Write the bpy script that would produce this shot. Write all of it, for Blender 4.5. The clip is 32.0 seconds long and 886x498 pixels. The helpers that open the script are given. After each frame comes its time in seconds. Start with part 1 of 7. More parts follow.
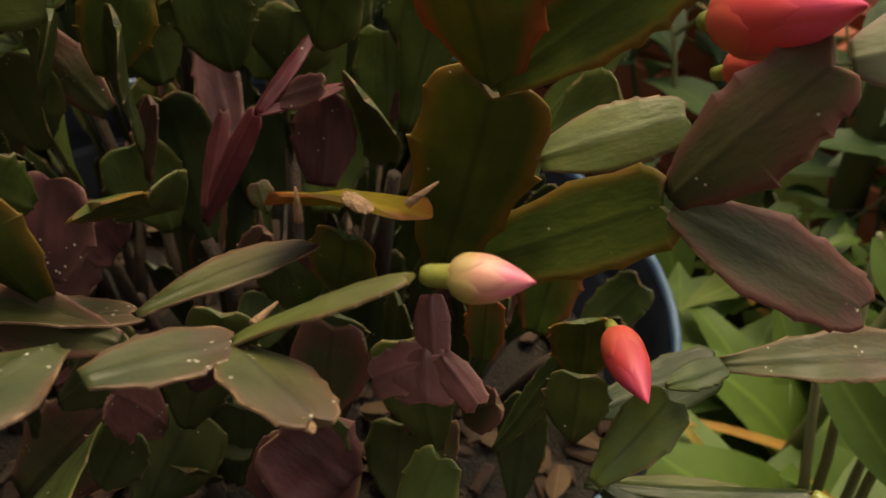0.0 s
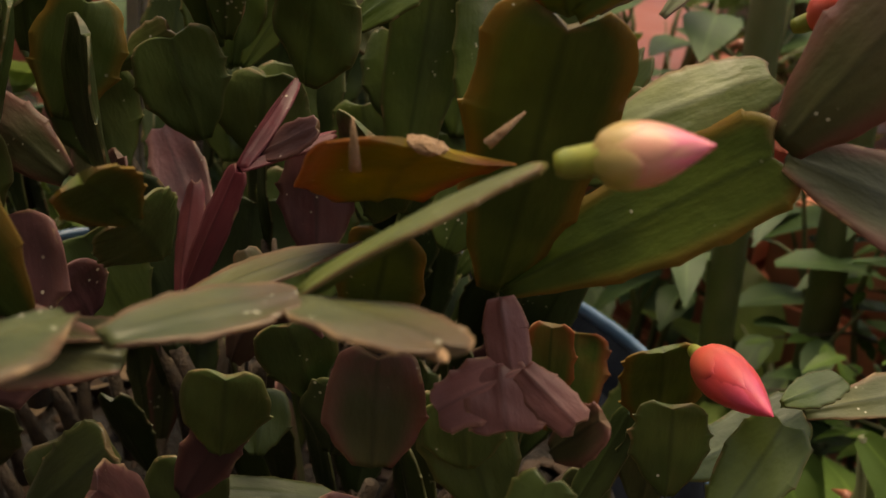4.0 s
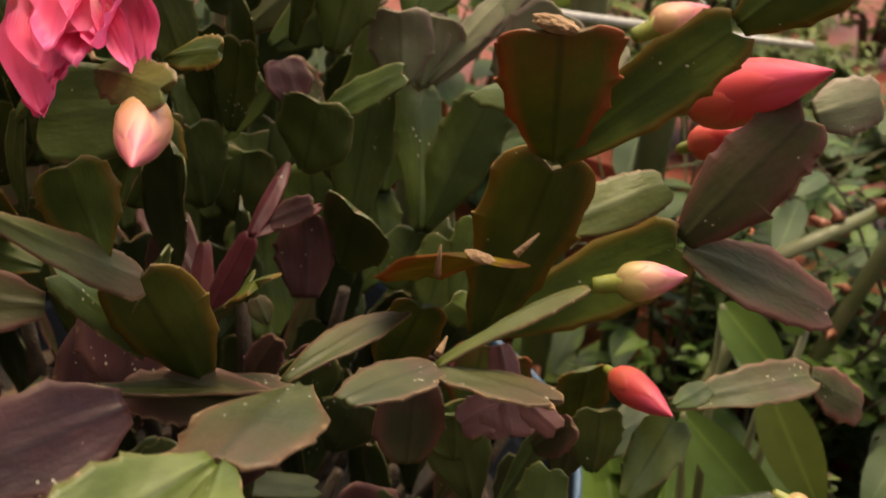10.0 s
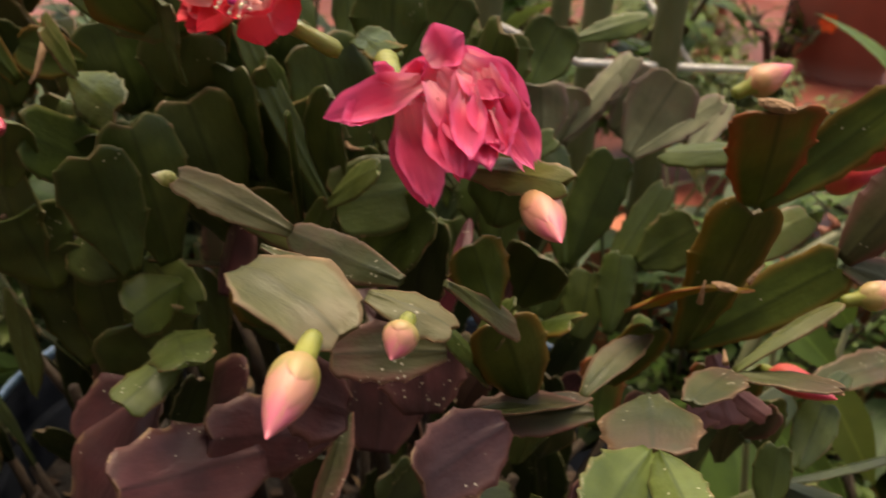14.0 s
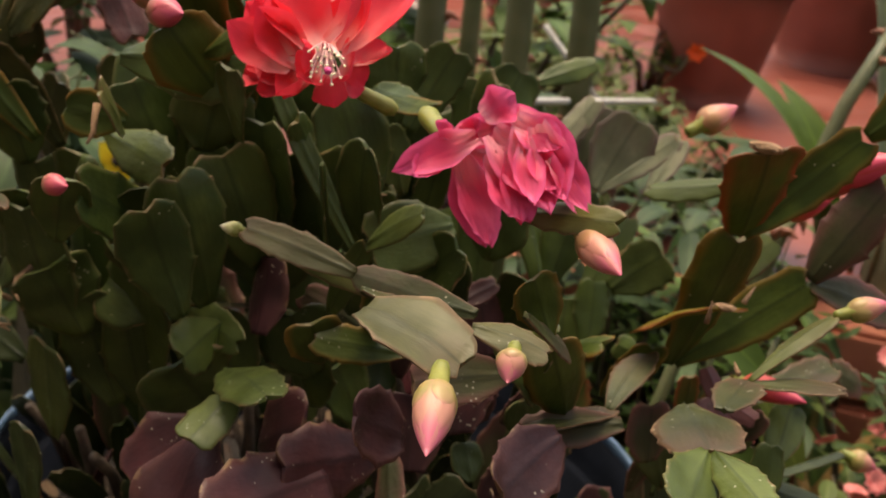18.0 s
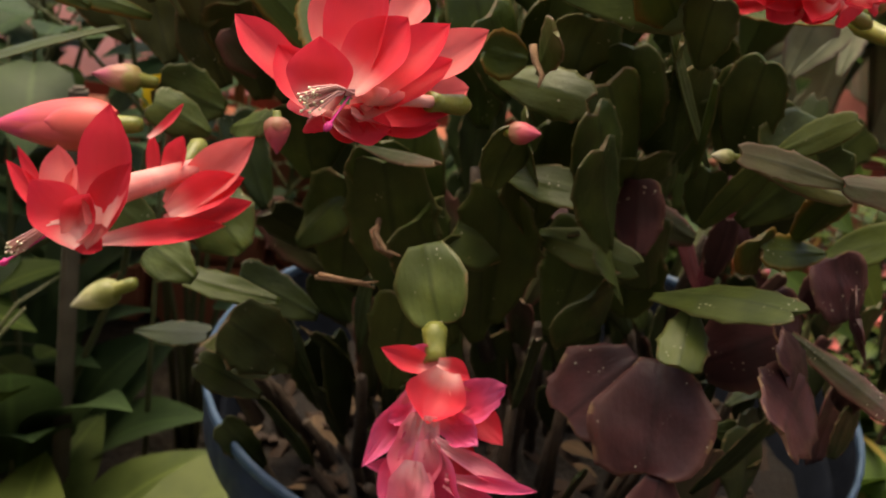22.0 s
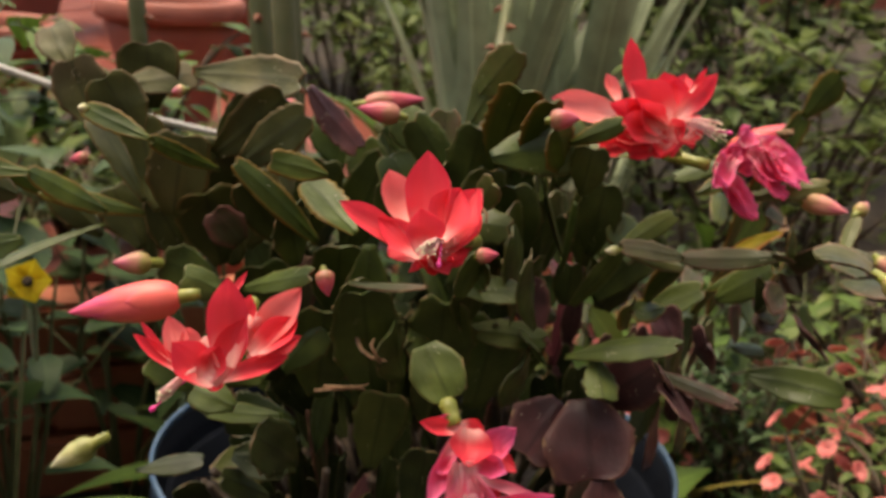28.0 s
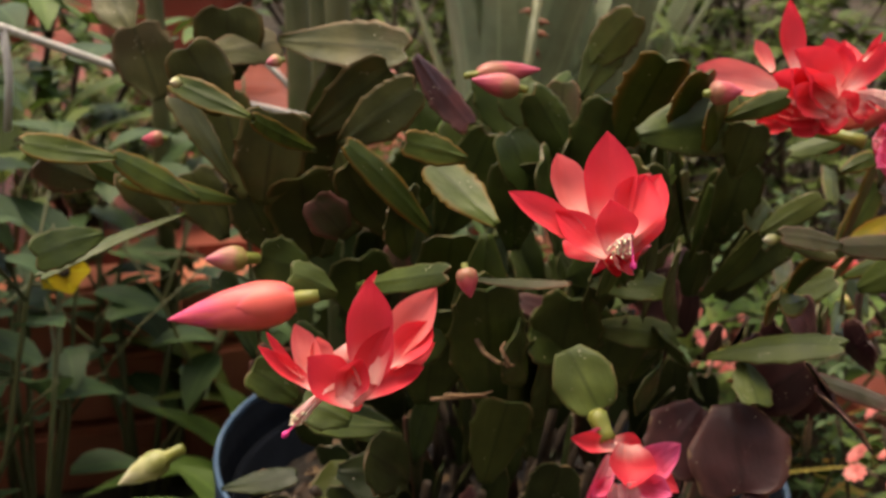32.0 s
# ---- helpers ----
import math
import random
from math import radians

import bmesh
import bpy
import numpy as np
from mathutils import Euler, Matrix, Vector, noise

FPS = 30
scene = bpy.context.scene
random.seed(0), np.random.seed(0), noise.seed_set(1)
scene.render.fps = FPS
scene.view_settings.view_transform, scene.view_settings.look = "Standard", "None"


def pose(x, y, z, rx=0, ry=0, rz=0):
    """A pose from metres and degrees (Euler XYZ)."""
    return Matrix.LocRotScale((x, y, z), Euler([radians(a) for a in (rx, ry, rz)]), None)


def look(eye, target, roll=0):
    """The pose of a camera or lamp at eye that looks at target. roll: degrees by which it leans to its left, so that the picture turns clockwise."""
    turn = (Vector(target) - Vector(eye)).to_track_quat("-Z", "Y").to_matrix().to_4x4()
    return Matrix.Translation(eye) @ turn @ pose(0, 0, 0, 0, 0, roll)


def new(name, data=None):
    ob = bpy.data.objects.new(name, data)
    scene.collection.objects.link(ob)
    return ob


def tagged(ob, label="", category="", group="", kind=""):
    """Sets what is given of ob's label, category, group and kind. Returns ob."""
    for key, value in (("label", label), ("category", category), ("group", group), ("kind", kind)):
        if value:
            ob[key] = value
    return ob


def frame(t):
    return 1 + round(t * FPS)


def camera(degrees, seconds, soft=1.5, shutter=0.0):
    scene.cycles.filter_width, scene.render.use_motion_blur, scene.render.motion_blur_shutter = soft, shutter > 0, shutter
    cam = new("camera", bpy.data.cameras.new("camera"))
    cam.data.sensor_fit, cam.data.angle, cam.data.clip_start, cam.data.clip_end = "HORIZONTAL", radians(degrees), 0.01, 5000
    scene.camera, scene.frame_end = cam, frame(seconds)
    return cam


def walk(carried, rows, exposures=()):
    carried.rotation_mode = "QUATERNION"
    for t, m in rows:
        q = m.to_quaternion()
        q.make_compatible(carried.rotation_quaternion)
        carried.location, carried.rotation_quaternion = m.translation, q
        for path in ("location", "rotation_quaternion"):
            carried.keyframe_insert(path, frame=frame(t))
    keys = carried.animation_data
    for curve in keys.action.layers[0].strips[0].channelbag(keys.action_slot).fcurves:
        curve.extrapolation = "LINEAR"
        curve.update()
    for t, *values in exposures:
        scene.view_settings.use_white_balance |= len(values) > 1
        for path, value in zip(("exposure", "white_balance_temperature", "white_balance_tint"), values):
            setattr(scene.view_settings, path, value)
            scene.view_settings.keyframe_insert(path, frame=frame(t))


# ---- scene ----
cam = camera(39.35, 32.0, soft=1.5, shutter=0.3)
# a small phone lens focused on the near flowers
cam.data.dof.use_dof, cam.data.dof.focus_distance, cam.data.dof.aperture_fstop = True, 0.245, 38.0
# seconds, place in metres, turn in degrees
PATH = [
    (0, 0.2815, -0.2305, 0.5420, 54.51, -6.80, 45.89),
    (0.5, 0.2795, -0.2238, 0.5241, 56.77, -6.53, 44.83),
    (1, 0.2685, -0.2154, 0.4987, 59.04, -5.33, 45.72),
    (1.5, 0.2633, -0.2166, 0.4889, 61.65, -5.89, 46.06),
    (2, 0.2650, -0.2170, 0.4842, 63.86, -5.68, 45.12),
    (2.5, 0.2647, -0.2214, 0.4848, 64.76, -5.19, 43.36),
    (4.5, 0.2476, -0.2322, 0.4788, 66.14, -5.11, 38.41),
    (5, 0.2421, -0.2319, 0.4780, 66.44, -5.52, 36.80),
    (5.5, 0.2375, -0.2313, 0.4764, 66.46, -5.71, 35.21),
    (6, 0.2334, -0.2323, 0.4759, 66.67, -5.98, 34.41),
    (6.5, 0.2302, -0.2361, 0.4762, 66.80, -6.37, 33.76),
    (7, 0.2279, -0.2381, 0.4754, 66.74, -6.67, 32.95),
    (7.5, 0.2241, -0.2425, 0.4794, 67.23, -7.12, 32.17),
    (8, 0.2236, -0.2465, 0.4928, 68.38, -8.30, 31.69),
    (8.5, 0.2301, -0.2559, 0.5125, 68.40, -7.62, 32.56),
    (9, 0.2344, -0.2754, 0.5231, 69.68, -7.58, 29.98),
    (9.5, 0.2280, -0.3043, 0.5275, 68.21, -6.82, 27.44),
    (10, 0.2483, -0.3241, 0.5304, 65.62, -8.44, 29.29),
    (10.5, 0.2672, -0.3396, 0.5370, 65.20, -8.90, 31.28),
    (11, 0.2653, -0.3463, 0.5399, 64.65, -9.22, 30.81),
    (11.5, 0.2497, -0.3525, 0.5424, 64.91, -8.50, 27.18),
    (12, 0.2325, -0.3698, 0.5429, 65.25, -8.03, 24.45),
    (12.5, 0.2143, -0.3890, 0.5455, 65.66, -7.58, 23.69),
    (13, 0.2013, -0.3987, 0.5469, 66.14, -7.33, 21.81),
    (13.5, 0.1926, -0.4094, 0.5480, 66.57, -7.00, 20.23),
    (14, 0.1831, -0.4259, 0.5519, 67.57, -6.72, 21.98),
    (14.5, 0.1744, -0.4456, 0.5588, 68.46, -6.19, 24.38),
    (16.5, 0.1009, -0.4794, 0.5561, 70.49, -5.83, 18.43),
    (17, 0.0868, -0.4791, 0.5587, 70.18, -5.80, 12.71),
    (17.5, 0.1123, -0.4719, 0.5598, 70.00, -6.45, 11.72),
    (18, 0.1418, -0.4742, 0.5613, 69.69, -7.28, 14.80),
    (18.5, 0.1379, -0.4671, 0.5607, 68.80, -7.31, 15.49),
    (19, 0.0826, -0.4666, 0.5653, 69.25, -4.78, 10.30),
    (19.5, 0.0091, -0.4735, 0.5610, 69.54, -3.21, 4.30),
    (20, -0.0764, -0.4938, 0.5427, 72.29, -4.52, -2.62),
    (20.5, -0.1224, -0.5073, 0.5381, 72.27, -5.15, -4.23),
    (21, -0.1352, -0.5064, 0.5362, 70.72, -5.58, -6.71),
    (21.5, -0.1069, -0.5034, 0.5455, 70.66, -5.81, -3.14),
    (22, -0.0901, -0.4984, 0.5505, 65.88, -6.14, -2.07),
    (22.5, -0.1513, -0.4994, 0.5549, 67.01, -3.74, -8.52),
    (23, -0.2036, -0.4990, 0.5557, 72.40, -1.47, -17.33),
    (23.5, -0.2036, -0.5203, 0.5527, 74.50, -2.89, -17.89),
    (24, -0.1858, -0.5567, 0.5564, 74.31, -3.38, -16.07),
    (24.5, -0.1993, -0.5553, 0.5656, 73.02, -4.13, -17.42),
    (25, -0.2479, -0.5281, 0.5724, 72.22, -3.97, -23.80),
    (25.5, -0.2723, -0.5173, 0.5727, 73.13, -3.31, -28.38),
    (27.5, -0.2830, -0.5790, 0.5928, 72.65, -3.16, -26.26),
    (28, -0.2561, -0.6043, 0.5838, 73.68, -3.46, -22.69),
    (28.5, -0.2321, -0.6153, 0.5834, 73.06, -4.72, -20.04),
    (29, -0.2313, -0.6135, 0.5834, 71.91, -4.79, -19.53),
    (29.5, -0.2425, -0.5981, 0.5772, 70.51, -4.44, -19.98),
    (30, -0.2706, -0.5763, 0.5737, 69.43, -4.38, -22.13),
    (30.5, -0.3017, -0.5439, 0.5760, 71.69, -2.96, -26.96),
    (31, -0.3221, -0.5101, 0.5726, 73.03, -1.49, -31.02),
    (31.5, -0.3106, -0.5083, 0.5766, 73.06, -2.07, -28.58),
    (32, -0.2951, -0.5198, 0.5717, 72.22, -3.51, -24.85),
]
walk(cam, [(t, pose(*p)) for t, *p in PATH], [(0, 0.88, 9300, 5), (7, 1.14, 9300, 5), (9.5, 1.20, 9200, 7), (13, 1.09, 8800, 8), (18, 1.03, 8200, 9), (22, 0.88, 8200, 9), (25, 1.06, 8200, 8), (28, 1.06, 8200, 8), (30, 0.94, 8200, 9), (32, 1.06, 8200, 8)])

# ---- sky and daylight: a bright overcast garden ----
world = bpy.data.worlds.new("sky")
scene.world = world
world.use_nodes = True
wn = world.node_tree
sky = wn.nodes.new("ShaderNodeTexSky")
sky.sky_type, sky.sun_disc = "NISHITA", False
sky.sun_elevation, sky.sun_rotation = radians(75), radians(325)
sky.air_density, sky.dust_density = 1.0, 4.0
wn.nodes["Background"].inputs[1].default_value = 0.165
wn.links.new(sky.outputs[0], wn.nodes["Background"].inputs[0])
sun_data = bpy.data.lights.new("sun", "SUN")
sun_data.energy, sun_data.angle, sun_data.color = 1.5, radians(45), (1.0, 0.95, 0.86)
new("sun", sun_data).matrix_world = look((-0.4, 0.6, 3.2), (0, 0, 0))


# ---- materials ----
def nodes(name):
    m = bpy.data.materials.new(name)
    m.use_nodes = True
    t = m.node_tree
    return m, t, t.nodes["Principled BSDF"]


def node(t, kind, **values):
    n = t.nodes.new(kind)
    for k, v in values.items():
        n.inputs[k].default_value = v
    return n


def mix(t, fac, a, b):
    n = t.nodes.new("ShaderNodeMix")
    n.data_type = "RGBA"
    for slot, v in ((0, fac), (6, a), (7, b)):
        if isinstance(v, bpy.types.NodeSocket):
            t.links.new(v, n.inputs[slot])
        else:
            n.inputs[slot].default_value = v if slot == 0 else (*v, 1)
    return n.outputs[2]


def ramp(t, v, lo, hi, a=0.0, b=1.0):
    n = t.nodes.new("ShaderNodeMapRange")
    n.interpolation_type = "SMOOTHSTEP"
    t.links.new(v, n.inputs[0])
    for i, x in zip((1, 2, 3, 4), (lo, hi, a, b)):
        n.inputs[i].default_value = x
    return n.outputs[0]


def times(t, a, b):
    n = t.nodes.new("ShaderNodeMath")
    n.operation = "MULTIPLY"
    for i, v in enumerate((a, b)):
        if isinstance(v, bpy.types.NodeSocket):
            t.links.new(v, n.inputs[i])
        else:
            n.inputs[i].default_value = v
    return n.outputs[0]


def noise_of(t, scale, detail=3.0, offset=None):
    co = t.nodes.new("ShaderNodeTexCoord").outputs["Object"]
    n = node(t, "ShaderNodeTexNoise", Scale=scale, Detail=detail)
    t.links.new(co, n.inputs[0])
    return n.outputs[0]


def attr(t, name):
    n = t.nodes.new("ShaderNodeAttribute")
    n.attribute_name = name
    return n.outputs["Fac"]


def chance(t):
    return t.nodes.new("ShaderNodeObjectInfo").outputs["Random"]


def bump(t, bsdf, height, strength, distance):
    n = node(t, "ShaderNodeBump", Strength=strength, Distance=distance)
    t.links.new(height, n.inputs["Height"])
    t.links.new(n.outputs[0], bsdf.inputs["Normal"])


def thin(t, bsdf, color, amount):
    """Lets part of the light through, as leaves and petals do."""
    tr = t.nodes.new("ShaderNodeBsdfTranslucent")
    if isinstance(color, bpy.types.NodeSocket):
        t.links.new(color, tr.inputs[0])
    else:
        tr.inputs[0].default_value = (*color, 1)
    sh = node(t, "ShaderNodeMixShader", Fac=amount)
    t.links.new(bsdf.outputs[0], sh.inputs[1])
    t.links.new(tr.outputs[0], sh.inputs[2])
    t.links.new(sh.outputs[0], t.nodes["Material Output"].inputs[0])


def own_place(t, scale=(1, 1, 1)):
    """Object coordinates, shifted for every object by its own amount."""
    far = node(t, "ShaderNodeVectorMath")
    far.operation = "SCALE"
    far.inputs[0].default_value = (7.3, 4.1, 9.7)
    t.links.new(chance(t), far.inputs["Scale"])
    add = node(t, "ShaderNodeVectorMath")
    t.links.new(t.nodes.new("ShaderNodeTexCoord").outputs["Object"], add.inputs[0])
    t.links.new(far.outputs[0], add.inputs[1])
    put = t.nodes.new("ShaderNodeMapping")
    put.inputs["Scale"].default_value = scale
    t.links.new(add.outputs[0], put.inputs[0])
    return put.outputs[0]


def segment_material(name, a, b, edge, edge_from, scars, rough=0.42, tip=0.0, glow=0.10, flush=None):
    m, t, p = nodes(name)
    place = own_place(t)

    def grain(scale, detail=3.0, where=None):
        n = node(t, "ShaderNodeTexNoise", Scale=scale, Detail=detail)
        t.links.new(where or place, n.inputs[0])
        return n.outputs[0]

    c = mix(t, ramp(t, grain(60), 0.35, 0.65), [0.82 * x for x in a], [1.12 * x for x in b])
    c = mix(t, times(t, chance(t), 0.45), c, [0.5 * (x + y) * 1.35 for x, y in zip(a, b)])
    c = mix(t, ramp(t, chance(t), 0.60, 1.0, 0.0, 0.30), c, (0.070, 0.066, 0.020))
    c = mix(t, ramp(t, grain(34, 6), 0.42, 0.62, 0.0, 0.55), c, [0.55 * x for x in a])
    streak = grain(1.0, 4.0, own_place(t, (520, 45, 520)))
    c = mix(t, ramp(t, streak, 0.42, 0.66, 0.0, 0.14), c, [0.55 * x for x in a])
    # an uneven flush of the margin's colour over the upper part
    if tip:
        patch = times(t, ramp(t, attr(t, "along"), 0.25, 1.05, 0.0, tip), ramp(t, grain(75, 4), 0.34, 0.60))
        c = mix(t, patch, c, flush or edge)
    blotch = ramp(t, grain(130, 5), 0.3, 0.7, 0.55, 1.0)
    c = mix(t, times(t, ramp(t, attr(t, "edge"), edge_from, 1.0), blotch), c, edge)
    c = mix(t, ramp(t, attr(t, "edge"), 0.12, 0.0, 0.0, 0.6), c, [0.5 * x for x in a])
    rim = ramp(t, attr(t, "edge"), 0.965, 0.995, 0.0, min(0.7, 0.12 + 7 * scars))
    c = mix(t, rim, c, [min(1, 1.35 * x + 0.02) for x in edge])
    v = node(t, "ShaderNodeTexVoronoi", Scale=520.0)
    t.links.new(place, v.inputs["Vector"])
    spots = times(t, ramp(t, v.outputs["Distance"], 0.22, 0.12), ramp(t, grain(70, 4), 0.65 - scars, 0.69 - scars))
    c = mix(t, times(t, spots, 0.7), c, (0.50, 0.46, 0.36))
    dots = node(t, "ShaderNodeTexVoronoi", Scale=150.0)
    t.links.new(place, dots.inputs["Vector"])
    pick = t.nodes.new("ShaderNodeSeparateColor")
    t.links.new(dots.outputs["Color"], pick.inputs[0])
    few = times(t, ramp(t, dots.outputs["Distance"], 0.052, 0.030), ramp(t, pick.outputs[0], 0.72, 0.76))
    c = mix(t, times(t, few, 0.85), c, (0.56, 0.52, 0.42))
    cork = times(t, ramp(t, attr(t, "edge"), 0.90, 0.985), ramp(t, grain(140, 4), 0.64 - 1.6 * scars, 0.70 - 1.6 * scars))
    c = mix(t, times(t, cork, 0.75), c, (0.26, 0.165, 0.090))
    end = times(t, ramp(t, attr(t, "along"), 0.975, 1.0), ramp(t, grain(120, 3), 0.45, 0.60))
    c = mix(t, times(t, end, 0.55), c, (0.17, 0.098, 0.050))
    t.links.new(c, p.inputs["Base Color"])
    p.inputs["Specular IOR Level"].default_value = 0.28
    t.links.new(ramp(t, grain(90, 4), 0.3, 0.7, rough - 0.08, rough + 0.12), p.inputs["Roughness"])
    rough_skin = mix(t, 0.5, grain(150, 6), grain(1.0, 3.0, own_place(t, (700, 260, 700))))
    bump(t, p, rough_skin, 0.42, 0.0010)
    thin(t, p, c, glow)
    return m


SEG = {
    "g": segment_material("dark_green_segment", (0.040, 0.063, 0.013), (0.062, 0.086, 0.018), (0.078, 0.074, 0.022), 0.88, 0.03),
    # the green again, darkened: shade inside the plant is put into this colour
    "d": segment_material("shaded_green_segment", (0.018, 0.031, 0.008), (0.031, 0.044, 0.011), (0.058, 0.056, 0.018), 0.90, 0.03),
    "n": segment_material("mid_green_segment", (0.060, 0.088, 0.018), (0.088, 0.114, 0.028), (0.094, 0.090, 0.026), 0.86, 0.04),
    "h": segment_material("beige_olive_segment", (0.062, 0.066, 0.022), (0.092, 0.088, 0.034), (0.150, 0.095, 0.052), 0.80, 0.05, 0.46, 0.45, 0.10, (0.135, 0.090, 0.058)),
    "b": segment_material("old_olive_brown_segment", (0.034, 0.042, 0.009), (0.054, 0.056, 0.013), (0.098, 0.062, 0.018), 0.80, 0.03),
    "o": segment_material("olive_segment", (0.046, 0.076, 0.011), (0.072, 0.100, 0.015), (0.190, 0.102, 0.018), 0.66, 0.02, 0.42, 0.0, 0.28),
    "r": segment_material("red_edged_segment", (0.044, 0.078, 0.012), (0.066, 0.100, 0.015), (0.30, 0.070, 0.026), 0.62, 0.03, 0.42, 0.28, 0.30),
    "l": segment_material("pale_green_segment", (0.076, 0.098, 0.022), (0.112, 0.124, 0.034), (0.125, 0.075, 0.036), 0.82, 0.06, 0.42, 0.30),
    "s": segment_material("silvery_segment", (0.190, 0.205, 0.118), (0.250, 0.252, 0.152), (0.19, 0.135, 0.110), 0.6, 0.05, 0.45, 0.40),
    "m": segment_material("dull_olive_segment", (0.038, 0.049, 0.013), (0.060, 0.060, 0.019), (0.110, 0.058, 0.032), 0.72, 0.07, 0.50, 0.70, 0.10, (0.078, 0.042, 0.028)),
    "p": segment_material("purple_segment", (0.044, 0.016, 0.018), (0.072, 0.024, 0.026), (0.110, 0.046, 0.040), 0.66, 0.05),
    "q": segment_material("purple_green_segment", (0.038, 0.044, 0.014), (0.056, 0.052, 0.020), (0.125, 0.046, 0.036), 0.5, 0.05, 0.52, 0.75, 0.12, (0.085, 0.032, 0.030)),
    "w": segment_material("withered_pink_segment", (0.105, 0.037, 0.037), (0.145, 0.054, 0.051), (0.165, 0.075, 0.060), 0.80, 0.04, 0.5),
    "k": segment_material("crimson_purple_segment", (0.082, 0.014, 0.020), (0.112, 0.022, 0.029), (0.14, 0.036, 0.042), 0.75, 0.02, 0.45),
    "y": segment_material("yellow_orange_segment", (0.215, 0.180, 0.010), (0.260, 0.175, 0.012), (0.280, 0.085, 0.026), 0.5, 0.03, 0.42, 0.0, 0.38),
}


def petal_material(name, base, body, tip):
    m, t, p = nodes(name)
    s = attr(t, "along")
    c = mix(t, ramp(t, s, 0.02, 0.42), base, body)
    c = mix(t, ramp(t, s, 0.45, 1.0), c, tip)
    c = mix(t, ramp(t, attr(t, "edge"), 0.55, 1.0, 0.0, 0.5), c, tip)
    veins = node(t, "ShaderNodeTexWave", Scale=6.0, Distortion=2.0)
    com = t.nodes.new("ShaderNodeCombineXYZ")
    t.links.new(attr(t, "across"), com.inputs[0])
    t.links.new(times(t, s, 0.15), com.inputs[1])
    t.links.new(com.outputs[0], veins.inputs[0])
    c = mix(t, ramp(t, veins.outputs["Fac"], 0.2, 0.9, 0.0, 0.16), c, [0.7 * x for x in body])
    c = mix(t, ramp(t, noise_of(t, 70, 4), 0.42, 0.7, 0.0, 0.4), c, [min(1, 1.25 * x) for x in body])
    t.links.new(c, p.inputs["Base Color"])
    p.inputs["Roughness"].default_value = 0.5
    p.inputs["Specular IOR Level"].default_value = 0.3
    bump(t, p, veins.outputs["Fac"], 0.15, 0.0006)
    thin(t, p, c, 0.32)
    return m


PET = {
    "r": petal_material("coral_red_petal", (0.95, 0.58, 0.54), (0.82, 0.062, 0.090), (0.80, 0.038, 0.078)),
    "c": petal_material("pale_coral_petal", (0.95, 0.50, 0.45), (0.90, 0.230, 0.225), (0.86, 0.145, 0.165)),
    "w": petal_material("wilting_magenta_petal", (0.92, 0.40, 0.46), (0.82, 0.075, 0.185), (0.86, 0.17, 0.40)),
    "v": petal_material("pale_wilting_petal", (0.95, 0.62, 0.64), (0.88, 0.26, 0.34), (0.84, 0.12, 0.26)),
}


def plain(name, a, b, scale, rough, bumpy=0.2, depth=0.001, metal=0.0, spread=0.0):
    m, t, p = nodes(name)
    c = mix(t, ramp(t, noise_of(t, scale, 5), 0.32, 0.68), a, b)
    c = mix(t, ramp(t, noise_of(t, scale * 0.13, 3), 0.35, 0.7, 0.0, 0.5), c, [0.6 * x for x in a])
    if spread:
        c = mix(t, times(t, chance(t), spread), c, [min(1, 1.7 * x) for x in b])
    t.links.new(c, p.inputs["Base Color"])
    p.inputs["Metallic"].default_value = metal
    t.links.new(ramp(t, noise_of(t, scale * 2, 3), 0.3, 0.7, max(0.05, rough - 0.12), min(1, rough + 0.12)), p.inputs["Roughness"])
    bump(t, p, noise_of(t, scale * 4, 5), bumpy, depth)
    return m


def bud_material(name, base, body, tip):
    m, t, p = nodes(name)
    s = attr(t, "along")
    c = mix(t, ramp(t, s, 0.22, 0.55), base, body)
    c = mix(t, ramp(t, s, 0.62, 0.98), c, tip)
    c = mix(t, ramp(t, attr(t, "seam"), 0.30, 0.0, 0.0, 0.42), c, [0.85 * x for x in tip])
    c = mix(t, ramp(t, noise_of(t, 150, 4), 0.4, 0.7, 0.0, 0.3), c, [min(1, 1.2 * x) for x in body])
    t.links.new(c, p.inputs["Base Color"])
    p.inputs["Roughness"].default_value = 0.4
    thin(t, p, c, 0.15)
    return m


BUD = {
    "pale": bud_material("pale_pink_bud", (0.29, 0.26, 0.068), (0.55, 0.25, 0.18), (0.66, 0.15, 0.24)),
    "peach": bud_material("peach_bud", (0.40, 0.22, 0.09), (0.60, 0.25, 0.18), (0.68, 0.15, 0.22)),
    "red": bud_material("coral_red_bud", (0.62, 0.105, 0.060), (0.68, 0.066, 0.070), (0.74, 0.085, 0.17)),
    "redbig": bud_material("coral_pink_bud", (0.78, 0.14, 0.11), (0.82, 0.13, 0.14), (0.80, 0.085, 0.24)),
    "pink": bud_material("rose_pink_bud", (0.34, 0.15, 0.085), (0.54, 0.095, 0.115), (0.58, 0.085, 0.16)),
    "green": bud_material("green_white_bud", (0.22, 0.23, 0.06), (0.50, 0.48, 0.23), (0.64, 0.59, 0.40)),
}
CALYX = plain("yellow_green_calyx", (0.15, 0.17, 0.028), (0.25, 0.25, 0.050), 160, 0.4)
STALK = plain("stamen_white", (0.86, 0.40, 0.40), (0.92, 0.60, 0.56), 200, 0.5)
TUBE = plain("pale_pink_tube", (0.86, 0.26, 0.24), (0.92, 0.44, 0.40), 120, 0.5)
ANTHER = plain("pollen_cream", (0.78, 0.66, 0.44), (0.88, 0.80, 0.62), 300, 0.8)
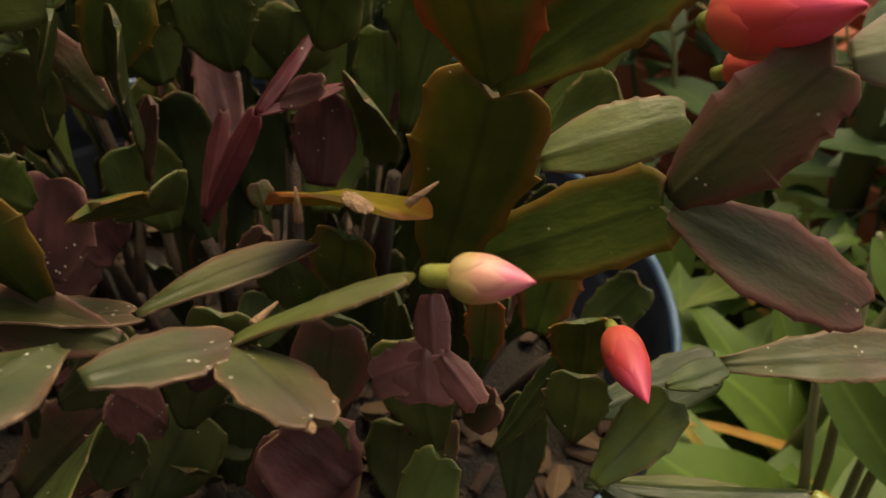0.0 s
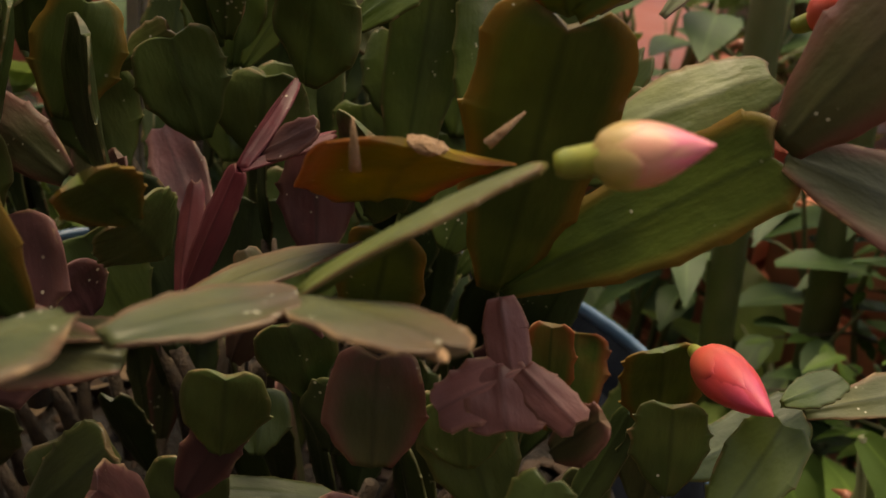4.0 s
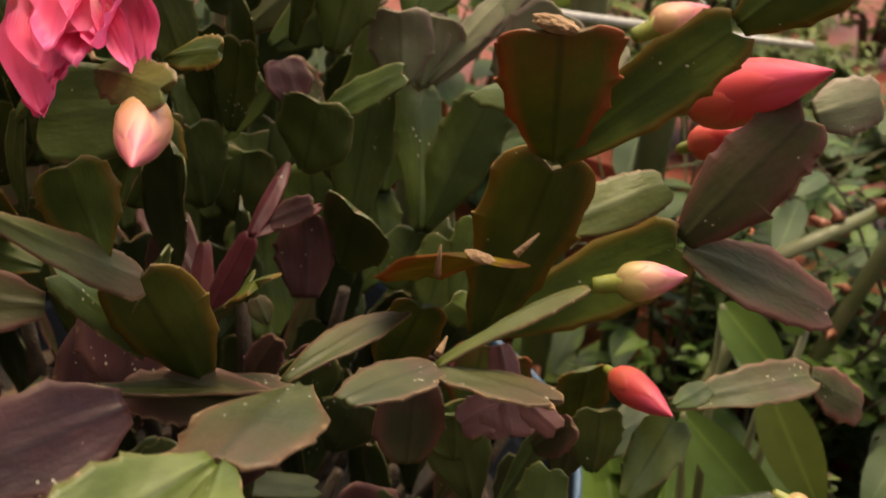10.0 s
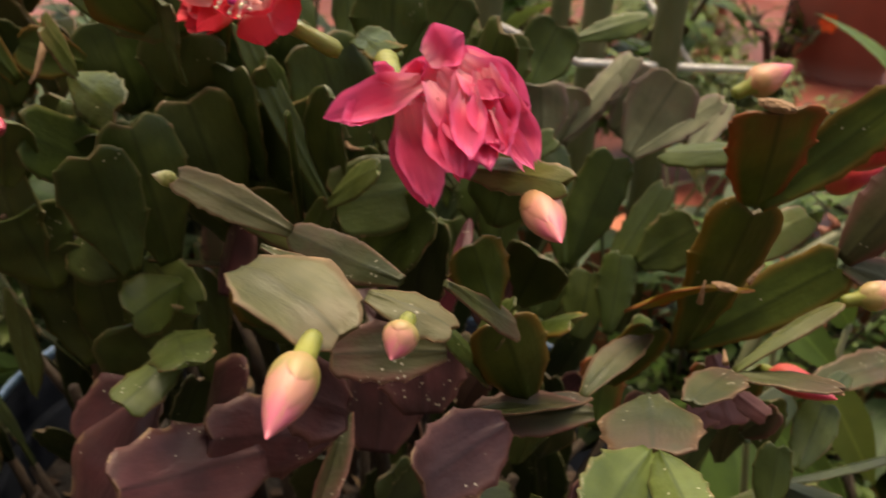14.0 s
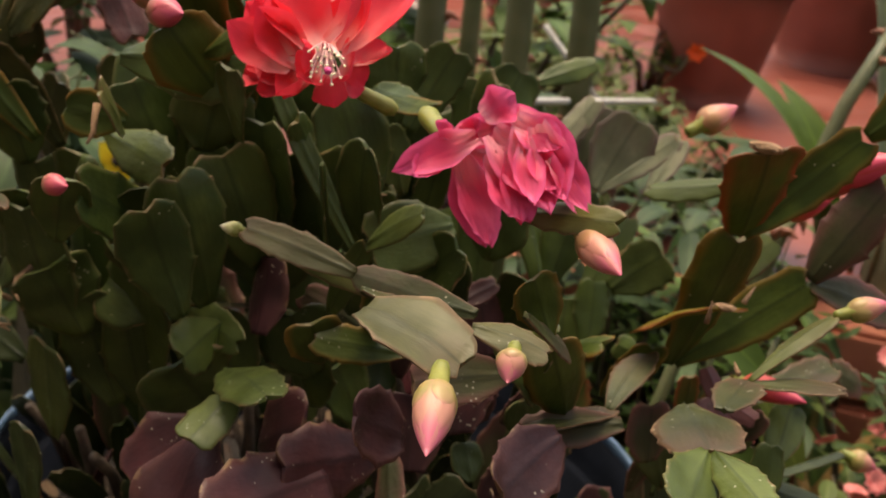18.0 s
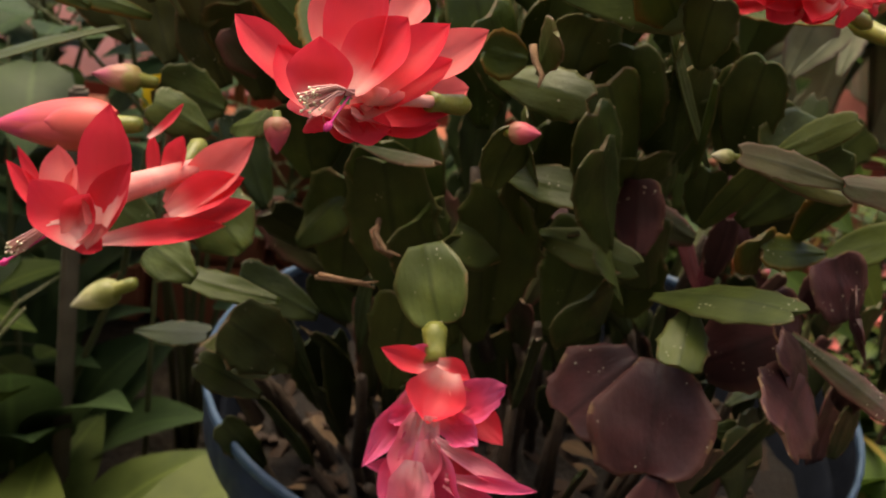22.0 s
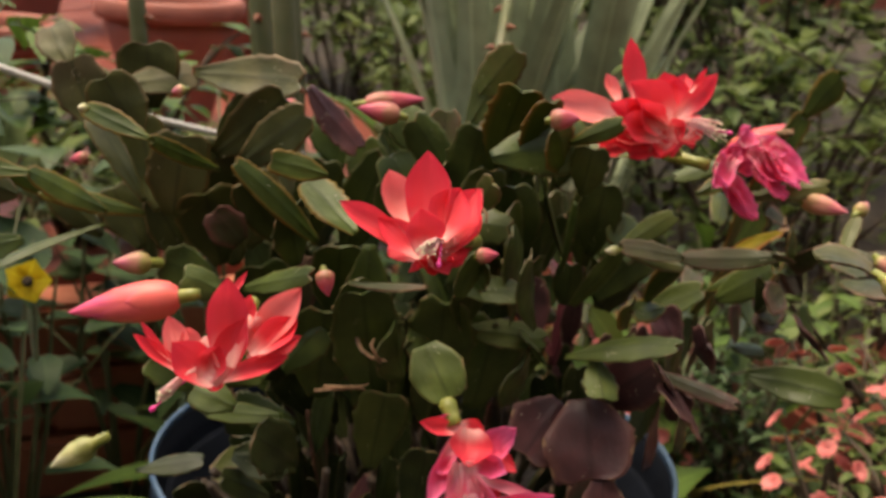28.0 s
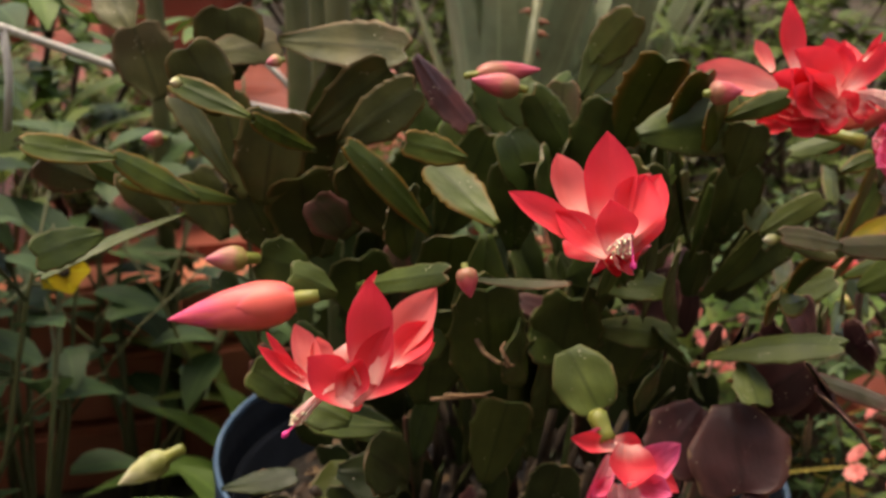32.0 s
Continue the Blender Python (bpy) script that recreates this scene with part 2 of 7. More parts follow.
STIGMA = plain("magenta_stigma", (0.72, 0.03, 0.22), (0.80, 0.05, 0.32), 200, 0.4)
WOOD = plain("woody_stem", (0.036, 0.022, 0.014), (0.068, 0.044, 0.027), 220, 0.85, 0.6, 0.002)
CORK = plain("corky_scar", (0.23, 0.13, 0.065), (0.36, 0.22, 0.13), 400, 0.9, 0.7, 0.001)
# near-black blue for the pot's inside, with the plants' shade in the colour
SHADE_BLUE = plain("shaded_blue_plastic", (0.0045, 0.0060, 0.0095), (0.0075, 0.0095, 0.0150), 60, 0.85, 0.3)
SHADE_BLUE.node_tree.nodes["Principled BSDF"].inputs["Specular IOR Level"].default_value = 0.05
BAND_BLUE = plain("blue_plastic_band", (0.005, 0.014, 0.040), (0.008, 0.022, 0.058), 40, 0.5, 0.08)
# lighter than the band: the glint along the lip is put into the colour
RIM_BLUE = plain("highlight_blue_plastic", (0.032, 0.070, 0.125), (0.065, 0.115, 0.185), 60, 0.42, 0.1)
SOIL = plain("dark_potting_soil", (0.010, 0.006, 0.004), (0.020, 0.012, 0.007), 180, 0.95, 0.9, 0.006)
BARK = plain("brown_bark_chip", (0.022, 0.011, 0.006), (0.042, 0.021, 0.011), 120, 0.9, 0.5, 0.001, spread=0.25)
FLOOR = plain("red_oxide_floor_paint", (0.20, 0.042, 0.026), (0.28, 0.068, 0.044), 5, 0.42, 0.1, 0.002)
EARTH = plain("garden_earth", (0.028, 0.020, 0.013), (0.062, 0.044, 0.028), 30, 0.95, 0.9, 0.01)
TERRA = plain("terracotta_clay", (0.26, 0.072, 0.046), (0.36, 0.110, 0.074), 18, 0.75, 0.3, 0.002)
GREYPOT = plain("weathered_pale_clay", (0.30, 0.22, 0.19), (0.42, 0.34, 0.30), 25, 0.85, 0.4, 0.002)
PLASTER = plain("pale_wall_plaster", (0.30, 0.27, 0.23), (0.40, 0.36, 0.31), 12, 0.9, 0.3, 0.002)
CORD = plain("white_cord", (0.52, 0.49, 0.46), (0.66, 0.63, 0.60), 400, 0.85, 0.6, 0.001)
THORNY = plain("green_rose_stem", (0.085, 0.095, 0.034), (0.130, 0.125, 0.055), 60, 0.55, 0.3)
THORN = plain("red_brown_thorn", (0.20, 0.060, 0.030), (0.30, 0.10, 0.05), 100, 0.5)
TWIG = plain("brown_twig", (0.050, 0.034, 0.022), (0.100, 0.068, 0.044), 90, 0.85, 0.5, 0.002)
BRICK = plain("salmon_brick", (0.40, 0.115, 0.062), (0.52, 0.180, 0.105), 30, 0.85, 0.4, 0.002, spread=0.15)
PALE_WOOD = plain("grey_wooden_stake", (0.10, 0.078, 0.056), (0.17, 0.135, 0.10), 60, 0.85, 0.4)


def leaf_material(name, a, b, through_it=0.25, rough=0.52):
    m, t, p = nodes(name)
    isl = t.nodes.new("ShaderNodeNewGeometry").outputs["Random Per Island"]
    c = mix(t, isl, a, b)
    c = mix(t, ramp(t, noise_of(t, 35, 4), 0.35, 0.7, 0.0, 0.5), c, [0.65 * x for x in a])
    c = mix(t, ramp(t, attr(t, "edge"), 0.14, 0.0, 0.0, 0.5), c, [min(1, 1.5 * x) for x in b])
    t.links.new(c, p.inputs["Base Color"])
    p.inputs["Roughness"].default_value = rough
    p.inputs["Specular IOR Level"].default_value = 0.3
    bump(t, p, noise_of(t, 90, 3), 0.25, 0.002)
    thin(t, p, c, through_it)
    return m


LEAF = {
    "bright": leaf_material("bright_green_leaf", (0.052, 0.102, 0.015), (0.096, 0.156, 0.030)),
    "mid": leaf_material("mid_green_leaf", (0.074, 0.118, 0.024), (0.150, 0.188, 0.050), 0.35),
    "dark": leaf_material("dark_green_leaf", (0.034, 0.068, 0.022), (0.064, 0.105, 0.036)),
    "blue": leaf_material("blue_green_blade", (0.250, 0.295, 0.190), (0.35, 0.385, 0.250), 0.15),
    "lime": leaf_material("yellow_green_leaf", (0.084, 0.120, 0.020), (0.138, 0.170, 0.036), 0.3),
    "rust": leaf_material("orange_yellow_leaf", (0.30, 0.130, 0.030), (0.38, 0.240, 0.060), 0.3),
    "straw": leaf_material("straw_yellow_leaf", (0.19, 0.165, 0.034), (0.30, 0.220, 0.060), 0.3),
    "dry": leaf_material("dry_brown_leaf", (0.062, 0.036, 0.018), (0.115, 0.070, 0.038), 0.1, 0.8),
    "pinkf": leaf_material("salmon_pink_blossom", (0.72, 0.16, 0.15), (0.80, 0.30, 0.28), 0.3),
    "yellowf": leaf_material("yellow_blossom", (0.72, 0.50, 0.020), (0.80, 0.60, 0.05), 0.3),
    "orangef": leaf_material("orange_red_blossom", (0.80, 0.090, 0.020), (0.86, 0.15, 0.03), 0.3),
}


# ---- building helpers ----
def mesh_of(name, verts, faces, material, **attrs):
    me = bpy.data.meshes.new(name)
    me.from_pydata(verts, [], faces)
    me.polygons.foreach_set("use_smooth", [True] * len(faces))
    for k, v in attrs.items():
        me.attributes.new(k, "FLOAT", "POINT").data.foreach_set("value", v)
    me.materials.append(material)
    return me


def child(name, me, parent, m=None, label=""):
    ob = new(name, me)
    ob.parent = parent
    if m is not None:
        ob.matrix_basis = m
    return tagged(ob, label) if label else ob


def thing(name, label, category, place=(0, 0, 0), group="", kind=""):
    ob = new(name)
    ob.location = place
    return tagged(ob, label, category, group, kind)


def frame_of(b, t, n):
    """A turn and place: y from b to t, z as near n as it can be."""
    b, y = Vector(b), (Vector(t) - Vector(b)).normalized()
    z = Vector(n)
    z = (z - y * y.dot(z)).normalized()
    x = y.cross(z)
    return Matrix(((x[0], y[0], z[0], b[0]), (x[1], y[1], z[1], b[1]), (x[2], y[2], z[2], b[2]), (0, 0, 0, 1)))


def lathe(profile, seg=48, close=False):
    """Verts and faces of a turned shape; profile: radius, height."""
    verts, faces, n = [], [], len(profile)
    for i in range(seg):
        a = 2 * math.pi * i / seg
        verts += [(r * math.cos(a), r * math.sin(a), z) for r, z in profile]
    for i in range(seg):
        k = (i + 1) % seg
        faces += [(i * n + j, k * n + j, k * n + j + 1, i * n + j + 1) for j in range(n - 1)]
    return verts, faces


def tube(points, radii, sides=8):
    verts, faces = [], []
    pts = [Vector(p) for p in points]
    for i, p in enumerate(pts):
        d = (pts[min(i + 1, len(pts) - 1)] - pts[max(i - 1, 0)]).normalized()
        x = d.orthogonal().normalized() if i == 0 else (x - d * d.dot(x)).normalized()
        y = d.cross(x)
        r = radii[i] if not isinstance(radii, float) else radii
        verts += [p + r * (math.cos(2 * math.pi * k / sides) * x + math.sin(2 * math.pi * k / sides) * y) for k in range(sides)]
    for i in range(len(pts) - 1):
        a, b = i * sides, (i + 1) * sides
        faces += [(a + k, a + (k + 1) % sides, b + (k + 1) % sides, b + k) for k in range(sides)]
    faces += [tuple(range(sides))[::-1], tuple(range(len(verts) - sides, len(verts)))]
    return verts, faces


def join(parts):
    verts, faces = [], []
    for v, f in parts:
        o = len(verts)
        verts += v
        faces += [tuple(i + o for i in q) for q in f]
    return verts, faces


rnd = random.Random(11)


def segment_mesh(material, length, width, bend, form):
    """A flat jointed cactus segment: narrow at its joint, forward-pointing teeth on both margins, a midrib and a cut-off tip with two corners."""
    slim = length / width
    base, peak, apex, jag = form or (rnd.uniform(0.20, 0.30), rnd.uniform(0.55, 0.74), rnd.uniform(0.52, 0.78), rnd.uniform(0.7, 1.25))
    count, wedge, cols = 18, rnd.uniform(0.95, 1.25), 12
    cup, wave, tw = rnd.uniform(-0.10, 0.12), rnd.uniform(0, 6.3), rnd.uniform(-0.12, 0.12)
    lean, dent, horn = rnd.uniform(-0.05, 0.05), rnd.uniform(0.015, 0.05), (rnd.uniform(0.0, 0.04), rnd.uniform(0.0, 0.04))

    def teeth():
        """Where the teeth of one margin end, and how far they stand out."""
        n = 2 if slim < 1.25 else 3 if slim < 1.9 else rnd.choice((3, 4))
        first = rnd.uniform(0.36, 0.52)
        return [(first + (0.92 - first) * k / max(1, n - 1) + rnd.uniform(-0.06, 0.03), jag * rnd.uniform(0.09, 0.21)) for k in range(n)]

    sides = (teeth(), teeth())

    def deep_of(points):
        return sum(d for _, d in points)

    def half_width(s, points):
        f = base + (1 - base) * math.sin(min(1, s / peak) * math.pi / 2) ** wedge if s < peak else 1 - (1 - apex) * ((s - peak) / (1 - peak)) ** 2.0
        if s > 0.93:
            f *= math.sqrt(max(0.0, 1 - 0.66 * ((s - 0.93) / 0.07) ** 2))
        start = 0.12
        for c, deep in points:
            if start <= s < c:
                q = (s - start) / (c - start)
                f += deep * (q ** 2.2 - 0.28 - 0.35 * max(0.0, 1 - q / 0.35) ** 2 * (start > 0.2))
                break
            start = c
        else:
            f -= 0.4 * points[-1][1] if s > start else 0.0
        f += 0.022 * math.sin(9 * s + wave) * (deep_of(points) > 0) * min(1, 4 * s)
        return max(f, 0.12)

    verts, edge, along = [], [], []
    grid = sorted({round(k / count, 4) for k in range(count + 1)} | {0.955, 0.975, 0.99} | {round(c + e, 4) for n in sides for c, _ in n for e in (-0.035, -0.012, -0.002, 0.012, 0.035) if c < 0.96})
    for side in (1, -1):
        for s in grid:
            even = half_width(s, ((1.2, 0.0),))
            left, right = half_width(s, sides[0]), half_width(s, sides[1])
            for j in range(cols + 1):
                u = 2 * j / cols - 1
                f = left if u < 0 else right
                th = 0.00020 + 0.00050 * (1 - u * u) * min(1, 6 * s + 0.25) + 0.0007 * math.exp(-((u / 0.13) ** 2)) * (1 - 0.75 * s)
                x = (u * even + math.copysign((f - even) * max(0.0, (abs(u) - 0.5) / 0.5) ** 2, u)) * width / 2 + lean * width * s * s
                z = bend * length * (4 * s * (1 - s)) + cup * width * u * u * even + 0.028 * width * math.sin(6 * s + wave) * u * abs(u) + 0.008 * width * math.sin(11 * s + 3 * u + wave) + tw * u * s * width * 0.5
                top = max(0.0, (s - 0.86) / 0.14)
                dip = (-dent * (1 - abs(u)) ** 1.5 + horn[u > 0] * abs(u) ** 5) * length * top
                verts.append((x, s * length + dip, z + side * th))
                edge.append(abs(u))
                along.append(s)
    n, m = len(grid), cols + 1
    faces = []
    for i in range(n - 1):
        for j in range(cols):
            a = i * m + j
            faces.append((a, a + 1, a + m + 1, a + m))
            a += n * m
            faces.append((a, a + m, a + m + 1, a + 1))
    o = n * m
    for i in range(n - 1):
        for j in (0, cols):
            a, b = i * m + j, (i + 1) * m + j
            faces.append((a, b, b + o, a + o) if j == 0 else (a, a + o, b + o, b))
    for j in range(cols):
        for i in (0, n - 1):
            a, b = i * m + j, i * m + j + 1
            faces.append((a, a + o, b + o, b) if i == 0 else (a, b, b + o, a + o))
    me = mesh_of("segment", verts, faces, material, edge=edge, along=along)
    flat = 2 * (n - 1) * cols
    me.polygons.foreach_set("use_smooth", [k < flat for k in range(len(faces))])
    return me


def leaf_shape(length, width, droop, fold=0.15, rows=6, blade=0.0):
    """A pointed leaf along y that arches over; blade: 1 for a long even strap."""
    verts, faces, edge = [], [], []
    for i in range(rows + 1):
        s = i / rows
        f = math.sin(math.pi * min(1, (0.06 + 0.94 * s)) ** 0.8) * (1 - blade) + blade * (1 - s) ** 0.5
        for u in (-1, -0.5, 0, 0.5, 1):
            verts.append((u * f * width / 2, length * s * (1 - 0.25 * droop * s), -droop * length * s * s * 0.8 + fold * abs(u) * f * width / 2))
            edge.append(abs(u))
    for i in range(rows):
        for j in range(4):
            a = i * 5 + j
            faces.append((a, a + 1, a + 6, a + 5))
    return verts, faces, edge

# ---- the holiday cactus in its blue pot ----
pot = thing("flower_pot", "round dark blue plastic flower pot, highlight painted on its lip", "pot")
v, f = lathe([(0.0, 0.006), (0.100, 0.006), (0.104, 0.0), (0.108, 0.0), (0.110, 0.008), (0.141, 0.235), (0.1425, 0.245), (0.1425, 0.2452), (0.1385, 0.243), (0.107, 0.012), (0.0, 0.012)], 72)
body = child("body", mesh_of("body", v, f, BAND_BLUE), pot)
# the inner wall gets the blue darkened to stand for shade
body.data.materials.append(SHADE_BLUE)
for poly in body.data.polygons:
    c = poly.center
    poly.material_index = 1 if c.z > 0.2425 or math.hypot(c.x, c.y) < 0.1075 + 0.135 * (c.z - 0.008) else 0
v, f = lathe([(0.1418, 0.240), (0.1475, 0.238), (0.1495, 0.242), (0.1500, 0.264), (0.1494, 0.266), (0.1478, 0.266), (0.1462, 0.250), (0.1425, 0.242)], 72)
rim = child("rim", mesh_of("rim", v, f, BAND_BLUE), pot, label="dark blue rim band")
rim.data.materials.append(SHADE_BLUE)
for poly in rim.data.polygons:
    # inner side nearly black: the shade inside the pot is painted on
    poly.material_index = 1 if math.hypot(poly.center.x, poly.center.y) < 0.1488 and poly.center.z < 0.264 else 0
# lip ring, its bright edge line painted as paler blue
v, f = lathe([(0.1496, 0.2640), (0.1507, 0.2650), (0.1507, 0.2685), (0.1500, 0.2698), (0.1484, 0.2698), (0.1477, 0.2685), (0.1476, 0.2650), (0.1482, 0.2640), (0.1496, 0.2640)], 72)
child("lip", mesh_of("lip", v, f, RIM_BLUE), rim, label="blue lip, paler with its highlight painted on")

soil = thing("potting_soil", "dark potting soil strewn with brown bark chips", "soil", kind="stuff")
verts, faces = [(0, 0, 0.238)], []
for i in range(1, 9):
    for k in range(40):
        a = 2 * math.pi * k / 40
        verts.append((0.0168 * i * math.cos(a), 0.0168 * i * math.sin(a), 0.232 - 0.010 * (i / 8) ** 2 + rnd.uniform(-0.003, 0.003)))
for k in range(40):
    faces.append((0, 1 + k, 1 + (k + 1) % 40))
    for i in range(7):
        a, b = 1 + i * 40 + k, 1 + i * 40 + (k + 1) % 40
        faces.append((a, a + 40, b + 40, b))
child("soil_surface", mesh_of("soil_surface", verts, faces, SOIL), soil)


def chip_mesh(l, w):
    bm = bmesh.new()
    bmesh.ops.create_cube(bm, size=1)
    for q in bm.verts:
        q.co = Vector((q.co.x * l * rnd.uniform(0.7, 1.1), q.co.y * w * rnd.uniform(0.6, 1.1), q.co.z * 0.0026 * rnd.uniform(0.5, 1.3)))
    bmesh.ops.bevel(bm, geom=bm.edges[:], offset=0.0008, segments=1, affect="EDGES")
    me = bpy.data.meshes.new("bark_chip")
    bm.to_mesh(me)
    bm.free()
    me.materials.append(BARK)
    return me


chips = [chip_mesh(rnd.uniform(0.008, 0.022), rnd.uniform(0.004, 0.011)) for _ in range(14)]
for i in range(260):
    a, r = rnd.uniform(0, 6.283), 0.132 * math.sqrt(rnd.random())
    child("bark_chip", chips[i % 14], soil, pose(r * math.cos(a), r * math.sin(a), 0.231 - 0.010 * (r / 0.134) ** 2 + rnd.uniform(0, 0.005), rnd.uniform(-35, 35), rnd.uniform(-35, 35), rnd.uniform(0, 360)))

for i in range(70):
    a, r = rnd.uniform(0, 6.283), 0.130 * math.sqrt(rnd.random())
    v, f, e = leaf_shape(rnd.uniform(0.012, 0.026), rnd.uniform(0.006, 0.012), rnd.uniform(-0.2, 0.6), rnd.uniform(-0.3, 0.4))
    child("dry_leaf", mesh_of("dry_leaf", v, f, LEAF["dry"], edge=e), soil, pose(r * math.cos(a), r * math.sin(a), 0.238 - 0.010 * (r / 0.134) ** 2, rnd.uniform(-15, 25), rnd.uniform(-25, 25), rnd.uniform(0, 360)), "dry brown fallen leaf")

plant = thing("holiday_cactus", "holiday cactus with flat jointed green and purple segments and coral flowers", "cactus")
LABELS = {"g": "dark green segment", "d": "green segment darkened for shade low in the plant", "n": "plain mid-green segment", "h": "beige-olive segment with brown flush", "o": "olive segment with reddish margin", "r": "segment turning red at its cut tip", "l": "pale green segment with white specks",
          "b": "old olive-brown segment", "m": "dull olive-brown segment", "s": "silvery green segment", "p": "purple withered segment", "q": "green segment flushed purple", "k": "crimson-purple young segment", "w": "withered pinkish brown segment", "y": "yellow-orange underside of a scarred segment"}


def S(kind, bx, by, bz, tx, ty, tz, w, nx, ny, nz, bend=None, form=None):
    """One segment from its joint to its tip, of that width, facing along n; form: width at its joint, where it is widest, width of its tip, size of its teeth."""
    length = math.dist((bx, by, bz), (tx, ty, tz))
    if form is None and kind in "pq":
        # the old purple ones are rounder, with an uneven scalloped margin
        form = (rnd.uniform(0.34, 0.50), rnd.uniform(0.45, 0.62), rnd.uniform(0.45, 0.68), rnd.uniform(0.8, 1.3))
    me = segment_mesh(SEG[kind], length, w, rnd.uniform(-0.05, 0.05) if bend is None else bend, form)
    return child("segment", me, plant, frame_of((bx, by, bz), (tx, ty, tz), (nx, ny, nz)), LABELS[kind])


S("o", 0.141, -0.069, 0.385, 0.154, -0.0768, 0.4385, 0.0235, 0.60, -0.76, -0.25, 0.02, (0.30, 0.80, 0.70, 1.3))
S("r", 0.154, -0.077, 0.4385, 0.1565, -0.094, 0.4715, 0.0250, 0.43, -0.79, -0.44, 0.02, (0.36, 0.86, 0.92, 1.2))
S("o", 0.155, -0.077, 0.439, 0.1855, -0.070, 0.4760, 0.0150, -0.06, -1.00, 0.06, 0.0, (0.32, 0.62, 0.70, 1.4))
S("o", 0.186, -0.0705, 0.4765, 0.205, -0.073, 0.498, 0.018, -0.04, -0.98, 0.18)
S("o", 0.142, -0.0685, 0.3855, 0.1812, -0.0527, 0.4195, 0.0180, 0.12, -0.94, 0.31, 0.0, (0.24, 0.68, 0.80, 0.8))
S("q", 0.181, -0.0527, 0.420, 0.2002, -0.0421, 0.455, 0.0190, 0.13, -0.96, 0.26, 0.02, (0.34, 0.52, 0.60, 1.2))
S("q", 0.182, -0.0527, 0.4185, 0.2160, -0.0310, 0.4050, 0.0165, 0.42, -0.62, 0.66, 0.02, (0.30, 0.50, 0.52, 1.1))
S("l", 0.150, -0.054, 0.413, 0.1675, -0.0305, 0.4245, 0.0140, 0.40, -0.61, 0.69, 0.02, (0.40, 0.50, 0.66, 0.5))
S("y", 0.1303, -0.0900, 0.4046, 0.1536, -0.1072, 0.4240, 0.0300, -0.47, 0.29, 0.83, 0.04, (0.50, 0.55, 0.72, 1.2))
S("o", 0.122, -0.080, 0.372, 0.1345, -0.091, 0.400, 0.0150, 0.45, -0.80, 0.30, 0.0, (0.40, 0.55, 0.70, 0.8))
S("m", 0.1262, -0.1345, 0.3940, 0.1335, -0.0985, 0.3995, 0.0120, -0.18, 0.04, 0.98, 0.03, (0.30, 0.60, 0.55, 0.7))
S("m", 0.105, -0.167, 0.398, 0.1262, -0.1345, 0.3940, 0.0120, -0.10, 0.13, 0.99)
S("p", 0.116, -0.171, 0.401, 0.106, -0.201, 0.397, 0.019, 0.62, -0.29, 0.73)
S("m", 0.147, -0.161, 0.414, 0.155, -0.195, 0.419, 0.022, -0.28, 0.08, 0.96)
S("n", 0.154, -0.195, 0.419, 0.151, -0.226, 0.419, 0.016, 0.47, -0.07, 0.88)
S("n", 0.156, -0.194, 0.419, 0.168, -0.219, 0.421, 0.011, -0.41, -0.13, 0.90)
S("m", 0.1575, -0.163, 0.4158, 0.1632, -0.1395, 0.4155, 0.0130, -0.17, -0.19, 0.97, 0.0, (0.45, 0.60, 0.55, 1.2))
S("l", 0.1635, -0.1405, 0.4160, 0.1838, -0.1245, 0.4345, 0.0085, -0.45, -0.10, 0.86, 0.03, (0.34, 0.70, 0.62, 0.5))
S("m", 0.1640, -0.1415, 0.4155, 0.1890, -0.1455, 0.4210, 0.0135, -0.20, 0.07, 0.97, 0.02, (0.44, 0.45, 0.55, 0.8))
S("w", 0.1524, -0.0839, 0.3929, 0.1592, -0.0881, 0.3827, 0.0072, 0.22, -0.67, 0.70, 0.03, (0.62, 0.40, 0.85, 0.5))
S("w", 0.1608, -0.0862, 0.3841, 0.1516, -0.0972, 0.3765, 0.0098, 0.22, -0.67, 0.70, 0.03, (0.60, 0.50, 0.62, 1.4))
S("w", 0.1570, -0.0883, 0.3843, 0.1625, -0.0932, 0.3760, 0.0118, 0.22, -0.67, 0.70, 0.03, (0.60, 0.60, 0.80, 1.4))
S("w", 0.1607, -0.0877, 0.3846, 0.1719, -0.0876, 0.3792, 0.0068, 0.20, -0.66, 0.70, -0.03, (0.60, 0.55, 0.70, 1.0))
S("q", 0.140, -0.098, 0.361, 0.137, -0.096, 0.381, 0.017, 0.59, -0.79, 0.16)
S("o", 0.1583, -0.0322, 0.3489, 0.1610, -0.0395, 0.3708, 0.0150, 0.55, -0.80, 0.24, 0.0, (0.40, 0.60, 0.85, 1.2))
S("d", 0.1578, -0.0317, 0.3290, 0.1583, -0.0322, 0.3490, 0.0130, 0.55, -0.80, 0.19)
S("d", 0.1640, -0.0330, 0.3410, 0.1752, 0.0040, 0.3440, 0.0140, 0.45, -0.30, 0.84)
S("m", 0.1752, 0.0040, 0.3445, 0.2080, 0.0420, 0.3515, 0.0145, 0.45, -0.20, 0.87, 0.02)
S("q", 0.2080, 0.0420, 0.3515, 0.2240, 0.0610, 0.3380, 0.0150, 0.75, -0.40, 0.53)
S("g", 0.187, -0.044, 0.372, 0.191, -0.029, 0.373, 0.007, 0.29, -0.12, 0.95)
S("d", 0.175, -0.046, 0.333, 0.213, -0.008, 0.337, 0.007, -0.19, 0.08, 0.98)
S("d", 0.179, -0.044, 0.334, 0.208, -0.037, 0.327, 0.011, 0.31, -0.60, 0.74)
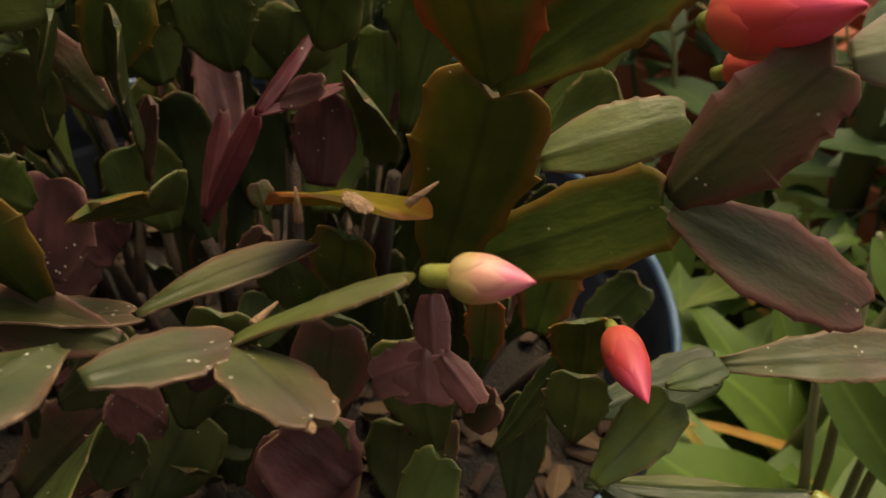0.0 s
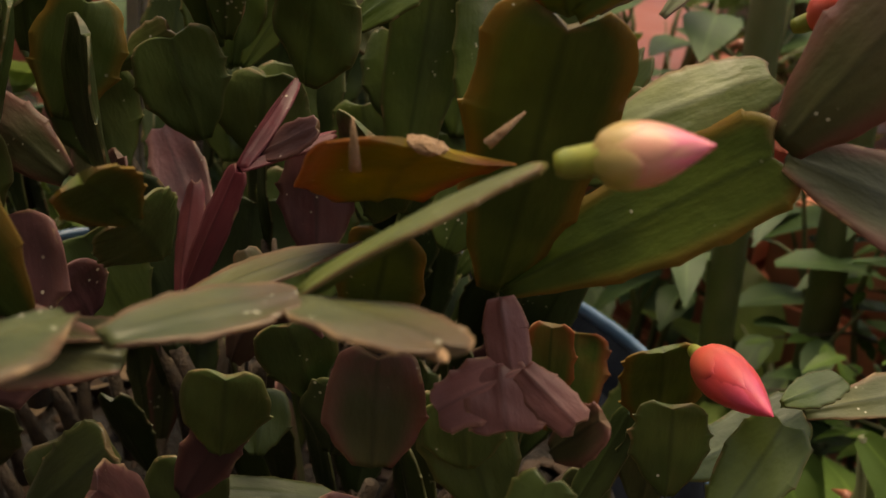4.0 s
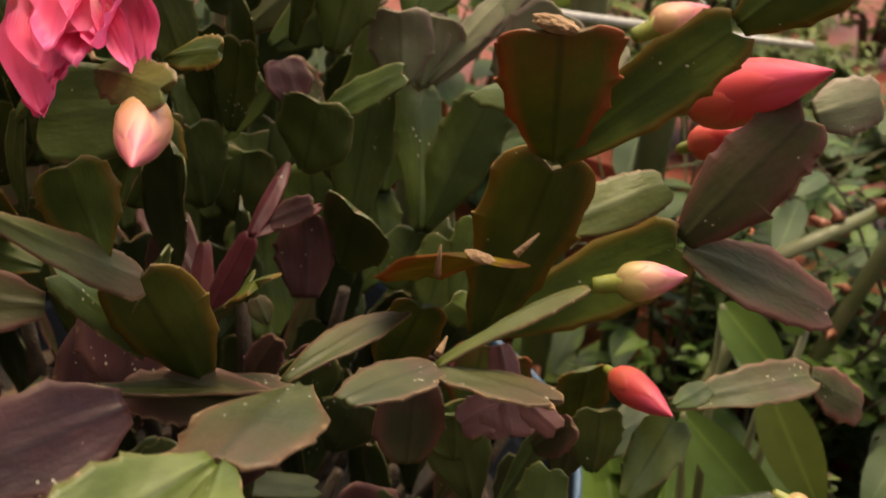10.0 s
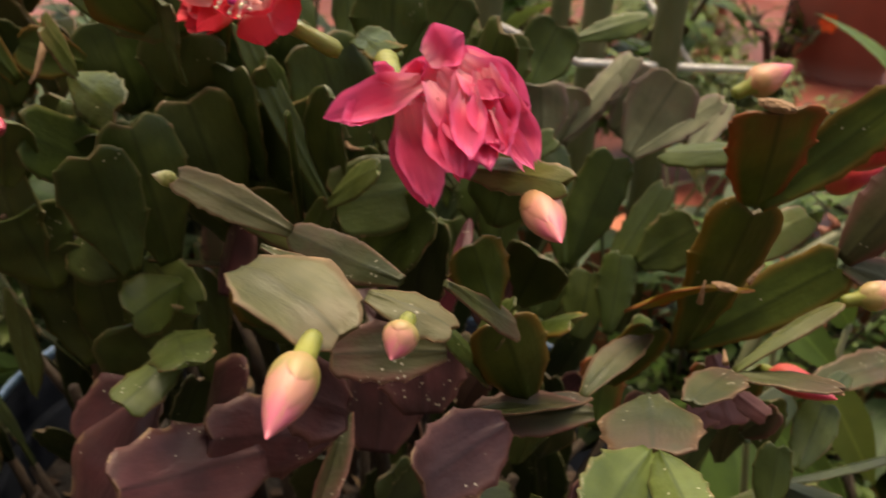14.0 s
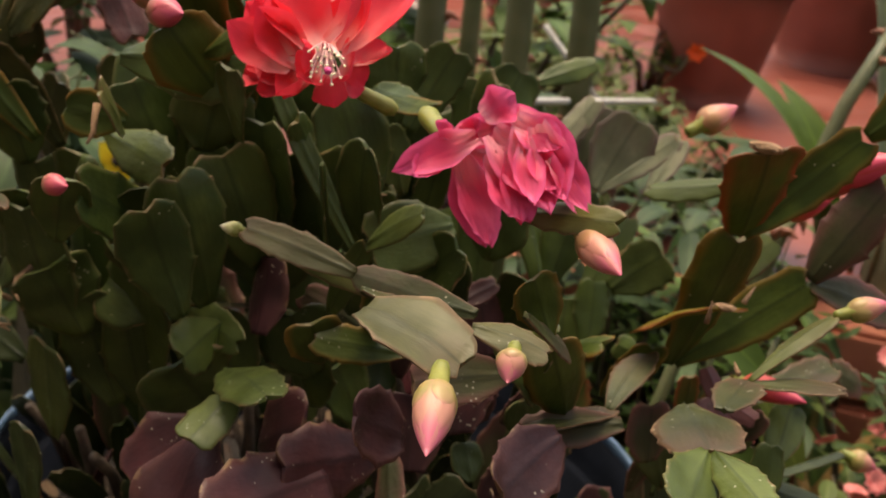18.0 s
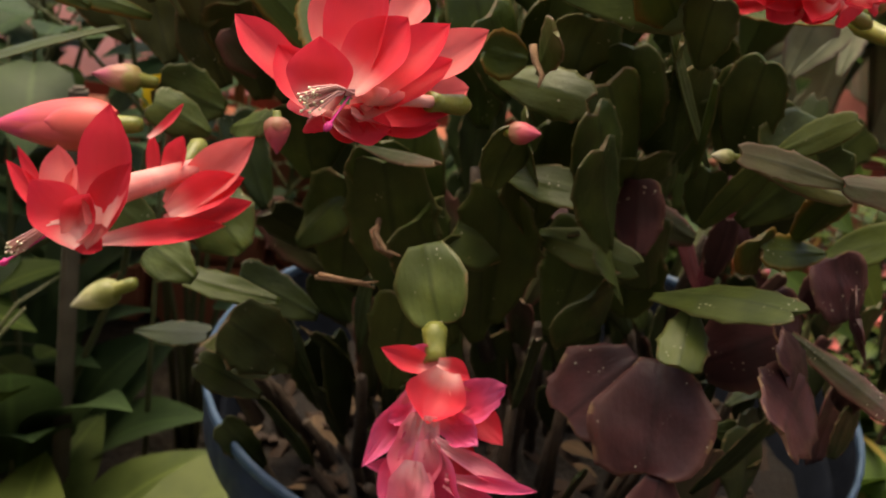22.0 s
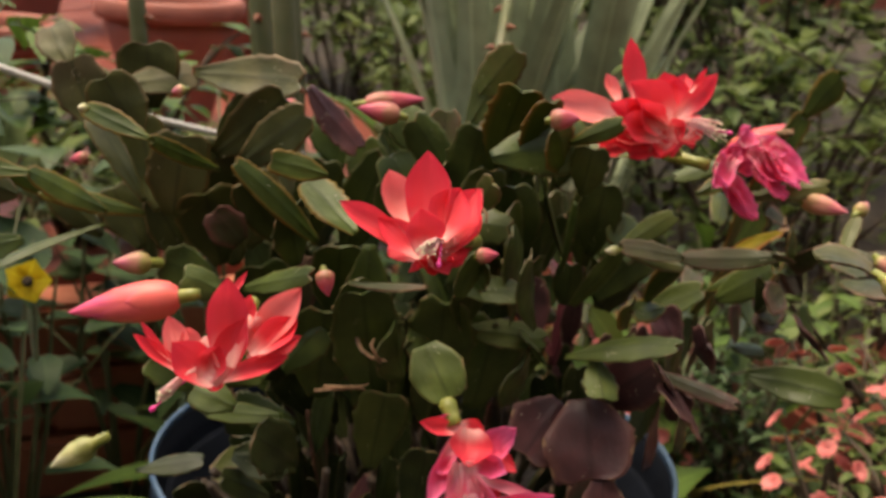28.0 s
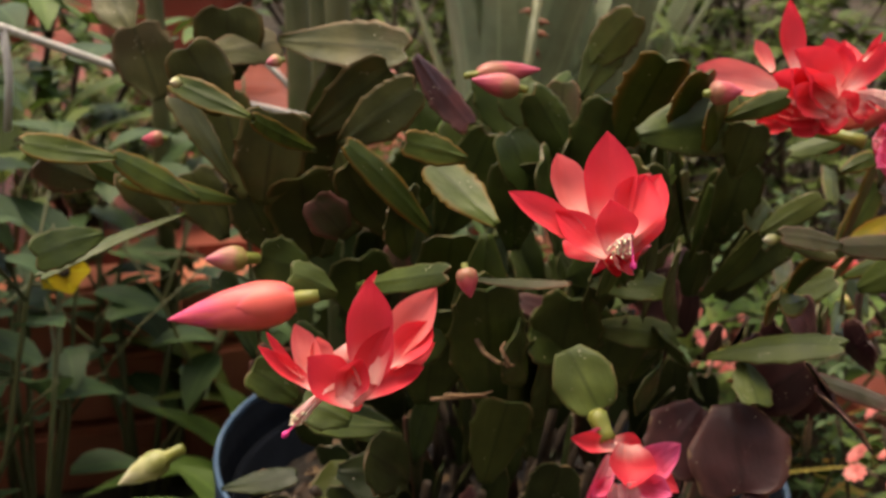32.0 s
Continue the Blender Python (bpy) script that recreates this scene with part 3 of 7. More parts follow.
S("k", 0.0485, -0.0640, 0.3430, 0.0591, -0.0555, 0.3799, 0.0090, -0.02, -0.97, 0.26, 0.0, (0.50, 0.70, 0.75, 0.6))
S("k", 0.0591, -0.0555, 0.3799, 0.0556, -0.0347, 0.3962, 0.0065, -0.16, -0.68, 0.72, 0.0, (0.60, 0.40, 0.20, 0.4))
S("k", 0.0591, -0.0555, 0.3799, 0.0690, -0.0360, 0.3868, 0.0060, -0.09, -0.33, 0.94, 0.0, (0.60, 0.45, 0.35, 0.4))
S("p", 0.0300, -0.0400, 0.3480, -0.0094, -0.0217, 0.3640, 0.0150, -0.05, -0.61, 0.80)
S("k", 0.0490, -0.0640, 0.3470, 0.0400, -0.0520, 0.3700, 0.0070, 0.18, -0.84, 0.50, 0.0, (0.50, 0.60, 0.40, 0.6))
S("l", 0.0005, -0.0372, 0.3412, -0.0069, -0.0507, 0.3562, 0.0150, 0.51, -0.58, 0.62)
S("m", 0.071, -0.060, 0.357, 0.066, -0.060, 0.364, 0.007, 0.60, -0.65, 0.47)
S("g", 0.021, -0.024, 0.363, 0.013, -0.018, 0.386, 0.021, 0.64, -0.64, 0.42)
S("g", 0.012, -0.018, 0.385, 0.002, -0.020, 0.406, 0.012, 0.70, -0.66, 0.26)
S("g", 0.013, -0.017, 0.386, 0.013, -0.012, 0.409, 0.013, 0.56, -0.81, 0.19)
S("g", 0.016, -0.016, 0.386, 0.024, -0.006, 0.408, 0.011, 0.35, -0.90, 0.27)
S("g", 0.005, -0.048, 0.361, -0.001, -0.054, 0.386, 0.023, 0.71, -0.57, 0.40)
S("o", 0.048, -0.093, 0.396, 0.049, -0.087, 0.420, 0.018, 0.76, -0.64, 0.13)
S("l", 0.017, -0.057, 0.393, 0.029, -0.050, 0.404, 0.009, 0.38, -0.92, 0.13)
S("g", 0.030, -0.062, 0.328, 0.020, -0.069, 0.355, 0.022, 0.69, -0.57, 0.44)
S("d", 0.027, -0.028, 0.321, 0.021, -0.017, 0.351, 0.028, 0.65, -0.66, 0.38)
S("g", 0.038, -0.010, 0.319, 0.025, 0.000, 0.356, 0.027, 0.61, -0.68, 0.41)
S("g", 0.018, 0.005, 0.348, 0.005, 0.013, 0.380, 0.026, 0.61, -0.68, 0.42)
S("m", 0.027, 0.028, 0.383, 0.008, 0.027, 0.404, 0.017, 0.58, -0.65, 0.49)
S("g", 0.008, 0.039, 0.377, 0.035, 0.056, 0.403, 0.011, 0.10, -0.87, 0.48)
S("g", 0.083, 0.003, 0.371, 0.066, 0.021, 0.412, 0.015, 0.41, -0.77, 0.50)
S("g", 0.084, 0.004, 0.371, 0.092, 0.020, 0.415, 0.020, 0.40, -0.88, 0.25)
S("s", 0.066, 0.021, 0.412, 0.068, 0.022, 0.436, 0.022, 0.46, -0.89, -0.00)
S("s", 0.068, 0.022, 0.413, 0.088, 0.038, 0.448, 0.010, -0.06, -0.90, 0.42)
S("s", 0.086, 0.036, 0.418, 0.099, 0.046, 0.441, 0.024, 0.36, -0.91, 0.20)
S("g", 0.047, 0.043, 0.426, 0.051, 0.056, 0.452, 0.024, 0.50, -0.80, 0.31)
S("g", 0.054, 0.078, 0.442, 0.080, 0.095, 0.453, 0.011, 0.24, -0.72, 0.65)
S("l", 0.020, 0.077, 0.425, -0.004, 0.072, 0.443, 0.011, 0.41, -0.86, 0.31)
S("l", 0.012, 0.085, 0.425, -0.002, 0.086, 0.445, 0.009, 0.43, -0.83, 0.35)
S("m", 0.010, -0.003, 0.418, 0.022, 0.011, 0.437, 0.012, 0.44, -0.83, 0.33)
S("g", 0.025, -0.006, 0.419, 0.043, 0.011, 0.439, 0.018, 0.53, -0.82, 0.23)
S("m", 0.021, 0.021, 0.434, 0.043, 0.033, 0.435, 0.008, 0.38, -0.74, 0.55)
S("g", 0.027, -0.055, 0.444, 0.026, -0.055, 0.476, 0.025, 0.69, -0.73, 0.04)
S("g", 0.032, -0.052, 0.445, 0.044, -0.040, 0.475, 0.018, 0.46, -0.87, 0.18)
S("g", 0.028, -0.078, 0.418, 0.017, -0.089, 0.463, 0.029, 0.67, -0.64, 0.36)
S("g", 0.035, -0.060, 0.423, 0.028, -0.067, 0.449, 0.016, 0.63, -0.68, 0.37)
S("l", 0.012, -0.029, 0.438, 0.029, -0.010, 0.464, 0.014, 0.49, -0.82, 0.30)
S("g", -0.017, 0.034, 0.424, -0.001, 0.052, 0.449, 0.023, 0.59, -0.78, 0.21)
S("g", 0.030, -0.037, 0.398, 0.027, -0.045, 0.432, 0.014, 0.61, -0.72, 0.32)
S("g", 0.039, -0.042, 0.403, 0.044, -0.049, 0.434, 0.012, 0.44, -0.83, 0.34)
S("g", 0.048, -0.014, 0.401, 0.074, -0.004, 0.423, 0.011, -0.13, -0.83, 0.55)
S("g", 0.055, 0.005, 0.352, 0.049, 0.023, 0.433, 0.020, 0.51, -0.83, 0.23)
S("g", 0.033, -0.044, 0.377, 0.028, -0.051, 0.403, 0.021, 0.61, -0.71, 0.35)
S("p", 0.072, -0.043, 0.360, 0.065, -0.037, 0.383, 0.017, 0.55, -0.76, 0.36)
S("p", 0.043, -0.015, 0.407, 0.035, -0.013, 0.419, 0.014, 0.53, -0.75, 0.39)
S("g", -0.011, -0.037, 0.448, -0.024, -0.037, 0.465, 0.014, 0.56, -0.70, 0.44)
S("l", 0.091, -0.155, 0.456, 0.122, -0.172, 0.464, 0.009, -0.51, -0.67, 0.54)
S("o", 0.083, -0.126, 0.451, 0.099, -0.128, 0.458, 0.008, -0.39, -0.72, 0.57)
S("h", 0.052, -0.166, 0.433, 0.019, -0.168, 0.440, 0.010, 0.17, -0.70, 0.70, 0.03, (0.34, 0.55, 0.60, 1.3))
S("m", 0.091, -0.187, 0.438, 0.052, -0.166, 0.433, 0.011, -0.40, -0.61, 0.69)
S("m", 0.066, -0.208, 0.447, 0.082, -0.200, 0.440, 0.008, 0.36, 0.08, 0.93)
S("h", 0.096, -0.218, 0.448, 0.114, -0.215, 0.444, 0.0105, 0.25, -0.31, 0.92, 0.04, (0.40, 0.60, 0.62, 1.4))
S("m", 0.105, -0.197, 0.445, 0.113, -0.165, 0.424, 0.009, 0.75, 0.22, 0.63)
S("o", 0.109, -0.171, 0.429, 0.102, -0.174, 0.446, 0.014, 0.54, -0.84, 0.08)
S("o", 0.114, -0.146, 0.395, 0.109, -0.162, 0.423, 0.019, 0.65, -0.69, -0.31)
S("g", 0.105, -0.154, 0.400, 0.095, -0.170, 0.421, 0.008, 0.87, 0.15, 0.48)
S("q", 0.100, -0.176, 0.418, 0.078, -0.194, 0.419, 0.014, 0.53, -0.59, 0.61)
S("p", 0.070, -0.161, 0.384, 0.060, -0.181, 0.398, 0.021, 0.91, -0.22, 0.35)
S("p", 0.052, -0.173, 0.372, 0.033, -0.212, 0.375, 0.026, 0.65, -0.25, 0.71)
S("p", 0.060, -0.149, 0.369, 0.042, -0.185, 0.378, 0.022, 0.83, -0.28, 0.49)
S("p", 0.080, -0.129, 0.371, 0.073, -0.122, 0.392, 0.025, 0.39, -0.82, 0.42)
S("p", 0.064, -0.122, 0.349, 0.060, -0.112, 0.373, 0.025, 0.40, -0.82, 0.40)
S("g", -0.004, -0.126, 0.389, -0.006, -0.151, 0.387, 0.018, 0.78, -0.11, 0.61)
S("g", 0.044, -0.107, 0.395, 0.070, -0.117, 0.430, 0.021, -0.33, -0.90, 0.28)
S("g", 0.025, -0.107, 0.410, 0.023, -0.118, 0.447, 0.006, 0.99, 0.08, 0.08)
S("g", 0.014, -0.097, 0.439, 0.011, -0.112, 0.458, 0.010, 0.95, -0.30, -0.07)
S("g", -0.009, -0.125, 0.394, -0.018, -0.136, 0.440, 0.025, 0.56, -0.72, 0.41)
S("g", -0.008, -0.146, 0.398, -0.018, -0.155, 0.435, 0.023, 0.57, -0.69, 0.43)
S("g", 0.001, -0.106, 0.403, -0.012, -0.116, 0.444, 0.025, 0.50, -0.75, 0.44)
S("g", 0.027, -0.086, 0.404, 0.034, -0.093, 0.433, 0.019, 0.42, -0.85, -0.32)
S("g", -0.001, -0.079, 0.389, -0.010, -0.091, 0.436, 0.031, 0.49, -0.77, 0.41)
S("s", 0.066, 0.021, 0.412, 0.061, 0.021, 0.435, 0.021, 0.35, -0.93, 0.06)
S("s", 0.070, 0.023, 0.414, 0.089, 0.037, 0.449, 0.011, -0.14, -0.90, 0.41)
S("s", 0.096, 0.023, 0.414, 0.108, 0.030, 0.446, 0.026, 0.18, -0.97, 0.16)
S("s", 0.097, 0.023, 0.414, 0.125, 0.033, 0.440, 0.011, -0.22, -0.81, 0.55)
S("s", 0.117, 0.020, 0.417, 0.127, 0.034, 0.440, 0.011, -0.16, -0.81, 0.56)
S("g", 0.107, -0.012, 0.356, 0.105, 0.000, 0.384, 0.014, 0.22, -0.89, 0.40)
S("p", 0.011, -0.162, 0.369, 0.008, -0.183, 0.339, 0.039, -0.46, -0.70, 0.55)
S("p", 0.011, -0.184, 0.340, 0.007, -0.199, 0.312, 0.026, -0.47, -0.76, 0.46)
S("p", 0.006, -0.151, 0.363, -0.017, -0.160, 0.344, 0.029, -0.20, -0.75, 0.63)
S("p", 0.025, -0.157, 0.366, 0.043, -0.169, 0.383, 0.027, -0.68, -0.70, 0.22)
S("p", 0.007, -0.120, 0.385, 0.005, -0.110, 0.409, 0.018, -0.43, -0.85, 0.31)
S("n", -0.067, -0.161, 0.401, -0.0615, -0.177, 0.3825, 0.0225, -0.40, -0.73, 0.56, 0.03, (0.46, 0.50, 0.55, 0.4))
S("g", -0.031, -0.098, 0.404, -0.040, -0.156, 0.435, 0.022, -0.97, 0.03, -0.25)
S("g", -0.070, -0.113, 0.353, -0.080, -0.121, 0.413, 0.030, -0.27, -0.95, -0.17)
S("m", -0.089, -0.126, 0.418, -0.066, -0.156, 0.425, 0.007, -0.32, -0.03, 0.95)
S("g", -0.037, -0.105, 0.348, -0.041, -0.120, 0.405, 0.029, -0.35, -0.93, 0.14)
S("g", -0.091, -0.093, 0.352, -0.092, -0.105, 0.399, 0.031, -0.26, -0.90, 0.34)
S("g", -0.108, -0.093, 0.367, -0.093, -0.101, 0.391, 0.020, -0.72, -0.66, 0.22)
S("g", -0.070, -0.097, 0.426, -0.068, -0.093, 0.376, 0.023, -0.32, -0.94, -0.07)
S("g", -0.012, -0.096, 0.339, -0.007, -0.108, 0.388, 0.030, -0.39, -0.86, 0.33)
S("g", 0.017, -0.083, 0.343, 0.011, -0.092, 0.381, 0.028, -0.41, -0.86, 0.31)
S("g", 0.038, -0.108, 0.418, 0.037, -0.119, 0.457, 0.021, -0.49, -0.87, 0.04)
S("g", 0.008, -0.149, 0.459, 0.006, -0.157, 0.482, 0.016, -0.65, -0.71, -0.28)
S("o", -0.011, -0.097, 0.456, -0.016, -0.130, 0.503, 0.022, -0.50, -0.68, -0.54)
S("g", -0.024, -0.089, 0.433, -0.020, -0.102, 0.480, 0.023, -0.40, -0.91, 0.10)
S("g", -0.003, -0.049, 0.470, 0.020, -0.045, 0.505, 0.019, -0.31, -0.90, 0.31)
S("g", -0.021, -0.085, 0.446, -0.045, -0.080, 0.481, 0.018, -0.10, -0.99, 0.09)
S("l", 0.018, -0.166, 0.439, 0.058, -0.158, 0.426, 0.007, 0.35, -0.66, 0.66)
S("g", 0.080, -0.094, 0.377, 0.101, -0.117, 0.399, 0.017, -0.78, -0.15, 0.60)
S("o", 0.103, -0.118, 0.399, 0.122, -0.141, 0.418, 0.012, -0.70, -0.00, 0.71)
S("g", 0.094, -0.137, 0.401, 0.109, -0.158, 0.421, 0.016, -0.89, -0.34, 0.31)
S("b", -0.165, -0.065, 0.442, -0.184, -0.045, 0.475, 0.012, 0.23, -0.77, 0.60)
S("b", -0.155, -0.049, 0.433, -0.162, -0.031, 0.473, 0.023, -0.18, -0.91, 0.38)
S("b", -0.150, -0.052, 0.431, -0.145, -0.051, 0.469, 0.028, -0.19, -0.98, 0.06)
S("b", -0.140, -0.045, 0.429, -0.125, -0.049, 0.464, 0.026, -0.29, -0.96, 0.01)
S("b", -0.164, -0.044, 0.467, -0.178, -0.040, 0.494, 0.025, -0.09, -0.99, 0.11)
S("b", -0.152, -0.012, 0.474, -0.154, -0.010, 0.505, 0.029, -0.14, -0.99, 0.03)
S("b", -0.122, -0.064, 0.457, -0.094, -0.077, 0.482, 0.020, -0.53, -0.83, 0.17)
S("b", -0.130, -0.049, 0.459, -0.100, -0.062, 0.487, 0.023, -0.41, -0.91, 0.02)
S("l", -0.123, -0.028, 0.462, -0.104, -0.038, 0.485, 0.018, -0.42, -0.91, -0.05)
S("h", -0.132, -0.013, 0.491, -0.093, -0.062, 0.494, 0.021, -0.70, -0.54, 0.47)
S("h", -0.171, -0.022, 0.486, -0.132, -0.013, 0.491, 0.016, 0.10, -0.74, 0.66)
S("o", -0.183, -0.080, 0.442, -0.215, -0.083, 0.461, 0.012, 0.39, -0.77, 0.51)
S("o", -0.214, -0.084, 0.461, -0.246, -0.080, 0.467, 0.011, 0.04, -0.74, 0.67)
S("o", -0.165, -0.066, 0.437, -0.209, -0.067, 0.450, 0.011, 0.22, -0.62, 0.76)
S("m", -0.218, -0.064, 0.447, -0.240, -0.074, 0.459, 0.016, 0.48, -0.86, 0.18)
S("g", -0.217, -0.071, 0.429, -0.244, -0.085, 0.427, 0.014, 0.28, -0.71, 0.64)
S("g", -0.179, -0.042, 0.426, -0.238, -0.049, 0.406, 0.007, -0.29, -0.23, 0.93)
S("g", -0.137, -0.077, 0.409, -0.160, -0.081, 0.418, 0.020, 0.29, -0.91, 0.30)
S("g", -0.131, -0.111, 0.414, -0.115, -0.156, 0.433, 0.010, -0.88, -0.13, 0.46)
S("g", -0.138, -0.109, 0.411, -0.157, -0.110, 0.421, 0.014, 0.24, -0.85, 0.47)
S("d", -0.170, -0.066, 0.312, -0.140, -0.076, 0.318, 0.012, -0.30, -0.36, 0.89)
S("l", -0.127, -0.088, 0.329, -0.129, -0.103, 0.317, 0.026, -0.16, -0.59, 0.79)
S("b", -0.098, -0.066, 0.417, -0.125, -0.076, 0.452, 0.018, 0.25, -0.96, -0.09)
S("b", -0.126, -0.048, 0.405, -0.136, -0.058, 0.444, 0.031, -0.15, -0.98, 0.12)
S("l", -0.037, -0.135, 0.449, -0.036, -0.152, 0.467, 0.012, -0.87, -0.40, -0.29)
S("q", 0.060, -0.136, 0.368, 0.076, -0.187, 0.369, 0.009, -0.55, -0.14, 0.82)
S("g", 0.117, -0.138, 0.360, 0.149, -0.174, 0.358, 0.019, -0.55, -0.52, 0.66)
S("d", 0.027, -0.185, 0.324, 0.071, -0.183, 0.315, 0.005, 0.21, -0.07, 0.98)
S("o", -0.015, -0.138, 0.468, -0.009, -0.147, 0.500, 0.021, 0.31, -0.90, -0.31)
S("o", -0.001, -0.146, 0.471, -0.013, -0.157, 0.491, 0.023, 0.56, -0.82, -0.09)
S("o", -0.003, -0.153, 0.483, 0.014, -0.167, 0.494, 0.009, -0.70, -0.69, 0.18)
S("g", -0.048, -0.090, 0.439, -0.057, -0.082, 0.464, 0.025, 0.34, -0.86, 0.38)
S("g", -0.049, -0.152, 0.417, -0.043, -0.159, 0.440, 0.018, 0.32, -0.88, -0.35)
S("o", -0.040, -0.127, 0.451, -0.055, -0.139, 0.455, 0.015, 0.65, -0.73, 0.23)
S("g", -0.050, -0.121, 0.444, -0.020, -0.138, 0.443, 0.016, -0.36, -0.69, 0.63)
S("g", -0.022, -0.107, 0.440, -0.018, -0.109, 0.462, 0.027, 0.29, -0.95, -0.15)
S("g", -0.011, -0.082, 0.445, -0.017, -0.098, 0.461, 0.022, 0.70, -0.60, -0.38)
S("g", -0.029, -0.116, 0.390, -0.032, -0.127, 0.432, 0.031, 0.38, -0.92, 0.09)
S("g", 0.003, -0.099, 0.390, 0.004, -0.111, 0.417, 0.034, 0.31, -0.87, -0.39)
S("g", -0.006, -0.095, 0.407, -0.020, -0.102, 0.434, 0.025, 0.26, -0.88, 0.39)
S("g", 0.019, -0.091, 0.407, 0.015, -0.102, 0.446, 0.030, 0.27, -0.96, 0.07)
S("g", 0.032, -0.098, 0.411, 0.003, -0.114, 0.470, 0.009, 0.75, -0.49, 0.45)
S("l", 0.023, -0.063, 0.436, 0.034, -0.066, 0.424, 0.003, 0.15, -0.93, 0.34)
S("g", 0.022, -0.036, 0.437, 0.036, -0.039, 0.453, 0.025, -0.11, -0.99, -0.08)
S("g", 0.065, -0.106, 0.432, 0.043, -0.123, 0.425, 0.023, 0.44, -0.77, 0.46)
S("g", -0.033, -0.110, 0.379, -0.054, -0.110, 0.387, 0.025, 0.21, -0.85, 0.48)
S("o", 0.039, -0.146, 0.394, 0.036, -0.152, 0.409, 0.018, 0.60, -0.78, -0.18)
S("o", 0.063, -0.140, 0.400, 0.037, -0.153, 0.404, 0.012, 0.42, -0.59, 0.69)
S("o", 0.051, -0.141, 0.403, 0.058, -0.153, 0.424, 0.013, -0.13, -0.87, -0.47)
S("m", -0.018, -0.124, 0.392, 0.003, -0.101, 0.387, 0.003, 0.20, 0.03, 0.98)
S("p", 0.060, -0.050, 0.382, 0.072, -0.044, 0.391, 0.009, -0.11, -0.78, 0.61)
S("q", 0.131, -0.141, 0.394, 0.104, -0.157, 0.393, 0.012, 0.28, -0.55, 0.79)
S("g", 0.156, -0.062, 0.453, 0.121, -0.051, 0.440, 0.010, -0.42, -0.53, 0.73)
S("g", -0.004, -0.132, 0.362, -0.012, -0.142, 0.379, 0.033, 0.32, -0.87, 0.38)
S("g", -0.050, -0.106, 0.338, -0.061, -0.117, 0.382, 0.022, 0.39, -0.84, 0.38)
S("g", -0.041, -0.104, 0.339, -0.044, -0.114, 0.377, 0.020, 0.36, -0.87, 0.34)
S("g", 0.052, -0.106, 0.467, 0.026, -0.079, 0.464, 0.009, -0.51, -0.42, 0.75)
S("o", 0.026, -0.079, 0.465, 0.059, -0.129, 0.474, 0.009, -0.54, -0.22, 0.81)
S("g", 0.076, -0.031, 0.368, 0.085, -0.042, 0.393, 0.024, -0.21, -0.92, -0.33)
S("g", -0.040, -0.097, 0.429, -0.052, -0.104, 0.458, 0.026, 0.52, -0.71, 0.47)
S("g", -0.030, -0.081, 0.430, -0.030, -0.090, 0.463, 0.026, 0.58, -0.81, 0.06)
S("g", -0.004, -0.078, 0.444, 0.001, -0.078, 0.465, 0.021, 0.32, -0.95, -0.06)
S("g", 0.046, -0.002, 0.422, 0.048, 0.003, 0.456, 0.022, 0.34, -0.93, 0.11)
S("g", 0.016, 0.013, 0.427, 0.012, 0.024, 0.454, 0.025, 0.38, -0.83, 0.40)
S("g", -0.100, -0.086, 0.415, -0.106, -0.094, 0.445, 0.024, 0.53, -0.85, 0.06)
S("g", -0.058, -0.117, 0.368, -0.069, -0.125, 0.394, 0.028, 0.57, -0.81, 0.13)
S("g", -0.086, -0.112, 0.395, -0.081, -0.114, 0.416, 0.023, 0.39, -0.91, -0.17)
S("g", 0.020, -0.096, 0.362, 0.011, -0.103, 0.387, 0.029, 0.43, -0.90, 0.02)
S("g", 0.067, -0.043, 0.399, 0.070, -0.044, 0.422, 0.023, 0.04, -1.00, -0.08)
S("g", -0.046, -0.077, 0.411, -0.053, -0.088, 0.453, 0.026, -0.31, -0.95, 0.08)
S("g", -0.077, -0.075, 0.384, -0.081, -0.085, 0.423, 0.026, -0.27, -0.96, 0.06)
S("g", 0.003, -0.095, 0.415, -0.002, -0.106, 0.454, 0.026, -0.40, -0.92, 0.04)
S("b", -0.115, -0.049, 0.413, -0.107, -0.054, 0.439, 0.021, -0.36, -0.93, -0.07)
S("g", -0.105, -0.055, 0.378, -0.111, -0.063, 0.409, 0.029, -0.17, -0.98, 0.02)
S("q", -0.124, -0.076, 0.424, -0.137, -0.076, 0.439, 0.017, 0.02, -1.00, -0.00)
S("g", -0.071, -0.113, 0.322, -0.069, -0.123, 0.364, 0.023, -0.31, -0.89, 0.34)
S("d", -0.062, -0.143, 0.311, -0.058, -0.152, 0.348, 0.020, -0.35, -0.88, 0.33)
S("m", -0.031, -0.081, 0.447, -0.024, -0.070, 0.482, 0.016, -0.35, -0.88, 0.33)
S("g", -0.015, -0.099, 0.417, -0.028, -0.097, 0.438, 0.023, -0.22, -0.97, -0.05)
S("g", 0.034, 0.022, 0.390, 0.042, 0.024, 0.414, 0.017, 0.42, -0.90, -0.07)
S("g", 0.051, 0.033, 0.366, 0.045, 0.042, 0.396, 0.020, 0.48, -0.81, 0.35)
S("g", 0.026, -0.018, 0.362, 0.027, -0.019, 0.388, 0.024, 0.63, -0.78, -0.05)
S("g", 0.045, 0.007, 0.345, 0.032, 0.015, 0.375, 0.020, 0.56, -0.72, 0.41)
S("g", 0.030, 0.044, 0.359, 0.018, 0.051, 0.388, 0.018, 0.53, -0.75, 0.40)
S("g", 0.057, 0.027, 0.344, 0.048, 0.033, 0.367, 0.017, 0.51, -0.76, 0.40)
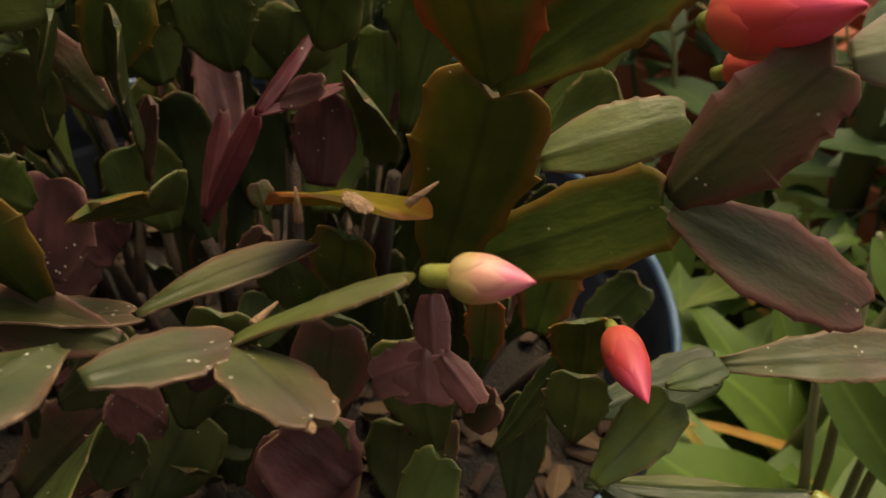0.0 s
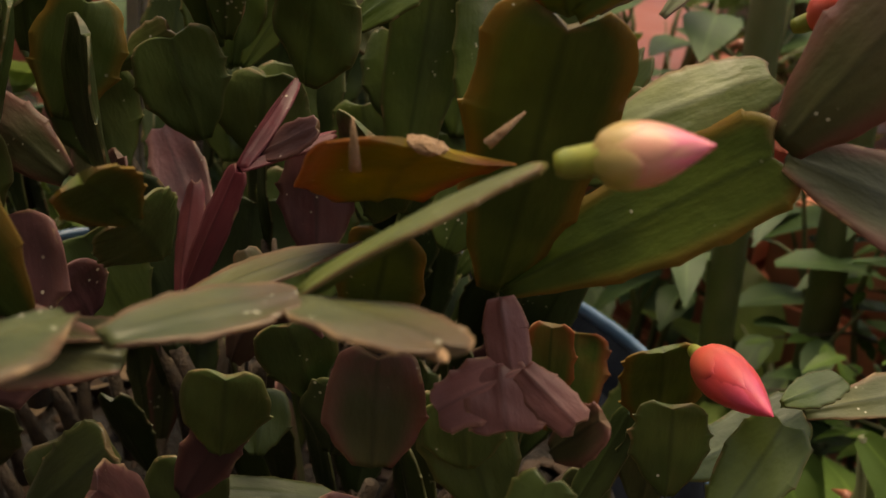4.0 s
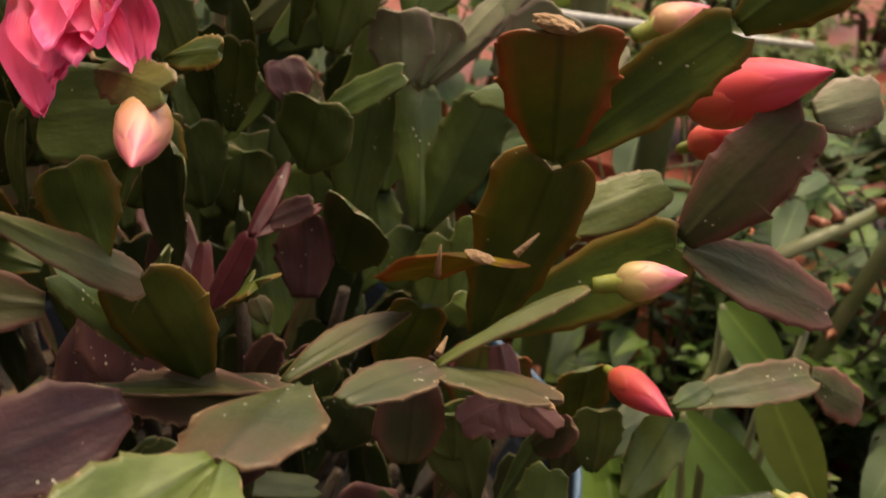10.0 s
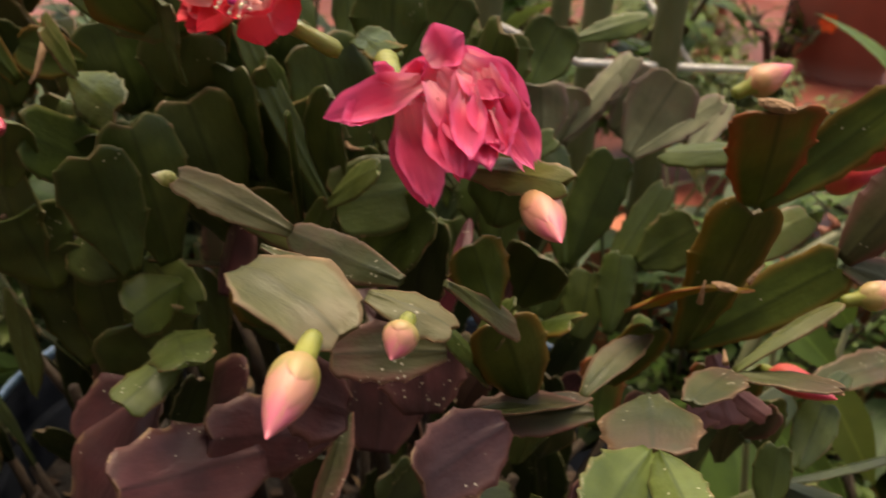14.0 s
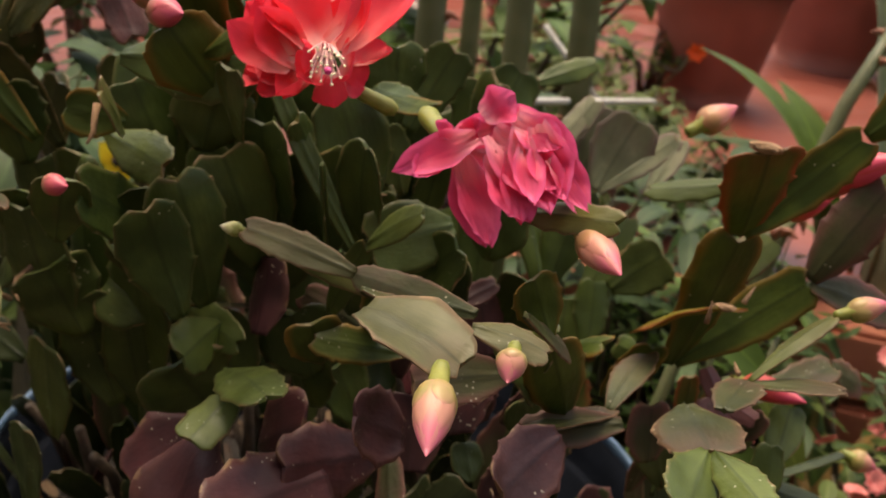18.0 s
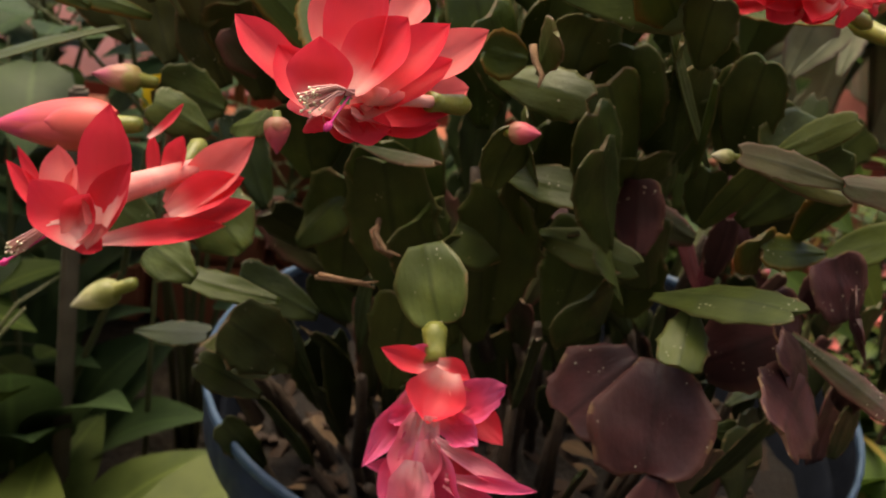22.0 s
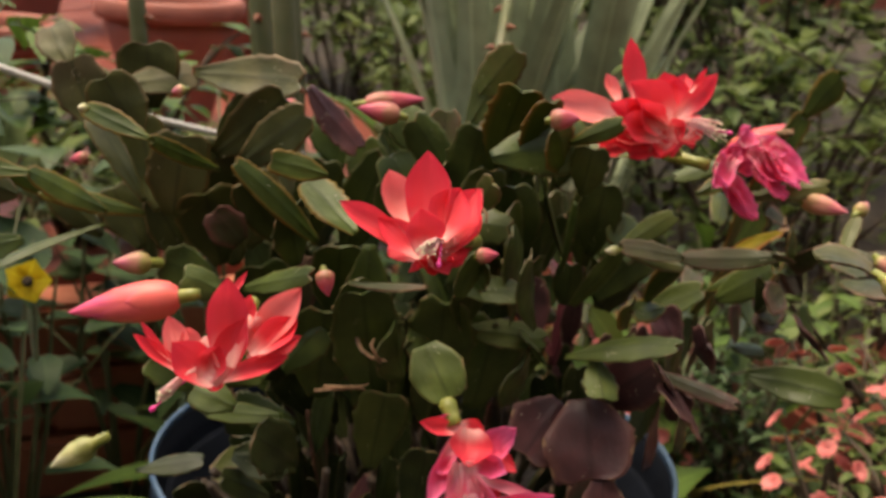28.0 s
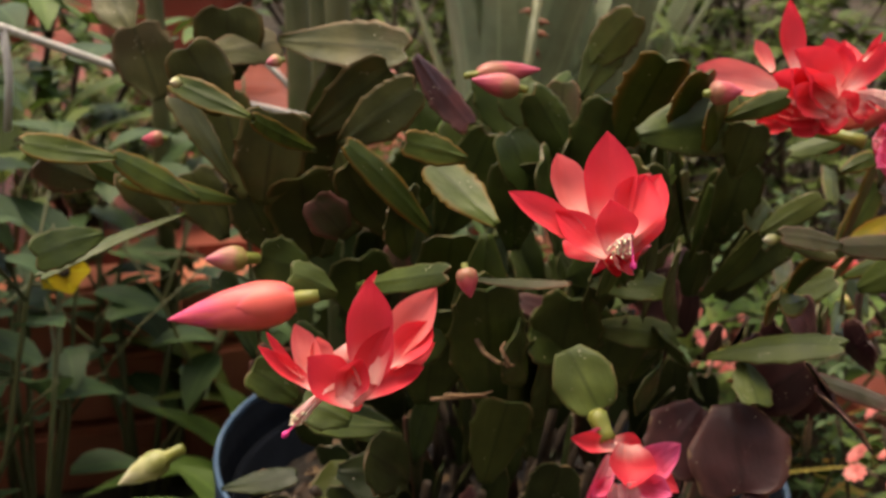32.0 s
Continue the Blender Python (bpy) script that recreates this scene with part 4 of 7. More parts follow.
S("g", 0.095, -0.066, 0.341, 0.092, -0.071, 0.360, 0.017, 0.78, -0.63, -0.05)
S("g", 0.102, -0.098, 0.345, 0.105, -0.099, 0.364, 0.017, 0.67, -0.73, -0.15)
S("g", 0.141, -0.072, 0.349, 0.139, -0.073, 0.363, 0.015, 0.59, -0.80, 0.04)
S("r", 0.1484, -0.0586, 0.3604, 0.1481, -0.0604, 0.3781, 0.0088, 0.50, -0.82, 0.20, 0.03, (0.55, 0.60, 0.75, 1.3))
S("p", 0.087, -0.068, 0.346, 0.094, -0.069, 0.363, 0.011, 0.44, -0.88, -0.19)
S("p", 0.072, -0.068, 0.341, 0.079, -0.067, 0.359, 0.010, 0.20, -0.98, -0.04)
S("q", 0.166, -0.084, 0.370, 0.175, -0.085, 0.381, 0.009, -0.38, -0.90, 0.21)
S("p", 0.073, -0.106, 0.365, 0.074, -0.113, 0.377, 0.015, 0.98, 0.19, 0.09)
S("g", 0.129, -0.042, 0.373, 0.120, -0.045, 0.378, 0.010, 0.49, -0.78, 0.40)
S("p", 0.107, -0.076, 0.280, 0.110, -0.072, 0.315, 0.029, 0.66, -0.75, 0.02)
S("d", 0.124, -0.054, 0.288, 0.118, -0.051, 0.313, 0.017, 0.69, -0.69, 0.22)
S("d", 0.150, -0.036, 0.299, 0.143, -0.030, 0.330, 0.013, 0.57, -0.77, 0.28)
S("d", 0.144, -0.042, 0.317, 0.154, -0.034, 0.351, 0.008, -0.18, -0.94, 0.28)
S("d", 0.080, -0.092, 0.305, 0.081, -0.087, 0.327, 0.018, 0.72, -0.68, 0.13)
S("p", 0.095, -0.108, 0.326, 0.095, -0.122, 0.346, 0.015, 0.90, 0.36, 0.23)
S("d", 0.091, -0.124, 0.313, 0.096, -0.118, 0.332, 0.015, 0.50, -0.86, 0.13)
S("m", 0.139, -0.056, 0.305, 0.137, -0.052, 0.329, 0.007, 0.12, -0.98, 0.18)
S("g", 0.172, -0.052, 0.349, 0.171, -0.052, 0.368, 0.014, 0.56, -0.82, 0.06)
S("g", 0.184, -0.058, 0.349, 0.187, -0.039, 0.366, 0.014, 0.01, -0.69, 0.72)
S("l", 0.163, -0.018, 0.306, 0.193, 0.009, 0.308, 0.006, 0.14, -0.22, 0.97)
S("d", 0.101, -0.066, 0.330, 0.105, -0.064, 0.347, 0.019, 0.54, -0.84, 0.00)
S("g", 0.179, -0.112, 0.362, 0.177, -0.103, 0.380, 0.011, 0.30, -0.85, 0.43)
S("h", 0.0725, -0.2275, 0.4505, 0.098, -0.2325, 0.4445, 0.0225, 0.05, -0.12, 1, 0.05, (0.46, 0.42, 0.42, 1.3))
S("p", -0.089, -0.059, 0.492, -0.068, -0.071, 0.464, 0.015, 0.22, -0.81, 0.55)
S("n", -0.043, -0.133, 0.415, -0.013, -0.145, 0.414, 0.014, -0.25, -0.66, 0.71)
S("n", -0.026, -0.114, 0.387, 0.006, -0.131, 0.386, 0.0140, -0.31, -0.71, 0.63, 0.04, (0.30, 0.55, 0.50, 0.7))
S("g", 0.008, -0.148, 0.384, 0.039, -0.190, 0.402, 0.0170, -0.46, 0.05, 0.89, 0.03, (0.34, 0.60, 0.55, 1.1))
S("n", 0.018, -0.157, 0.386, 0.011, -0.178, 0.375, 0.015, -0.06, -0.43, 0.90)
S("p", 0.133, -0.082, 0.321, 0.119, -0.094, 0.335, 0.024, 0.79, -0.52, 0.34)
S("g", 0.147, -0.068, 0.336, 0.136, -0.071, 0.364, 0.018, 0.58, -0.81, 0.13)
S("q", 0.039, -0.120, 0.262, 0.056, -0.101, 0.300, 0.027, 0.37, -0.89, 0.27)
S("d", 0.071, -0.099, 0.271, 0.072, -0.086, 0.301, 0.027, 0.67, -0.69, 0.27)
S("d", 0.080, -0.074, 0.272, 0.077, -0.069, 0.298, 0.024, 0.73, -0.65, 0.22)
S("g", -0.080, -0.031, 0.411, -0.073, -0.042, 0.453, 0.023, -0.28, -0.92, 0.27)
S("g", -0.059, -0.031, 0.404, -0.043, -0.044, 0.455, 0.026, -0.32, -0.91, 0.26)
S("g", -0.034, -0.030, 0.408, -0.045, -0.010, 0.455, 0.023, -0.35, -0.89, 0.29)
S("b", -0.098, -0.024, 0.410, -0.102, -0.012, 0.442, 0.025, -0.26, -0.92, 0.31)
S("g", -0.011, -0.007, 0.439, -0.020, 0.008, 0.472, 0.021, -0.39, -0.88, 0.28)
S("g", -0.047, 0.018, 0.434, -0.051, 0.029, 0.463, 0.024, -0.32, -0.90, 0.30)
S("b", -0.162, -0.040, 0.413, -0.173, -0.027, 0.440, 0.021, -0.03, -0.90, 0.43)
S("b", -0.141, -0.040, 0.406, -0.156, -0.035, 0.436, 0.021, 0.06, -0.98, 0.18)
S("b", -0.179, -0.031, 0.417, -0.201, -0.026, 0.441, 0.016, 0.21, -0.89, 0.40)
S("b", -0.117, -0.041, 0.402, -0.125, -0.027, 0.433, 0.022, -0.24, -0.91, 0.33)
S("g", 0.031, -0.036, 0.407, 0.039, -0.047, 0.448, 0.024, -0.43, -0.86, 0.29)
S("g", 0.055, -0.038, 0.434, 0.062, -0.047, 0.468, 0.021, -0.45, -0.84, 0.29)
S("g", 0.098, 0.002, 0.365, 0.112, 0.024, 0.406, 0.013, -0.14, -0.84, 0.52)
S("g", 0.111, 0.001, 0.381, 0.129, 0.004, 0.400, 0.021, -0.15, -0.94, 0.30)
S("g", 0.077, -0.001, 0.350, 0.079, 0.008, 0.369, 0.018, 0.22, -0.89, 0.40)
S("g", 0.095, -0.007, 0.348, 0.094, 0.003, 0.373, 0.017, 0.19, -0.90, 0.39)
S("g", 0.048, 0.010, 0.373, 0.040, 0.018, 0.397, 0.020, 0.27, -0.89, 0.37)
S("s", 0.065, 0.011, 0.414, 0.061, 0.009, 0.438, 0.021, 0.32, -0.95, -0.04)
S("o", -0.166, -0.089, 0.475, -0.190, -0.066, 0.484, 0.010, -0.43, -0.68, 0.59)
S("o", -0.130, -0.058, 0.454, -0.166, -0.089, 0.475, 0.008, 0.69, -0.71, 0.15)
S("o", -0.0930, -0.0920, 0.4270, -0.1330, -0.0980, 0.4660, 0.0130, -0.12, -0.73, 0.68, 0.03, (0.34, 0.60, 0.60, 0.6))
S("o", -0.169, 0.015, 0.414, -0.222, -0.000, 0.445, 0.010, 0.44, -0.84, 0.33)
S("h", -0.174, 0.026, 0.459, -0.185, 0.032, 0.491, 0.026, -0.12, -0.98, 0.17)
S("h", -0.185, 0.033, 0.488, -0.192, 0.052, 0.504, 0.020, -0.34, -0.67, 0.66)
S("o", -0.108, -0.150, 0.472, -0.131, -0.148, 0.478, 0.011, 0.09, -0.88, 0.46)
S("o", -0.097, -0.155, 0.449, -0.107, -0.120, 0.463, 0.015, -0.48, -0.45, 0.76)
S("g", -0.030, -0.081, 0.461, -0.045, -0.057, 0.478, 0.020, -0.61, -0.65, 0.44)
S("l", 0.002, -0.045, 0.483, 0.018, -0.056, 0.509, 0.019, -0.54, -0.84, -0.02)
S("g", -0.034, -0.143, 0.476, 0.010, -0.147, 0.483, 0.024, -0.17, -0.85, 0.50)
S("d", -0.106, -0.113, 0.328, -0.129, -0.123, 0.351, 0.024, 0.50, -0.85, 0.15)
S("d", -0.117, -0.108, 0.312, -0.140, -0.111, 0.326, 0.014, 0.46, -0.64, 0.61)
S("g", -0.112, -0.110, 0.352, -0.147, -0.106, 0.357, 0.011, 0.05, -0.54, 0.84)
S("d", -0.133, -0.104, 0.333, -0.111, -0.117, 0.332, 0.021, -0.32, -0.64, 0.70)
S("d", -0.099, -0.088, 0.336, -0.129, -0.090, 0.351, 0.017, 0.36, -0.69, 0.63)
S("g", -0.153, -0.111, 0.370, -0.171, -0.109, 0.385, 0.015, 0.28, -0.84, 0.47)
S("g", -0.139, -0.130, 0.368, -0.155, -0.120, 0.374, 0.016, -0.22, -0.76, 0.61)
S("g", -0.124, -0.122, 0.376, -0.138, -0.112, 0.387, 0.023, -0.29, -0.85, 0.44)
S("d", 0.066, -0.120, 0.319, 0.083, -0.109, 0.342, 0.016, 0.18, -0.94, 0.29)
S("d", 0.070, -0.103, 0.316, 0.064, -0.109, 0.335, 0.018, 0.93, -0.28, 0.23)
S("d", 0.034, -0.107, 0.312, 0.043, -0.113, 0.335, 0.015, 0.63, -0.77, -0.00)
S("p", 0.087, -0.095, 0.326, 0.094, -0.089, 0.344, 0.011, 0.57, -0.82, 0.03)
S("d", 0.077, -0.065, 0.317, 0.071, -0.059, 0.330, 0.015, 0.67, -0.54, 0.51)
S("d", 0.121, -0.086, 0.319, 0.124, -0.083, 0.338, 0.015, 0.61, -0.79, 0.00)
S("q", 0.135, -0.064, 0.329, 0.139, -0.063, 0.346, 0.008, 0.51, -0.86, -0.06)
S("p", 0.032, 0.013, 0.345, 0.049, 0.013, 0.363, 0.015, -0.46, -0.77, 0.44)
S("d", 0.045, -0.117, 0.289, 0.064, -0.126, 0.328, 0.008, 0.40, -0.81, 0.43)
S("d", 0.061, -0.090, 0.312, 0.091, -0.053, 0.305, 0.009, 0.32, -0.06, 0.95)
S("q", 0.045, -0.101, 0.288, 0.069, -0.083, 0.283, 0.011, 0.36, -0.26, 0.89)
S("d", 0.060, -0.082, 0.295, 0.082, -0.070, 0.285, 0.013, 0.57, -0.47, 0.68)
S("p", 0.035, -0.105, 0.294, 0.042, -0.093, 0.302, 0.008, 0.47, -0.63, 0.61)
# filler over the stems, mostly in the shade-darkened green
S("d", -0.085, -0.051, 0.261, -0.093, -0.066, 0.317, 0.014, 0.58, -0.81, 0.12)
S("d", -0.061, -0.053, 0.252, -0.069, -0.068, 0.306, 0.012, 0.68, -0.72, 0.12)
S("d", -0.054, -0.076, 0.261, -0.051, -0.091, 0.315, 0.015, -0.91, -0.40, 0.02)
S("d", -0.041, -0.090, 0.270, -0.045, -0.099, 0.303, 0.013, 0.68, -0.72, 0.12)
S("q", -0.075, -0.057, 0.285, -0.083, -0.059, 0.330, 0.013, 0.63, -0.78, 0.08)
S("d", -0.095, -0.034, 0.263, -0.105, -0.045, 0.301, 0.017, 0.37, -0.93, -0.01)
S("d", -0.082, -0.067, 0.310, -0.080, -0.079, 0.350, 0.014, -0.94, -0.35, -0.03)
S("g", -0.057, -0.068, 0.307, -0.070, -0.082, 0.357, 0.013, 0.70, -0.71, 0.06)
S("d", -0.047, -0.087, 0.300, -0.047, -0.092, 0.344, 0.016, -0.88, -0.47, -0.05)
S("p", -0.071, -0.084, 0.280, -0.062, -0.090, 0.304, 0.014, -0.94, -0.10, 0.34)
S("s", 0.2005, -0.0395, 0.4545, 0.2120, -0.0295, 0.4605, 0.0130, 0.25, -0.90, 0.35, 0.0, (0.50, 0.50, 0.70, 1.0))
S("r", 0.1020, 0.0260, 0.2950, 0.0985, 0.0340, 0.3230, 0.0190, 0.50, -0.82, 0.20, 0.0, (0.45, 0.65, 0.80, 1.4))
S("p", 0.0850, -0.0040, 0.3080, 0.0980, 0.0040, 0.3275, 0.0140, 0.45, -0.80, 0.40)
S("g", 0.0323, -0.1000, 0.3905, 0.0315, -0.1040, 0.4127, 0.0150, -0.28, -0.94, 0.21, 0.03, (0.40, 0.60, 0.62, 0.8))
S("g", 0.0377, -0.1040, 0.4113, 0.0307, -0.1140, 0.4519, 0.0165, -0.54, -0.83, 0.13, 0.03, (0.34, 0.58, 0.60, 0.9))
S("d", 0.0595, -0.0900, 0.3825, 0.0663, -0.1000, 0.4203, 0.0215, -0.22, -0.89, 0.40, 0.03, (0.40, 0.55, 0.60, 0.7))
S("q", 0.0364, -0.0850, 0.3782, 0.0114, -0.0900, 0.3896, 0.0135, -0.28, -0.74, 0.61, 0.03, (0.40, 0.55, 0.60, 0.9))
S("p", 0.0468, -0.0800, 0.3614, 0.0491, -0.0800, 0.3861, 0.0110, -0.18, -0.88, 0.44, 0.03, (0.40, 0.55, 0.60, 0.9))
S("n", 0.0291, -0.1120, 0.3945, 0.0439, -0.1280, 0.4277, 0.0095, 0.26, -0.62, 0.74, 0.03, (0.40, 0.60, 0.60, 0.5))
S("n", 0.0436, -0.1280, 0.4273, 0.0629, -0.1400, 0.4455, 0.0105, 0.23, -0.64, 0.73, 0.03, (0.40, 0.60, 0.60, 0.5))

# shade-dark filler segments, added to cover the far lip of the pot
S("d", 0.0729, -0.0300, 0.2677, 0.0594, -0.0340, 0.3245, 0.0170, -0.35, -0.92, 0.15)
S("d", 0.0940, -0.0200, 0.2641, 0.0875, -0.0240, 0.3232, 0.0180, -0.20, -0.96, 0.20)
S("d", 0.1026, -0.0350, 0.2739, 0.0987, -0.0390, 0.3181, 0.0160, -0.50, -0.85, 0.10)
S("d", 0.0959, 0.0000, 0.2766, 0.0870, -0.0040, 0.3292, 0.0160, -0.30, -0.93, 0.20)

# corky scar on the cut tip of three segments
for place, size in (((0.1557, -0.0947, 0.4728), 0.0032), ((0.1536, -0.1076, 0.4243), 0.0022), ((0.1878, -0.1462, 0.4209), 0.0012)):
    bm = bmesh.new()
    bmesh.ops.create_icosphere(bm, subdivisions=3, radius=size)
    for q in bm.verts:
        q.co = Vector((q.co.x * 1.6, q.co.y * 0.8, q.co.z * 0.55)) * (1 + 0.25 * noise.noise(q.co * 900))
    me = bpy.data.meshes.new("scar")
    bm.to_mesh(me)
    bm.free()
    me.materials.append(CORK)
    child("scar", me, plant, pose(*place), "rough brown corky scar")

# horn-like spines at the corners of two segments
for a, b in (((0.1490, -0.1165, 0.4215), (0.1494, -0.1180, 0.4290)), ((0.1590, -0.1010, 0.4245), (0.1616, -0.0965, 0.4290)), ((0.1605, -0.1345, 0.4150), (0.1590, -0.1285, 0.4158))):
    v, f = tube([Vector(a), Vector(a).lerp(Vector(b), 0.5), Vector(b)], [0.0009, 0.0006, 0.0002], 8)
    child("spine", mesh_of("spine", v, f, CORK), plant, label="tan horn-like spine")

# the crowded middle of the plant: chains of upright segments out of the soil
fill = random.Random(5)
for k in range(92):
    front = k >= 30
    a, r = fill.uniform(0, 6.283), 0.075 * math.sqrt(fill.random())
    p = Vector((r * math.cos(a), r * math.sin(a) + 0.02, 0.228)) if not front else Vector((fill.uniform(-0.105, 0.085), fill.uniform(-0.095, 0.0), 0.228)) if k < 64 else Vector((fill.uniform(-0.02, 0.115), fill.uniform(0.0, 0.085), 0.226))
    lean = Vector((0.75 * p.x / 0.085 + fill.uniform(-0.35, 0.35), 0.55 * p.y / 0.085 + fill.uniform(-0.3, 0.3), 1.35)).normalized()
    face = Vector((fill.uniform(-0.8, 0.8), -1, fill.uniform(-0.2, 0.4))) if not front else Vector((fill.uniform(-1.5, 1.5), -1, fill.uniform(-0.5, 0.1)))
    for i in range(fill.choice((4, 5, 5, 6)) if not front else fill.choice((2, 3, 4))):
        length = fill.uniform(0.032, 0.050) if not front else fill.uniform(0.028, 0.044)
        q = p + length * lean
        if q.z > (0.425 if q.x < 0.03 else 0.375) - 0.10 * max(0, -q.y - 0.05) / 0.1 - 0.045 * front or not (-0.15 < q.x < 0.105 and -0.085 - 0.03 * front < q.y < 0.11):
            break
        # most take the darkened green that stands for shade in the thicket
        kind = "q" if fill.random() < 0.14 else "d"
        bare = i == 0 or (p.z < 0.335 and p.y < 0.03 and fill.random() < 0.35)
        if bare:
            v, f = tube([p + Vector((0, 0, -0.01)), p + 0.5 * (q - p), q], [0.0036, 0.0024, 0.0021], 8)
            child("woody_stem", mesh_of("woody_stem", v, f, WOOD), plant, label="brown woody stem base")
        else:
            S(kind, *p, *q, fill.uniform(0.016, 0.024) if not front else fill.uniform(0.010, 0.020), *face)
        p = q - 0.002 * lean
        lean = (lean + Vector((fill.uniform(-0.35, 0.35), fill.uniform(-0.3, 0.3), 0.0))).normalized()
        face = face + Vector((fill.uniform(-0.5, 0.5), 0, fill.uniform(-0.2, 0.2)))


# ---- brown aerial roots between the segments ----
def aerial_root(pts, r):
    v, f = tube([Vector(q) for q in pts], [r, 0.9 * r, 0.7 * r, 0.3 * r][: len(pts)], 7)
    return child("aerial_root", mesh_of("aerial_root", v, f, CORK), plant, label="thin brown aerial root")


aerial_root([(-0.080, -0.111, 0.389), (-0.081, -0.123, 0.386), (-0.078, -0.129, 0.384), (-0.073, -0.134, 0.384)], 0.0011)
aerial_root([(-0.100, -0.117, 0.366), (-0.093, -0.122, 0.368), (-0.084, -0.128, 0.370), (-0.080, -0.128, 0.369)], 0.0009)
aerial_root([(-0.076, -0.134, 0.384), (-0.081, -0.142, 0.390), (-0.083, -0.140, 0.395), (-0.081, -0.139, 0.397)], 0.0010)
aerial_root([(-0.099, -0.127, 0.372), (-0.090, -0.128, 0.371), (-0.083, -0.129, 0.371), (-0.079, -0.129, 0.372)], 0.0009)
aerial_root([(-0.041, -0.144, 0.460), (-0.040, -0.147, 0.456), (-0.038, -0.151, 0.453), (-0.039, -0.153, 0.450)], 0.0012)
aerial_root([(0.020, -0.079, 0.438), (0.028, -0.090, 0.434), (0.034, -0.095, 0.433), (0.040, -0.099, 0.435)], 0.0011)
# ---- flowers and buds of the cactus ----
def flower(ax, ay, az, bx, by, bz, r, kind):
    """The green-yellow tube from which the petals open; a is its foot on the segment."""
    a, b = Vector((ax, ay, az)), Vector((bx, by, bz))
    e = a.lerp(b, 0.4) if kind == "x" else b
    v, f = tube([a, a.lerp(e, 0.15), a.lerp(e, 0.4), a.lerp(e, 0.75), e], [0.6 * r, r, 0.92 * r, 0.8 * r, 0.95 * r], 14)
    ob = child("flower", mesh_of("flower", v, f, CALYX), plant, label="wilting magenta flower, crumpled" if kind == "w" else "open coral-red flower with layered petals")
    if kind == "x":
        floral_tube(ob, *e, *b, 0.8 * r)
    return ob


def floral_tube(F, ax, ay, az, bx, by, bz, r):
    """The slender pale tube between two tiers of petals."""
    a, b = Vector((ax, ay, az)), Vector((bx, by, bz))
    v, f = tube([a, a.lerp(b, 0.3), a.lerp(b, 0.7), b], [0.7 * r, 0.75 * r, 0.9 * r, 1.1 * r], 14)
    return child("floral_tube", mesh_of("floral_tube", v, f, TUBE), F, label="pale pink floral tube")


def petal(F, kind, ax, ay, az, bx, by, bz, w, nx, ny, nz):
    length, rows, cols = math.dist((ax, ay, az), (bx, by, bz)), 16, 12
    cup, arch, curl, wr = rnd.uniform(0.22, 0.50), rnd.uniform(-0.16, 0.0), rnd.uniform(-0.14, 0.04), 0.075 if kind in "wv" else 0.025
    ph = rnd.uniform(0, 6)
    verts, faces, edge, along, across = [], [], [], [], []
    for i in range(rows + 1):
        s = i / rows
        f = (0.42 + 0.58 * math.sin(min(1, s / 0.55) * math.pi / 2)) if s < 0.55 else 1 - ((s - 0.55) / 0.45) ** 1.9
        for j in range(cols + 1):
            u = 2 * j / cols - 1
            z = arch * length * 4 * s * (1 - s) + cup * w * (u * u - 0.3) * f + curl * length * s * s
            z += wr * w * (math.sin(9 * s + ph + 2.2 * u) + 0.7 * math.sin(17 * u * f + 5 * s + ph))
            z += 0.35 * wr * w * math.sin(31 * u * f + 8 * math.sin(7 * s + ph)) * math.sin(23 * s + 5 * u) if wr > 0.05 else 0
            verts.append((u * f * w / 2 * (1 + wr * math.sin(12 * s + ph)), s * length, z))
            edge.append(abs(u))
            along.append(s)
            across.append(u)
    c = cols + 1
    for i in range(rows):
        for j in range(cols):
            a = i * c + j
            faces.append((a, a + 1, a + c + 1, a + c))
    me = mesh_of("petal", verts, faces, PET[kind], edge=edge, along=along, across=across)
    return child("petal", me, F, frame_of((ax, ay, az), (bx, by, bz), (nx, ny, nz)))


def stamens(F, ax, ay, az, bx, by, bz, cx, cy, cz, fan=0.22):
    """White filaments from a to about b with cream anthers, and the pistil to c."""
    a, b, c = Vector((ax, ay, az)), Vector((bx, by, bz)), Vector((cx, cy, cz))
    spread, parts, tips = (b - a).length * fan, [], []
    for k in range(36):
        e = b + Vector([rnd.uniform(-1, 1) * spread for _ in range(3)]) + (c - b) * rnd.uniform(0, 0.35)
        mid = 0.5 * (a + e) + Vector((0, 0, 0.10 * (b - a).length))
        parts.append(tube([a + 0.0008 * Vector((rnd.uniform(-1, 1), rnd.uniform(-1, 1), rnd.uniform(-1, 1))), mid, e], 0.00022, 5))
        tips.append(e)
    child("stamen_column", mesh_of("stamen_column", *join(parts), STALK), F, label="column of white stamen threads")
    bm = bmesh.new()
    for e in tips:
        bmesh.ops.create_icosphere(bm, subdivisions=1, radius=0.00042, matrix=Matrix.Translation(e) @ Matrix.Diagonal((1, 1.5, 1, 1)))
    me = bpy.data.meshes.new("pollen_tuft")
    bm.to_mesh(me)
    bm.free()
    me.materials.append(ANTHER)
    child("pollen_tuft", me, F, label="cream tuft of pollen")
    d = (c - a).normalized()
    v, f = tube([a, 0.5 * (a + c), c - 0.0024 * d, c - 0.0018 * d, c - 0.0006 * d, c + 0.0004 * d], [0.0003, 0.0003, 0.0004, 0.00095, 0.0010, 0.0004], 8)
    child("pistil", mesh_of("pistil", v, f, STIGMA), F, label="magenta pistil")


